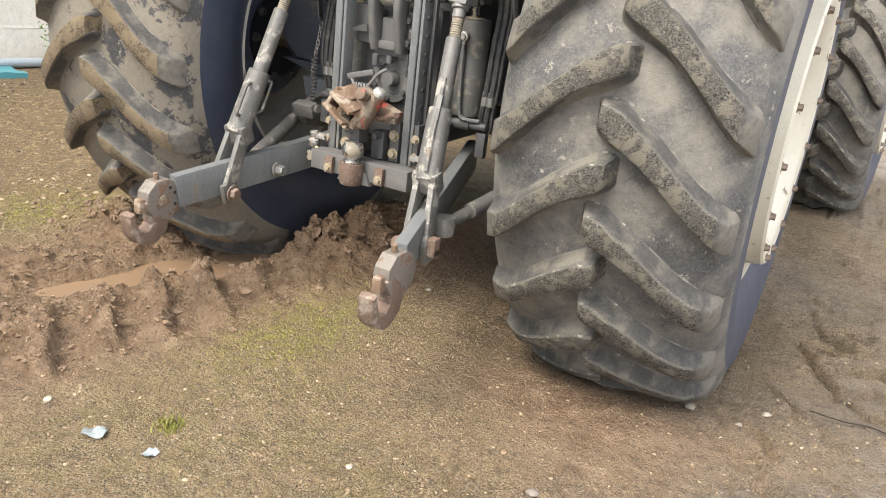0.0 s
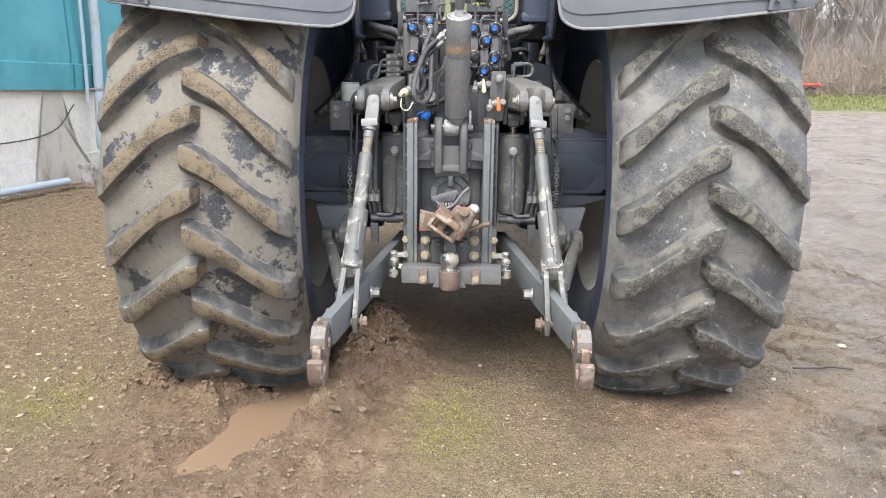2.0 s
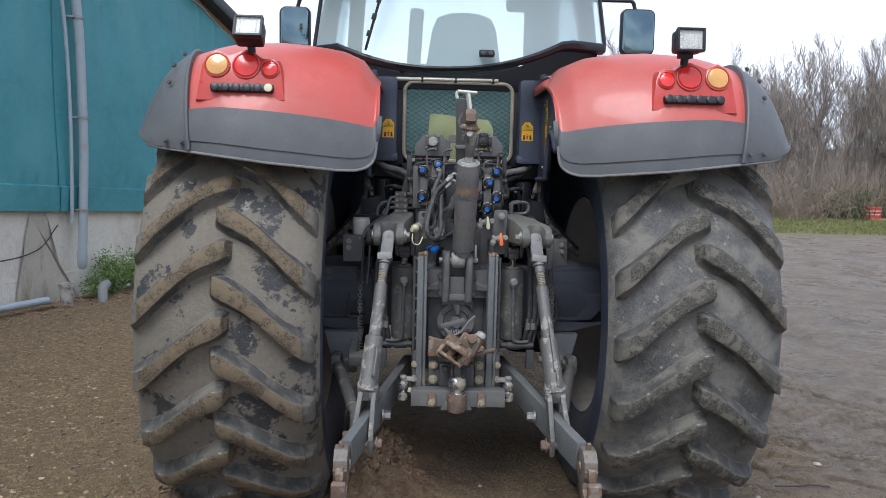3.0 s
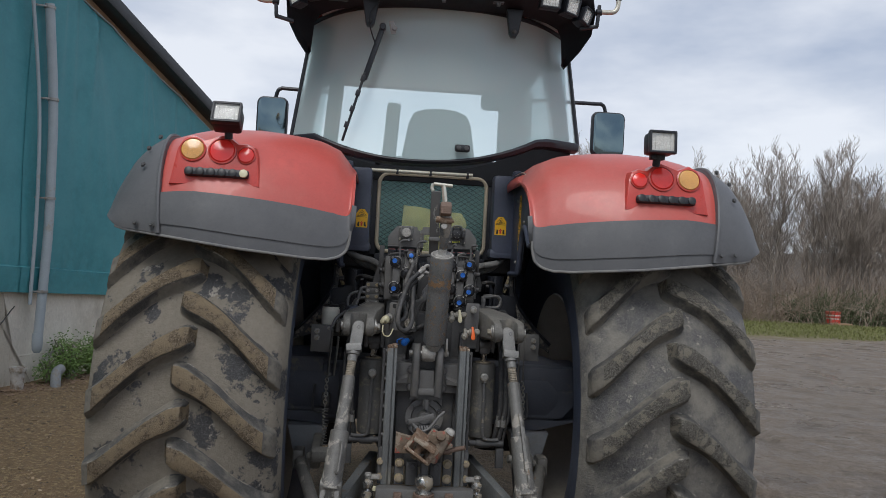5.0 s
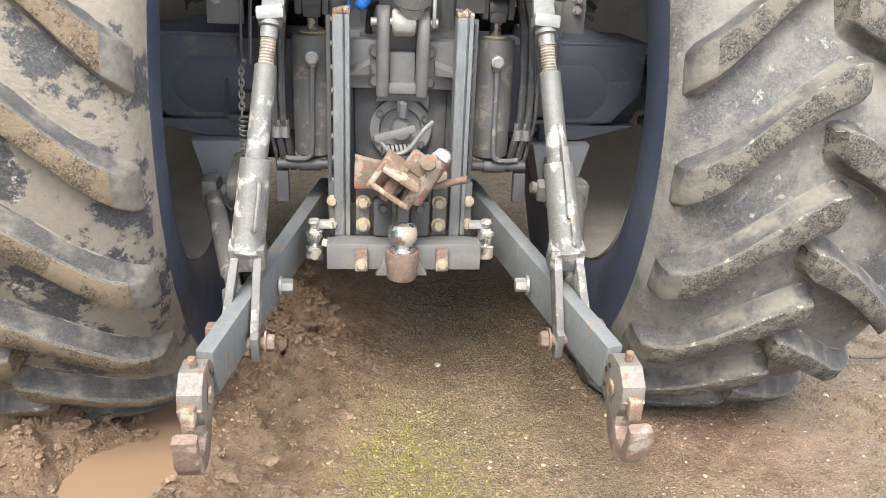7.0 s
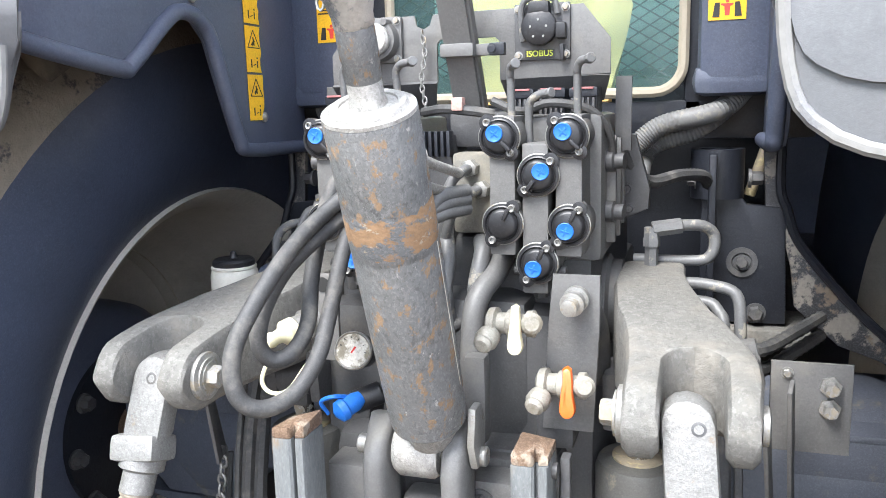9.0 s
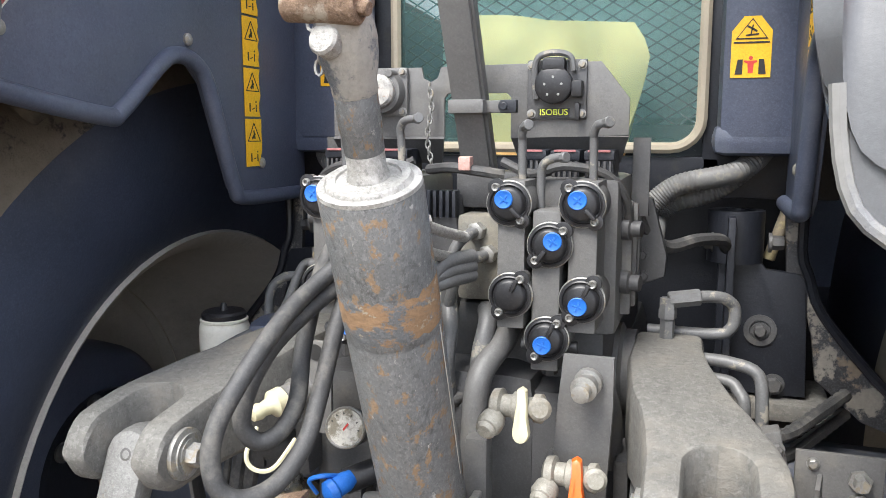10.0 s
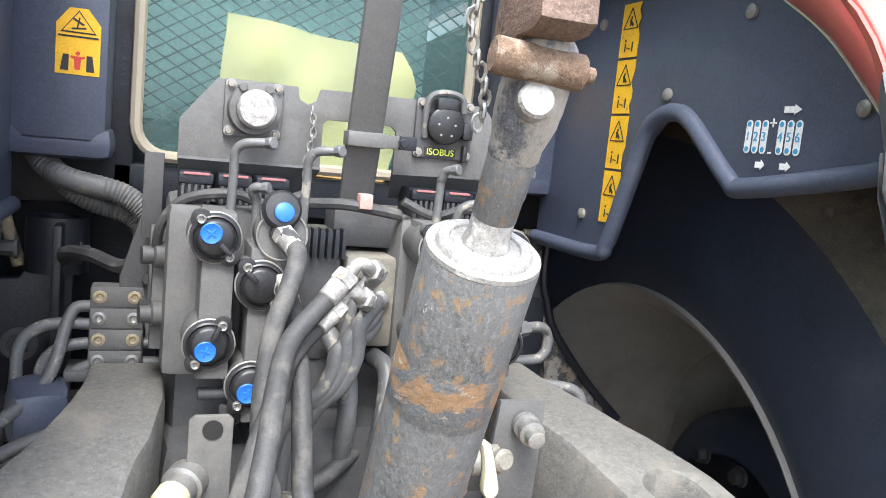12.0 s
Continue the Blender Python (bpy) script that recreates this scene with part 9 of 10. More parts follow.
# remote valves ------------------------------------------------------
def build_coupler_parts():
    """Meshes for one quick coupler facing -y, centred on the origin."""
    bm = B()
    lathe(bm, (0, 0.10, 0), (0, -1, 0), [(0, 0.024), (0.05, 0.024), (0.055, 0.0275), (0.092, 0.0275), (0.096, 0.0262), (0.1, 0.0262)], 32)
    for t in (38, 218):
        lathe(bm, (math.cos(radians(t + 90)) * 0.026, 0.012, math.sin(radians(t + 90)) * 0.026), (0, -1, 0), [(0, 0.0085), (0.014, 0.0085)], 14)
    housing = part("coupler", bm, grey, None)
    bm = B()
    lathe(bm, (0, 0.0005, 0), (0, -1, 0), [(0, 0.0278), (0.002, 0.0278), (0.0026, 0.0268), (0.002, 0.0255)], 36, cap=False)
    rim_ring = part("coupler_rim", bm, zinc, None)
    bm = B()
    lathe(bm, (0, 0.004, 0), (0, -1, 0), [(0, 0.0255), (0.008, 0.0255), (0.010, 0.0225), (0.007, 0.021), (0.012, 0.019), (0.014, 0.016), (0.014, 0.0)], 36)
    box(bm, (0.0105, -0.012, -0.0105), (0.016, 0.009, 0.0055), (0, 45, 0), 0.002)
    lathe(bm, (0, -0.0005, 0), (0, -1, 0), [(0, 0.0262), (0.004, 0.0262), (0.0045, 0.0235), (0.003, 0.0228)], 36)
    plate(bm, [(math.cos(t) * 0.011 + math.cos(radians(128)) * 0.024, math.sin(t) * 0.011 + math.sin(radians(128)) * 0.024) for t in np.linspace(0, 2 * math.pi, 15)[:-1]], "y", -0.001, -0.004, 0.001)
    plate(bm, [(math.cos(t) * 0.010 + math.cos(radians(308)) * 0.025, math.sin(t) * 0.010 + math.sin(radians(308)) * 0.025) for t in np.linspace(0, 2 * math.pi, 15)[:-1]], "y", -0.001, -0.004, 0.001)
    cap = part("dust_cap", bm, cap_mat, None)
    bm = B()
    lathe(bm, (-0.0045, -0.0095, 0.0055), (0, -1, 0), [(0, 0.0112), (0.002, 0.0112), (0.0028, 0.0102), (0.0024, 0.0095)], 26)
    for turn in (38, 128):
        box(bm, (-0.0045, -0.0122, 0.0055), (0.012, 0.0012, 0.0022), (0, turn, 0), 0.0004)
    disc = part("blue_disc", bm, blue, None)
    screw = []
    for t in (128, 308):
        bm = B()
        p = (math.cos(radians(t)) * 0.0245, -0.004, math.sin(radians(t)) * 0.0245)
        lathe(bm, p, (0, -1, 0), [(0, 0.0052), (0.005, 0.0052), (0.0065, 0.004), (0.0055, 0.0024), (0.003, 0.002)], 12)
        screw.append(part("cap_screw", bm, zinc, None))
    return housing, cap, disc, rim_ring, *screw


def build_valves():
    proto = build_coupler_parts()
    used = False
    for s, places in ((-1, ((-0.163, 1.529, 0, 1), (-0.094, 1.535, 0, 0), (-0.113, 1.48, 180, 2), (-0.163, 1.415, 250, 1), (-0.117, 1.369, 250, 1))),
                      (1, ((0.088, 1.528, 0, 1), (0.175, 1.529, 0, 1), (0.138, 1.48, 80, 1), (0.091, 1.417, 250, 2), (0.177, 1.416, 250, 1), (0.136, 1.366, 250, 1)))):
        sections = []
        for x in (0.158, 0.108) if s < 0 else (0.090, 0.133, 0.176):
            bm = B()
            zz = (1.345, 1.53) if x in (0.133, 0.108) else (1.375, 1.555)
            if x == 0.133 or x == 0.108:
                zz = (1.325, 1.52)
            box(bm, (s * x, -0.585, sum(zz) / 2), (0.034, 0.115, zz[1] - zz[0]), bevel=0.003)
            sections.append(part("valve_section", bm, grey, None))
        bm = B()
        box(bm, (s * 0.135, -0.48, 1.455), (0.15, 0.18, 0.20), bevel=0.012)
        bank = part("valve_bank", bm, grey, tractor, "grey remote valve bank")
        for o in sections:
            o.parent = bank
        for q in range(4):
            bm = B()
            box(bm, (s * (0.212 + 0.004 * (q % 2)), -0.52 + 0.028 * q, 1.45), (0.022, 0.012, 0.15 - 0.01 * q), bevel=0.004)
            part("side_rib", bm, grey, bank)
        for z in (1.42, 1.49):
            bm = B()
            lathe(bm, (s * 0.20, -0.53, z), (s, -0.2, 0), [(0, 0.015), (0.022, 0.015), (0.024, 0.0105), (0.036, 0.0105)], 14)
            part("side_plug", bm, dark_grey, bank)
        for x, z, turn, look_ in places:
            m = pose(x, -0.645, z, 0, turn, 0)
            for k, ob in enumerate(proto):
                if k == 2 and look_ != 1 or k in (1,) and look_ == 0:
                    continue
                o = new(ob.name.split(".")[0], ob.data)
                o.matrix_basis = m
                o.parent = bank
                if k == 0:
                    tagged(o, "grey quick coupler housing")
                if k == 1:
                    tagged(o, "black plastic dust cap")
                if k == 2:
                    tagged(o, "blue marker disc")
        # pipes and spools over the bank
        tops = ((-0.145, 1.63, 0.035), (-0.065, 1.628, 0.03)) if s < 0 else ((0.094, 1.619, 0.010), (0.181, 1.622, 0.018))
        for x, z, reach in tops:
            bm = B()
            tube(bm, [(x, -0.60, 1.545), (x, -0.605, 1.60), (x, -0.608, z - 0.012), (x + reach * 0.2, -0.612, z - 0.003), (x + reach * 0.5, -0.617, z), (x + reach, -0.622, z + 0.001)], 0.0052, 10, 4)
            tap = part("bent_pipe", bm, pipe_mat, bank)
            bm = B()
            rod(bm, (x + reach - 0.002, -0.621, z + 0.0005), (x + reach + 0.003, -0.629, z + 0.002), 0.0068, seg=8)
            part("pipe_end", bm, pipe_mat, bank)
        xm = s * 0.13
        bm = B()
        tube(bm, [(xm - s * 0.012, -0.60, 1.50), (xm - s * 0.012, -0.605, 1.56), (xm - s * 0.006, -0.61, 1.576), (xm + 0.008, -0.615, 1.582), (xm + 0.018, -0.62, 1.582)], 0.0054, 10, 4)
        rod(bm, (xm + 0.016, -0.619, 1.582), (xm + 0.022, -0.624, 1.583), 0.0068, seg=8)
        part("bent_pipe", bm, pipe_mat, bank)
        for k in range(3):
            bm = B()
            x = s * (0.095 + 0.043 * k)
            box(bm, (x, -0.52, 1.565), (0.036, 0.06, 0.05), bevel=0.003)
            box(bm, (x, -0.545, 1.583), (0.038, 0.02, 0.012), bevel=0.002)
            sol = part("solenoid", bm, black, bank)
            bm = B()
            for j in range(5):
                box(bm, (x - 0.014 + j * 0.007, -0.553, 1.56), (0.003, 0.006, 0.032), bevel=0)
            each("fin", bm, dark_grey, sol)
            bm = B()
            box(bm, (x, -0.556, 1.5885), (0.028, 0.003, 0.0028), bevel=0.0005)
            part("red_marking", bm, mat("dull_red_print", (0.32, 0.12, 0.12), 0.6), sol)
        bm = B()
        tube(bm, [(s * 0.06, -0.57, 1.575), (s * 0.10, -0.575, 1.56), (s * 0.14, -0.575, 1.57), (s * 0.19, -0.56, 1.56), (s * 0.215, -0.55, 1.53), (s * 0.22, -0.53, 1.49)], 0.006, 8, 5)
        part("wiring", bm, hose_mat, bank)
        bm = B()
        rod(bm, (s * 0.10, -0.62, 1.352), (s * 0.17, -0.62, 1.352), 0.007)
        rod(bm, (s * 0.136, -0.62, 1.34), (s * 0.136, -0.62, 1.315), 0.010, seg=6)
        part("drain_line", bm, dark_grey, bank)
    for ob in proto:
        bpy.data.objects.remove(ob)
    # lifted cap and the plugged-in hose of the left bank
    bm = B()
    lathe(bm, (-0.097, -0.645, 1.562), (0.05, -1, 0.25), [(0, 0.021), (0.006, 0.021), (0.009, 0.018), (0.011, 0.0)], 28)
    box(bm, (-0.094, -0.648, 1.545), (0.022, 0.008, 0.03), (0, 20, 0), 0.003)
    cap = part("open_dust_cap", bm, cap_mat, tractor, "black dust cap tipped open")
    bm = B()
    lathe(bm, (-0.095, -0.656, 1.561), (0.05, -1, 0.25), [(0, 0.0105), (0.002, 0.0105), (0.003, 0.009)], 20)
    part("blue_disc", bm, blue, cap)
    # middle block between the banks
    bm = B()
    box(bm, (0.03, -0.52, 1.447), (0.065, 0.09, 0.115), bevel=0.008)
    mid = part("middle_block", bm, mat("pale_valve_casting", (0.135, 0.13, 0.112), 0.6, vary=0.2, dirt=(0.215, 0.195, 0.155), amount=0.35, dirt_scale=10, sharp=0.2), tractor, "pale dusty valve block")
    bm = B()
    box(bm, (-0.03, -0.51, 1.45), (0.05, 0.08, 0.16), bevel=0.006)
    box(bm, (0.03, -0.50, 1.535), (0.09, 0.06, 0.05), bevel=0.006)
    part("valve_body", bm, dark_grey, mid)
    for k in range(6):
        bm = B()
        box(bm, (-0.052 + 0.009 * k, -0.555, 1.517), (0.005, 0.02, 0.036), bevel=0.001)
        part("cooling_fin", bm, black, mid)
    for k in range(2):
        bm = B()
        tube(bm, [(0.026 + 0.016 * k, -0.565, 1.483 - 0.03 * k), (0.02 + 0.01 * k, -0.592, 1.48 - 0.03 * k), (0.006 + 0.006 * k, -0.60, 1.463 - 0.03 * k), (-0.004 + 0.004 * k, -0.60, 1.42 - 0.02 * k), (-0.012, -0.58, 1.36), (-0.03, -0.54, 1.30)], 0.0075, 10, 5)
        pipe_ = part("steel_pipe", bm, pipe_mat, mid)
        bm = B()
        lathe(bm, (0.027 + 0.016 * k, -0.562, 1.484 - 0.03 * k), (-0.2, -1, -0.1), [(0, 0.0125), (0.012, 0.0125), (0.014, 0.009)], 6)
        part("pipe_nut", bm, zinc, pipe_)
    for k in range(2):
        bm = B()
        tube(bm, [(-0.02 + 0.06 * k, -0.57, 1.41 - 0.03 * k), (-0.0 + 0.05 * k, -0.60, 1.37), (0.0 + 0.045 * k, -0.62, 1.32), (0.0 + 0.04 * k, -0.60, 1.25)], 0.012, 10, 5)
        part("steel_pipe", bm, pipe_mat, mid)
    # drop arm beside the block
    bm = B()
    tube(bm, [(0.075, -0.56, 1.37), (0.07, -0.60, 1.345), (0.052, -0.64, 1.31), (0.05, -0.66, 1.25), (0.05, -0.67, 1.17)], 0.016, 10, 5)
    box(bm, (0.062, -0.68, 1.19), (0.03, 0.03, 0.12), bevel=0.008)
    part("cast_rib", bm, grey, mid)
    # terminal block on the left with its pipes
    bm = B()
    box(bm, (-0.262, -0.405, 1.372), (0.066, 0.03, 0.112), bevel=0.004)
    box(bm, (-0.262, -0.40, 1.312), (0.12, 0.06, 0.014), bevel=0.003)
    blk = part("terminal_block", bm, grey, tractor, "grey steel block of hydraulic terminals")
    for r in range(4):
        bm = B()
        box(bm, (-0.262, -0.4215, 1.415 - r * 0.028), (0.062, 0.004, 0.0255), bevel=0.0015)
        part("terminal_plate", bm, grey, blk)
        bm = B()
        for x in (-0.283, -0.242):
            lathe(bm, (x, -0.423, 1.415 - r * 0.028), (0, -1, 0), [(0, 0.0085), (0.002, 0.0085), (0.003, 0.005), (0.001, 0.003)], 12)
        each("terminal_screw", bm, zinc if r % 2 else brass, blk)
    for k in range(4):
        z = 1.402 - k * 0.026
        x = -0.295
        out_x = -0.40 + 0.026 * k
        bm = B()
        if k == 0:
            way_ = [(-0.29, -0.41, 1.400), (-0.312, -0.413, 1.397), (-0.322, -0.425, 1.372), (-0.331, -0.448, 1.330), (-0.346, -0.48, 1.307), (-0.379, -0.53, 1.288), (-0.418, -0.57, 1.256), (-0.44, -0.58, 1.20)]
        else:
            way_ = [(x, -0.41, z), (out_x + 0.045, -0.412, z + 0.001), (out_x + 0.018, -0.415, z - 0.006), (out_x, -0.42, z - 0.03), (out_x - 0.005, -0.43, z - 0.10), (out_x - 0.045 + 0.012 * k, -0.47, 1.20)]
        tube(bm, way_, 0.0078, 10, 5)
        part("bent_pipe", bm, pipe_mat, blk)
        bm = B()
        tube(bm, [(-0.23, -0.405, z), (-0.2, -0.41, z), (-0.17, -0.43, z - 0.01)], 0.0078, 10, 3)
        part("bent_pipe", bm, pipe_mat, blk)
    # rounded black cover at the left arm's root
    bm = B()
    box(bm, (-0.345, -0.46, 1.275), (0.07, 0.10, 0.085), (0, 0, 12), 0.026)
    part("sensor_cover", bm, navy, tractor, "black plastic sensor cover")
    # right side pipes
    bm = B()
    lathe(bm, (0.268, -0.46, 1.33), (0, 0, 1), [(0, 0.010), (0.03, 0.010), (0.03, 0.0125), (0.042, 0.0125), (0.044, 0.0115), (0.058, 0.0115)], 6)
    rod(bm, (0.268, -0.46, 1.385), (0.31, -0.45, 1.39), 0.0115, seg=6)
    fit_ = part("pipe_fitting", bm, pipe_mat, tractor, "steel elbow fitting")
    bm = B()
    tube(bm, [(0.30, -0.452, 1.39), (0.335, -0.44, 1.389), (0.352, -0.43, 1.378), (0.356, -0.43, 1.36), (0.35, -0.43, 1.343), (0.33, -0.43, 1.335), (0.24, -0.43, 1.335)], 0.0085, 10, 5)
    part("bent_pipe", bm, pipe_mat, fit_)
    for k in range(2):
        bm = B()
        tube(bm, [(0.31, -0.47, 1.31 - 0.026 * k), (0.35, -0.48, 1.31 - 0.026 * k), (0.385 - 0.022 * k, -0.49, 1.30 - 0.026 * k), (0.392 - 0.022 * k, -0.50, 1.26), (0.392 - 0.022 * k, -0.50, 1.21)], 0.0085, 10, 5)
        part("bent_pipe", bm, pipe_mat, fit_)
    # corrugated conduits below the cab
    for s in (-1, 1):
        ways = ([(0.40, -0.15, 1.585), (0.378, -0.19, 1.562), (0.323, -0.20, 1.519), (0.256, -0.205, 1.496), (0.235, -0.21, 1.467), (0.232, -0.25, 1.445), (0.222, -0.32, 1.43), (0.20, -0.38, 1.42)],
                [(0.39, -0.14, 1.575), (0.352, -0.215, 1.548), (0.269, -0.225, 1.528), (0.226, -0.23, 1.494), (0.215, -0.23, 1.462), (0.218, -0.27, 1.43), (0.21, -0.33, 1.40)])
        for way_ in ways:
            bm = B()
            tube(bm, [(s * q[0], q[1], q[2]) for q in way_], 0.0178, 16, 24, ribs=0.0014)
            part("corrugated_conduit", bm, conduit_mat, tractor, "grey corrugated cable conduit")
        bm = B()
        tube(bm, [(s * 0.215, -0.42, 1.505), (s * 0.235, -0.41, 1.47), (s * 0.26, -0.38, 1.447), (s * 0.30, -0.33, 1.452), (s * 0.335, -0.28, 1.447), (s * 0.345, -0.24, 1.43)], 0.0105, 8, 14, ribs=0.001)
        part("corrugated_conduit", bm, hose_mat, tractor)
        bm = B()
        plate(bm, [(s * 0.205, 1.385), (s * 0.26, 1.41), (s * 0.262, 1.44), (s * 0.24, 1.52), (s * 0.205, 1.53)], "y", -0.42, 0.02, 0.004)
        hexbolt(bm, (s * 0.228, -0.422, 1.44), (0, -1, 0), 0.007, 0.006)
        hexbolt(bm, (s * 0.232, -0.422, 1.41), (0, -1, 0), 0.006, 0.006)
        part("side_bracket", bm, dark_grey, tractor)
        bm = B()
        plate(bm, [(s * 0.215, 1.50), (s * 0.238, 1.50), (s * 0.238, 1.605), (s * 0.215, 1.605)], "y", -0.47, 0.006, 0.002)
        part("bracket_leg", bm, dark_grey, tractor)


build_valves()


def build_hoses():
    runs = (
        ([(-0.050, -0.728, 1.493), (-0.072, -0.742, 1.474), (-0.098, -0.765, 1.449), (-0.114, -0.81, 1.422), (-0.125, -0.855, 1.390), (-0.136, -0.89, 1.355), (-0.145, -0.915, 1.321), (-0.147, -0.925, 1.289), (-0.139, -0.925, 1.258), (-0.120, -0.91, 1.244), (-0.098, -0.88, 1.252), (-0.084, -0.845, 1.284), (-0.084, -0.81, 1.325), (-0.083, -0.76, 1.402), (-0.085, -0.70, 1.46), (-0.09, -0.66, 1.48)], 0.0102, hose_mat),
        ([(-0.056, -0.728, 1.464), (-0.076, -0.735, 1.447), (-0.098, -0.76, 1.428), (-0.112, -0.80, 1.408), (-0.127, -0.83, 1.385), (-0.140, -0.85, 1.355), (-0.148, -0.86, 1.325), (-0.150, -0.86, 1.298), (-0.138, -0.85, 1.280), (-0.120, -0.835, 1.288), (-0.112, -0.81, 1.316), (-0.121, -0.775, 1.37), (-0.112, -0.745, 1.449), (-0.094, -0.722, 1.497), (-0.085, -0.695, 1.524), (-0.092, -0.66, 1.537)], 0.0102, hose_mat),
        ([(-0.15, -0.50, 1.22), (-0.10, -0.60, 1.21), (-0.04, -0.63, 1.24), (0.02, -0.60, 1.27)], 0.010, hose_mat),
    )
    for pts, r, m in runs:
        bm = B()
        tube(bm, pts, r, 12, 6)
        part("hydraulic_hose", bm, m, tractor, "dusty black hydraulic hose")
    ends = (((-0.094, -0.645, 1.538), (-0.086, -0.69, 1.527)), ((-0.036, -0.722, 1.509), (-0.060, -0.735, 1.485)), ((-0.043, -0.722, 1.480), (-0.066, -0.733, 1.456)), ((-0.088, -0.645, 1.486), (-0.086, -0.69, 1.465)))
    for a, b in ends:
        bm = B()
        a, b = Vector(a), Vector(b)
        rod(bm, a, a + (b - a) * 0.45, 0.0135, seg=6)
        rod(bm, a + (b - a) * 0.4, b, 0.0115, 0.0108)
        part("hose_fitting", bm, scraped, tractor, "bright crimped hose fitting")
    for x, z in ((-0.036, 1.509), (-0.043, 1.480)):
        bm = B()
        tube(bm, [(x, -0.722, z), (x + 0.006, -0.722, z + 0.009), (x + 0.014, -0.722, z + 0.011), (x + 0.022, -0.716, z + 0.006), (x + 0.032, -0.70, z - 0.002), (x + 0.045, -0.66, z - 0.016), (x + 0.055, -0.6, z - 0.03)], 0.0072, 10, 4)
        elbow = part("steel_elbow", bm, scraped, tractor, "bright zinc-plated pipe elbow")
        bm = B()
        lathe(bm, (x + 0.024, -0.714, z + 0.005), (0.6, 0.75, -0.3), [(0, 0.0085), (0.001, 0.0115), (0.012, 0.0115), (0.013, 0.0085), (0.016, 0.0085), (0.0165, 0.0105), (0.024, 0.0105), (0.025, 0.008)], 6)
        part("union_nut", bm, scraped, elbow)
    # bent steel pipes that run down behind the hoses
    for k in range(3):
        bm = B()
        tube(bm, [(0.03, -0.60, 1.455 - 0.012 * k), (0.008, -0.645, 1.452 - 0.012 * k), (-0.004 - 0.01 * k, -0.655, 1.435 - 0.012 * k), (-0.006 - 0.012 * k, -0.66, 1.405 - 0.008 * k), (-0.020 - 0.012 * k, -0.66, 1.372 - 0.004 * k), (-0.045 - 0.012 * k, -0.655, 1.345), (-0.06 - 0.012 * k, -0.645, 1.30), (-0.062 - 0.012 * k, -0.63, 1.22)], 0.0095, 12, 5)
        part("steel_pipe", bm, pipe_mat, tractor, "grey bent hydraulic steel pipe")
    # pressure gauge
    bm = B()
    way = (0.12, -1, 0.35)
    lathe(bm, (-0.089, -0.726, 1.257), way, [(-0.05, 0.012), (-0.03, 0.022), (0.0, 0.0245), (0.006, 0.0245), (0.008, 0.0225)], 30)
    gauge = part("pressure_gauge", bm, black, tractor, "small round pressure gauge")
    bm = B()
    lathe(bm, Vector((-0.089, -0.726, 1.257)) + Vector(way).normalized() * 0.0142, way, [(0, 0.0223), (0.001, 0.0217), (0.0012, 0.0)], 30)
    part("dial", bm, mat("dirty_dial", (0.5, 0.48, 0.43), 0.4, vary=0.15, dirt=(0.2, 0.18, 0.14), amount=0.36, dirt_scale=60, sharp=0.15), gauge, "dirty white dial")
    bm = B()
    lathe(bm, Vector((-0.089, -0.726, 1.257)) + Vector(way).normalized() * 0.007, way, [(0, 0.0245), (0.001, 0.0252), (0.008, 0.0252), (0.0095, 0.0238), (0.0075, 0.0215)], 30, cap=False)
    part("bezel", bm, zinc, gauge, "worn metal bezel")
    bm = B()
    c = Vector((-0.089, -0.726, 1.257)) + Vector(way).normalized() * 0.0157
    slab(bm, c + Vector((-0.002, 0, -0.003)), c + Vector((0.004, 0, 0.005)), 0.0022, 0.0022, 0)
    part("needle", bm, red_ink, gauge)
    bm = B()
    for k in range(9):
        t = radians(225 - k * 33)
        slab(bm, c + Vector((math.cos(t) * 0.0165, 0, math.sin(t) * 0.0165)), c + Vector((math.cos(t) * 0.0188, 0, math.sin(t) * 0.0188)), 0.0009, 0.0012, 0)
    each("dial_mark", bm, ink, gauge)
    # blue capped coupling
    bm = B()
    lathe(bm, (-0.092, -0.712, 1.187), (-0.5, -0.7, -0.3), [(0, 0.010), (0.01, 0.013), (0.024, 0.013), (0.027, 0.0155), (0.036, 0.0145), (0.042, 0.005)], 22)
    tube(bm, [(-0.105, -0.72, 1.19), (-0.12, -0.74, 1.196), (-0.14, -0.735, 1.185), (-0.135, -0.725, 1.165)], 0.003, 6, 5)
    part("blue_plug", bm, blue, tractor, "bright blue plastic coupling plug")
    bm = B()
    rod(bm, (-0.07, -0.69, 1.19), (-0.105, -0.712, 1.178), 0.016)
    tube(bm, [(-0.075, -0.69, 1.19), (-0.085, -0.68, 1.15), (-0.09, -0.67, 1.10)], 0.010, 8, 4)
    part("coupling_body", bm, cap_mat, tractor)
    # pale coupling with tether on the left
    bm = B()
    lathe(bm, (-0.175, -0.668, 1.278), (-0.45, -1, -0.12), [(-0.03, 0.014), (0.0, 0.016), (0.004, 0.022), (0.022, 0.022), (0.024, 0.018), (0.04, 0.017)], 26)
    coupl = part("trailer_coupling", bm, zinc, tractor, "dull metal trailer coupling")
    bm = B()
    lathe(bm, (-0.192, -0.705, 1.274), (-0.45, -1, -0.2), [(0, 0.018), (0.014, 0.018), (0.02, 0.011), (0.03, 0.009), (0.036, 0.011), (0.046, 0.009), (0.048, 0.0)], 20)
    tube(bm, [(-0.205, -0.745, 1.25), (-0.206, -0.77, 1.224), (-0.196, -0.77, 1.207), (-0.175, -0.76, 1.207), (-0.16, -0.73, 1.235)], 0.003, 6, 5)
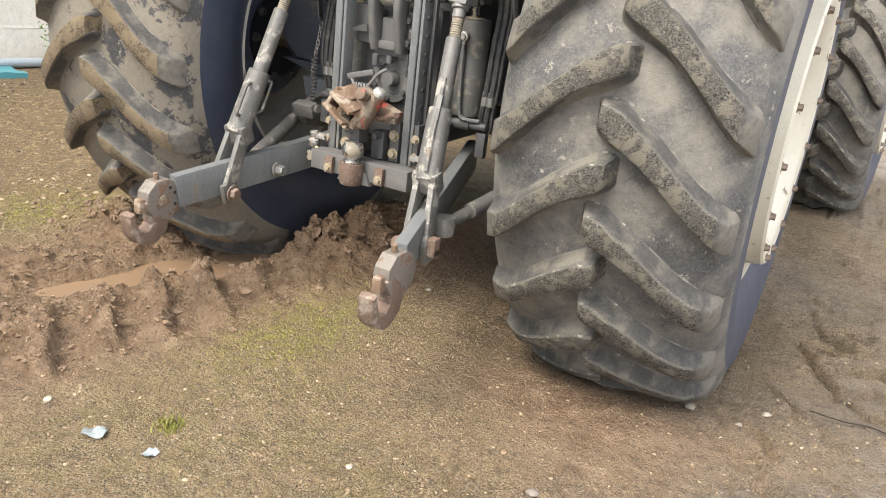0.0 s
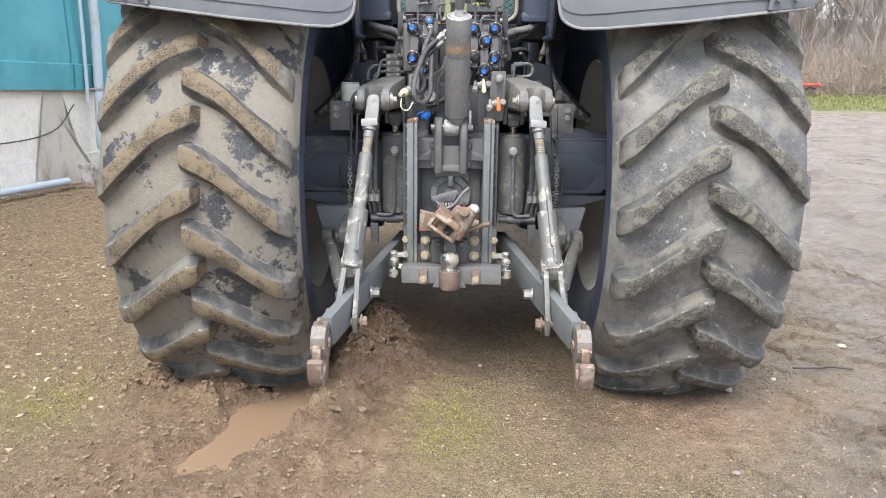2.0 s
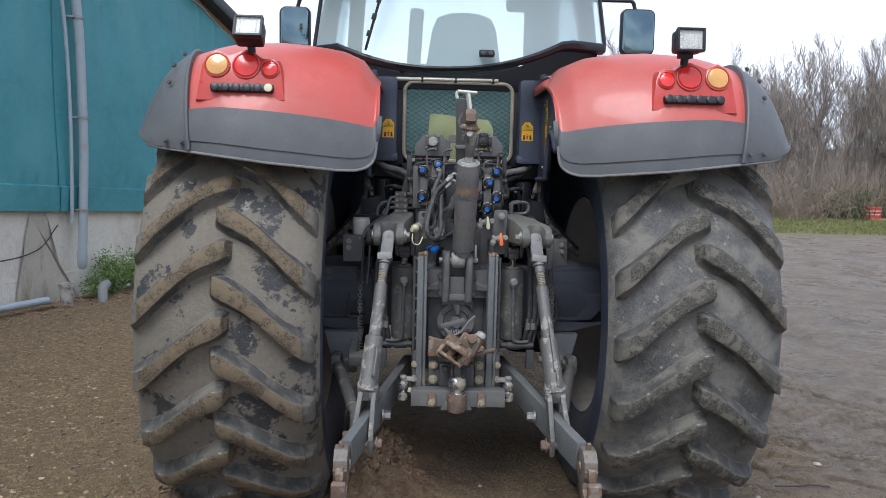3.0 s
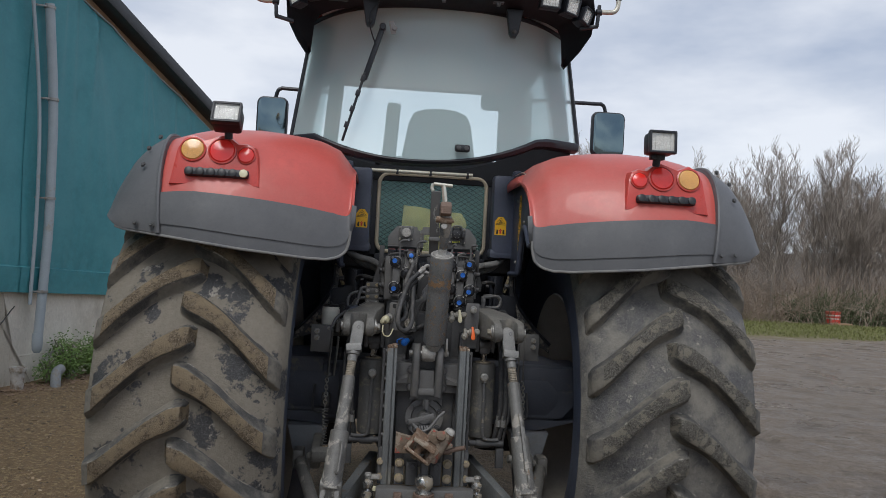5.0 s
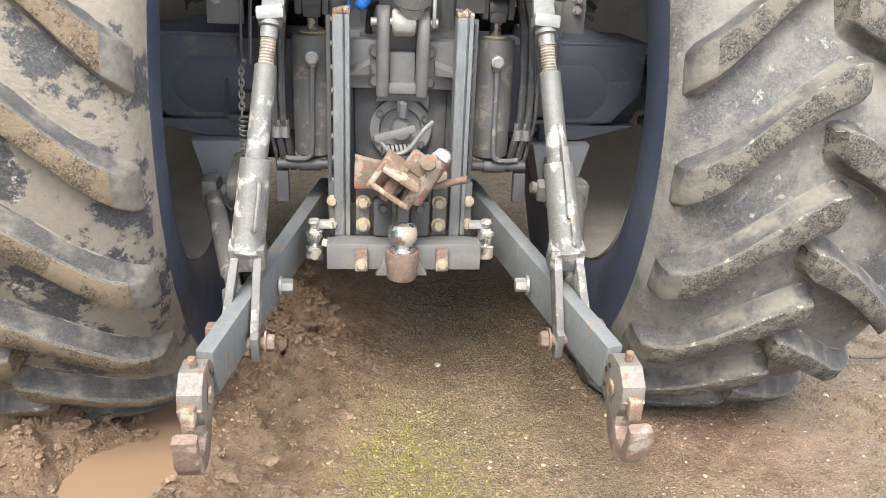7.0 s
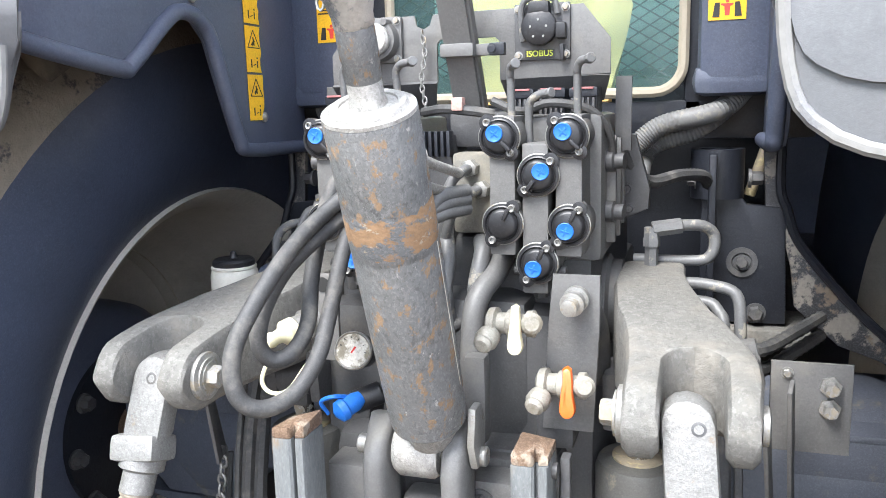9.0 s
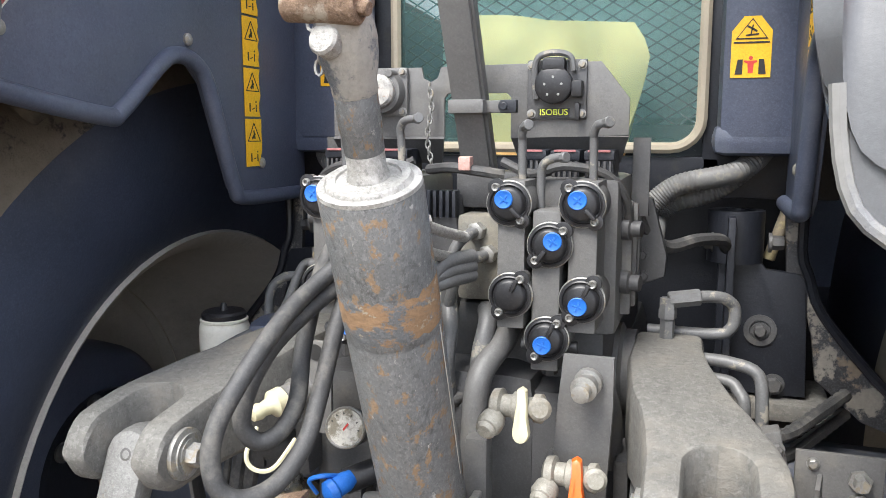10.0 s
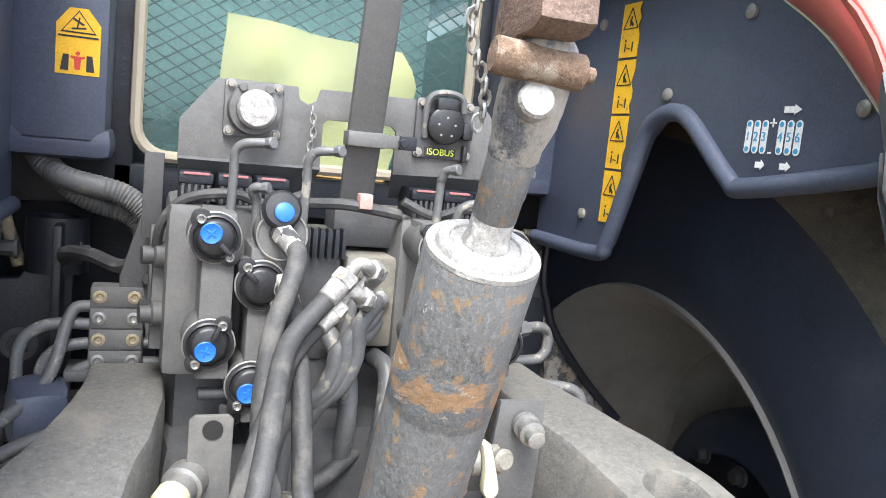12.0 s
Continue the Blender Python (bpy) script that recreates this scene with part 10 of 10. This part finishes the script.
    part("cream_cap", bm, cream_plastic, coupl, "cream plastic cap on a cord")
    bm = B()
    plate(bm, [(-0.180, 1.225), (-0.135, 1.225), (-0.135, 1.343), (-0.140, 1.348), (-0.174, 1.348), (-0.180, 1.343)], "y", -0.680, 0.007, 0.002)
    part("coupling_bracket", bm, grey, tractor)
    # black disc paints the dark of a hole onto the solid bracket
    bm = B()
    lathe(bm, (-0.156, -0.6805, 1.333), (0, -1, 0), [(0, 0.0105), (0.001, 0.0105), (0.0012, 0.0)], 20)
    part("bracket_hole", bm, ink, tractor)
    # right bracket with the yellow and the orange quick couplings
    bm = B()
    plate(bm, [(0.15, 1.16), (0.215, 1.16), (0.222, 1.30), (0.222, 1.362), (0.164, 1.362), (0.158, 1.30)], "y", -0.69, 0.008, 0.004)
    brk = part("brake_bracket", bm, grey, tractor, "grey steel bracket for air couplings")
    bm = B()
    lathe(bm, (0.195, -0.695, 1.335), (-0.1, -1, -0.1), [(0, 0.016), (0.008, 0.016), (0.009, 0.012), (0.02, 0.012), (0.02, 0.015), (0.027, 0.015), (0.028, 0.010), (0.042, 0.010), (0.043, 0.006)], 18)
    each("nipple", bm, zinc, brk)
    for x, z, m, lab in ((0.125, 1.305, cream_plastic, "yellowed air coupling lever"), (0.187, 1.232, orange, "orange air coupling lever")):
        bm = B()
        lathe(bm, (x - 0.036, -0.722, z), (1, -0.1, 0.05), [(0, 0.012), (0.004, 0.0185), (0.013, 0.0195), (0.015, 0.013), (0.026, 0.013), (0.028, 0.017), (0.036, 0.018), (0.040, 0.012), (0.05, 0.012), (0.052, 0.016), (0.060, 0.0165), (0.064, 0.01)], 24)
        lathe(bm, (x - 0.03, -0.735, z - 0.012), (-0.2, -1, -0.3), [(0, 0.014), (0.012, 0.015), (0.018, 0.011), (0.022, 0.012), (0.026, 0.008)], 18)
        lathe(bm, (x + 0.022, -0.735, z + 0.006), (0.2, -1, 0.2), [(0, 0.012), (0.01, 0.013), (0.014, 0.009)], 18)
        c_ = part("air_coupling", bm, dull_metal, brk, "worn aluminium air coupling")
        bm = B()
        blade = [(0.006 + 0.011 * math.cos(t), -0.022 + 0.014 * math.sin(t)) for t in np.linspace(math.pi, 2 * math.pi, 9)] + [(0.013, 0.0), (0.011, 0.02), (0.009, 0.032), (0.003, 0.036), (-0.003, 0.032), (-0.002, 0.015), (-0.003, 0.0)]
        plate(bm, [(x + u_ * 0.9, z + v_ * 0.8) for u_, v_ in blade], "y", -0.757, 0.014, 0.005)
        for v in bm.verts:
            v.co.y += 0.5 * max(0.0, v.co.z - z) - 0.15 * max(0.0, z - v.co.z)
        part("lever", bm, m, c_, lab)
    bm = B()
    box(bm, (0.165, -0.66, 1.18), (0.05, 0.05, 0.1), bevel=0.01)
    tube(bm, [(0.20, -0.67, 1.33), (0.21, -0.62, 1.27), (0.21, -0.6, 1.2)], 0.016, 10, 4)
    part("coupling_body", bm, dark_grey, brk)


build_hoses()


# socket plate, mast and reservoir -----------------------------------
def build_socket_plate():
    y = -0.518
    bm = B()
    out = [(-0.202, 1.604), (-0.035, 1.604), (-0.035, 1.658), (-0.03, 1.664), (0.052, 1.664), (0.058, 1.658), (0.058, 1.604), (0.213, 1.608), (0.213, 1.655), (0.176, 1.702), (0.005, 1.701), (-0.04, 1.700), (-0.045, 1.685), (-0.055, 1.68), (-0.065, 1.685), (-0.068, 1.70), (-0.162, 1.699), (-0.202, 1.649)]
    plate(bm, out, "y", y, 0.005, 0.001)
    sp = part("socket_plate", bm, grey, tractor, "grey bent steel socket plate")
    for x0, x1 in ((-0.202, -0.035), (0.058, 0.213)):
        bm = B()
        vs = [(x0, y, 1.606), (x1, y, 1.606), (x1 - 0.012, y + 0.03, 1.572), (x0 + 0.006, y + 0.03, 1.572)]
        bm.faces.new([bm.verts.new(v) for v in vs])
        solid(bm, 0.005)
        part("folded_lip", bm, dark_grey, sp)
    # round seven-pin socket
    bm = B()
    box(bm, (-0.12, y - 0.004, 1.667), (0.068, 0.008, 0.066), bevel=0.004)
    lathe(bm, (-0.12, y - 0.006, 1.667), (0, -1, 0), [(0, 0.031), (0.02, 0.029), (0.021, 0.022), (0.03, 0.021)], 32)
    for dx, dz in ((-0.015, 0.024), (0.015, 0.024)):
        rod(bm, (-0.12 + dx, y - 0.005, 1.667 + dz), (-0.12 + dx, y - 0.03, 1.667 + dz), 0.005)
    s1 = part("trailer_socket", bm, grey, sp, "round grey trailer socket")
    bm = B()
    lathe(bm, (-0.119, y - 0.027, 1.667), (0, -1, 0), [(0, 0.0225), (0.008, 0.0225), (0.012, 0.019), (0.013, 0.0)], 32)
    part("socket_lid", bm, scraped, s1, "pale worn metal lid")
    bm = B()
    lathe(bm, (-0.119, y - 0.0395, 1.667), (0, -1, 0), [(0, 0.0085), (0.0006, 0.0085), (0.0007, 0.007)], 24)
    part("embossed_mark", bm, scraped, s1)
    bm = B()
    for dx, dz in ((-0.027, 0.027), (0.027, 0.027), (-0.027, -0.027), (0.027, -0.027)):
        hexbolt(bm, (-0.12 + dx, y - 0.007, 1.667 + dz), (0, -1, 0), 0.0045, 0.005)
        hexbolt(bm, (0.12 + dx * 1.22, y - 0.005, 1.667 + dz * 1.15), (0, -1, 0), 0.0045, 0.005)
    each("bolt", bm, zinc, sp)
    # implement bus socket
    bm = B()
    box(bm, (0.12, y - 0.003, 1.667), (0.078, 0.006, 0.076), bevel=0.004)
    s2 = part("bus_socket", bm, dark_grey, sp, "dark grey implement bus socket")
    bm = B()
    lathe(bm, (0.118, y - 0.005, 1.672), (0, -1, 0), [(0, 0.024), (0.016, 0.024), (0.018, 0.021), (0.018, 0.0)], 32)
    box(bm, (0.118, y - 0.014, 1.697), (0.03, 0.018, 0.02), bevel=0.005)
    box(bm, (0.148, y - 0.012, 1.667), (0.014, 0.02, 0.022), bevel=0.004)
    box(bm, (0.1485, y - 0.010, 1.638), (0.006, 0.012, 0.022), bevel=0.002)
    part("socket_cover", bm, cap_mat, s2)
    bm = B()
    tube(bm, [(0.094, y - 0.008, 1.655), (0.092, y - 0.012, 1.69), (0.098, y - 0.014, 1.708), (0.118, y - 0.015, 1.713), (0.138, y - 0.014, 1.708), (0.143, y - 0.012, 1.69)], 0.0042, 8, 5)
    part("cover_hoop", bm, pipe_mat, s2)
    bm = B()
    for dx, dz in ((0, 0.012), (-0.011, 0.003), (0.011, 0.003), (-0.007, -0.010), (0.007, -0.010)):
        lathe(bm, (0.118 + dx, y - 0.0228, 1.670 + dz), (0, -1, 0), [(0, 0.0018), (0.0008, 0.0015)], 8)
    each("pin", bm, zinc, s2)
    bm = B()
    box(bm, (0.117, y - 0.0068, 1.6375), (0.042, 0.0015, 0.011), bevel=0)
    tab = part("name_tab", bm, ink, s2)
    text_part("ISOBUS", 0.0115, Matrix.Translation((0.117, y - 0.0080, 1.6375)) @ pose(0, 0, 0, 90), mat("yellow_green_print", (0.72, 0.78, 0.06), 0.5, vary=0.02, bump=0.0), tab)
    # mast with its clamp
    bm = B()
    slab(bm, (0.012, -0.515, 1.555), (0.001, -0.634, 1.86), 0.040, 0.012, 0.002, (0, -1, 0))
    slab(bm, (0.031, -0.503, 1.555), (0.020, -0.622, 1.86), 0.010, 0.02, 0.002, (0, -1, 0))
    mast = part("steel_mast", bm, grey, tractor, "grey flat steel mast")
    bm = B()
    box(bm, (0.010, -0.555, 1.645), (0.048, 0.03, 0.018), bevel=0.003)
    box(bm, (0.046, -0.55, 1.645), (0.03, 0.008, 0.016), bevel=0.002)
    cl = part("clamp", bm, grey, mast)
    bm = B()
    box(bm, (0.064, -0.552, 1.645), (0.022, 0.012, 0.017), bevel=0.002)
    hexbolt(bm, (0.058, -0.558, 1.645), (0, -1, 0), 0.0055, 0.003)
    part("lock", bm, black, mast)
    # hanging chain on the plate
    for k in range(14):
        bm = B()
        z = 1.672 - k * 0.0085
        ring = [(0.0034 * math.cos(t), 0.0062 * math.sin(t)) for t in np.linspace(0, 2 * math.pi, 9)]
        x = -0.052 + 0.003 * math.sin(k * 0.6)
        tube(bm, [(x + (u if k % 2 else 0), -0.532 + (0 if k % 2 else u), z + w) for u, w in ring], 0.0012, 5, smooth=False)
        if k == 0:
            ch = part("plate_chain", bm, zinc, tractor, "thin steel chain on the plate")
        else:
            part("chain_link", bm, zinc, ch)
    bm = B()
    tube(bm, [(-0.05, -0.54, 1.562), (-0.01, -0.565, 1.566), (0.03, -0.57, 1.562), (0.06, -0.56, 1.557)], 0.007, 8, 5)
    lead = part("cable_lead", bm, hose_mat, tractor)
    bm = B()
    box(bm, (0.012, -0.572, 1.572), (0.016, 0.018, 0.018), bevel=0.002)
    part("red_tag", bm, mat("faded_red_tag", (0.5, 0.3, 0.26), 0.6), lead)


build_socket_plate()


def build_reservoir():
    bm = B()
    lathe(bm, (-0.452, -0.44, 1.215), (0, 0, 1), [(0, 0.036), (0.006, 0.042), (0.070, 0.042), (0.078, 0.0405), (0.082, 0.0375), (0.084, 0.040), (0.087, 0.040), (0.09, 0.034)], 30)
    res = part("fluid_reservoir", bm, bottle_mat, tractor, "white plastic fluid reservoir")
    bm = B()
    lathe(bm, (-0.452, -0.44, 1.30), (0, 0, 1), [(0, 0.0355), (0.003, 0.037), (0.011, 0.037), (0.015, 0.033), (0.016, 0.007), (0.026, 0.005), (0.028, 0.003)], 30)
    part("lid", bm, cap_mat, res, "black screw lid")
    bm = B()
    box(bm, (-0.445, -0.42, 1.19), (0.10, 0.12, 0.04), bevel=0.008)
    box(bm, (-0.49, -0.44, 1.16), (0.04, 0.06, 0.05), bevel=0.008)
    part("bracket", bm, dark_grey, res)
    bm = B()
    tube(bm, [(-0.30, -0.55, 1.29), (-0.36, -0.56, 1.27), (-0.42, -0.55, 1.225), (-0.46, -0.52, 1.19), (-0.47, -0.48, 1.14)], 0.008, 10, 5)
    part("pipe", bm, pipe_mat, res)


build_reservoir()

# added filler boxes close and darken the view below and ahead of the rear axle
bm = B()
box(bm, (0.0, 0.9, 1.25), (0.86, 1.5, 0.5), bevel=0.05)
box(bm, (0.0, 0.05, 1.35), (0.92, 0.08, 0.5), bevel=0.01)
for s_ in (-1, 1):
    box(bm, (s_ * 0.60, 1.0, 0.79), (0.42, 0.9, 0.75), bevel=0.06)
each("underbody", bm, black, tractor)
bm = B()
box(bm, (0.0, 2.65, 0.72), (1.7, 0.2, 0.2), bevel=0.05)
box(bm, (0.0, 2.3, 1.0), (0.5, 1.6, 0.5), bevel=0.05)
part("front_axle", bm, dark_grey, tractor)
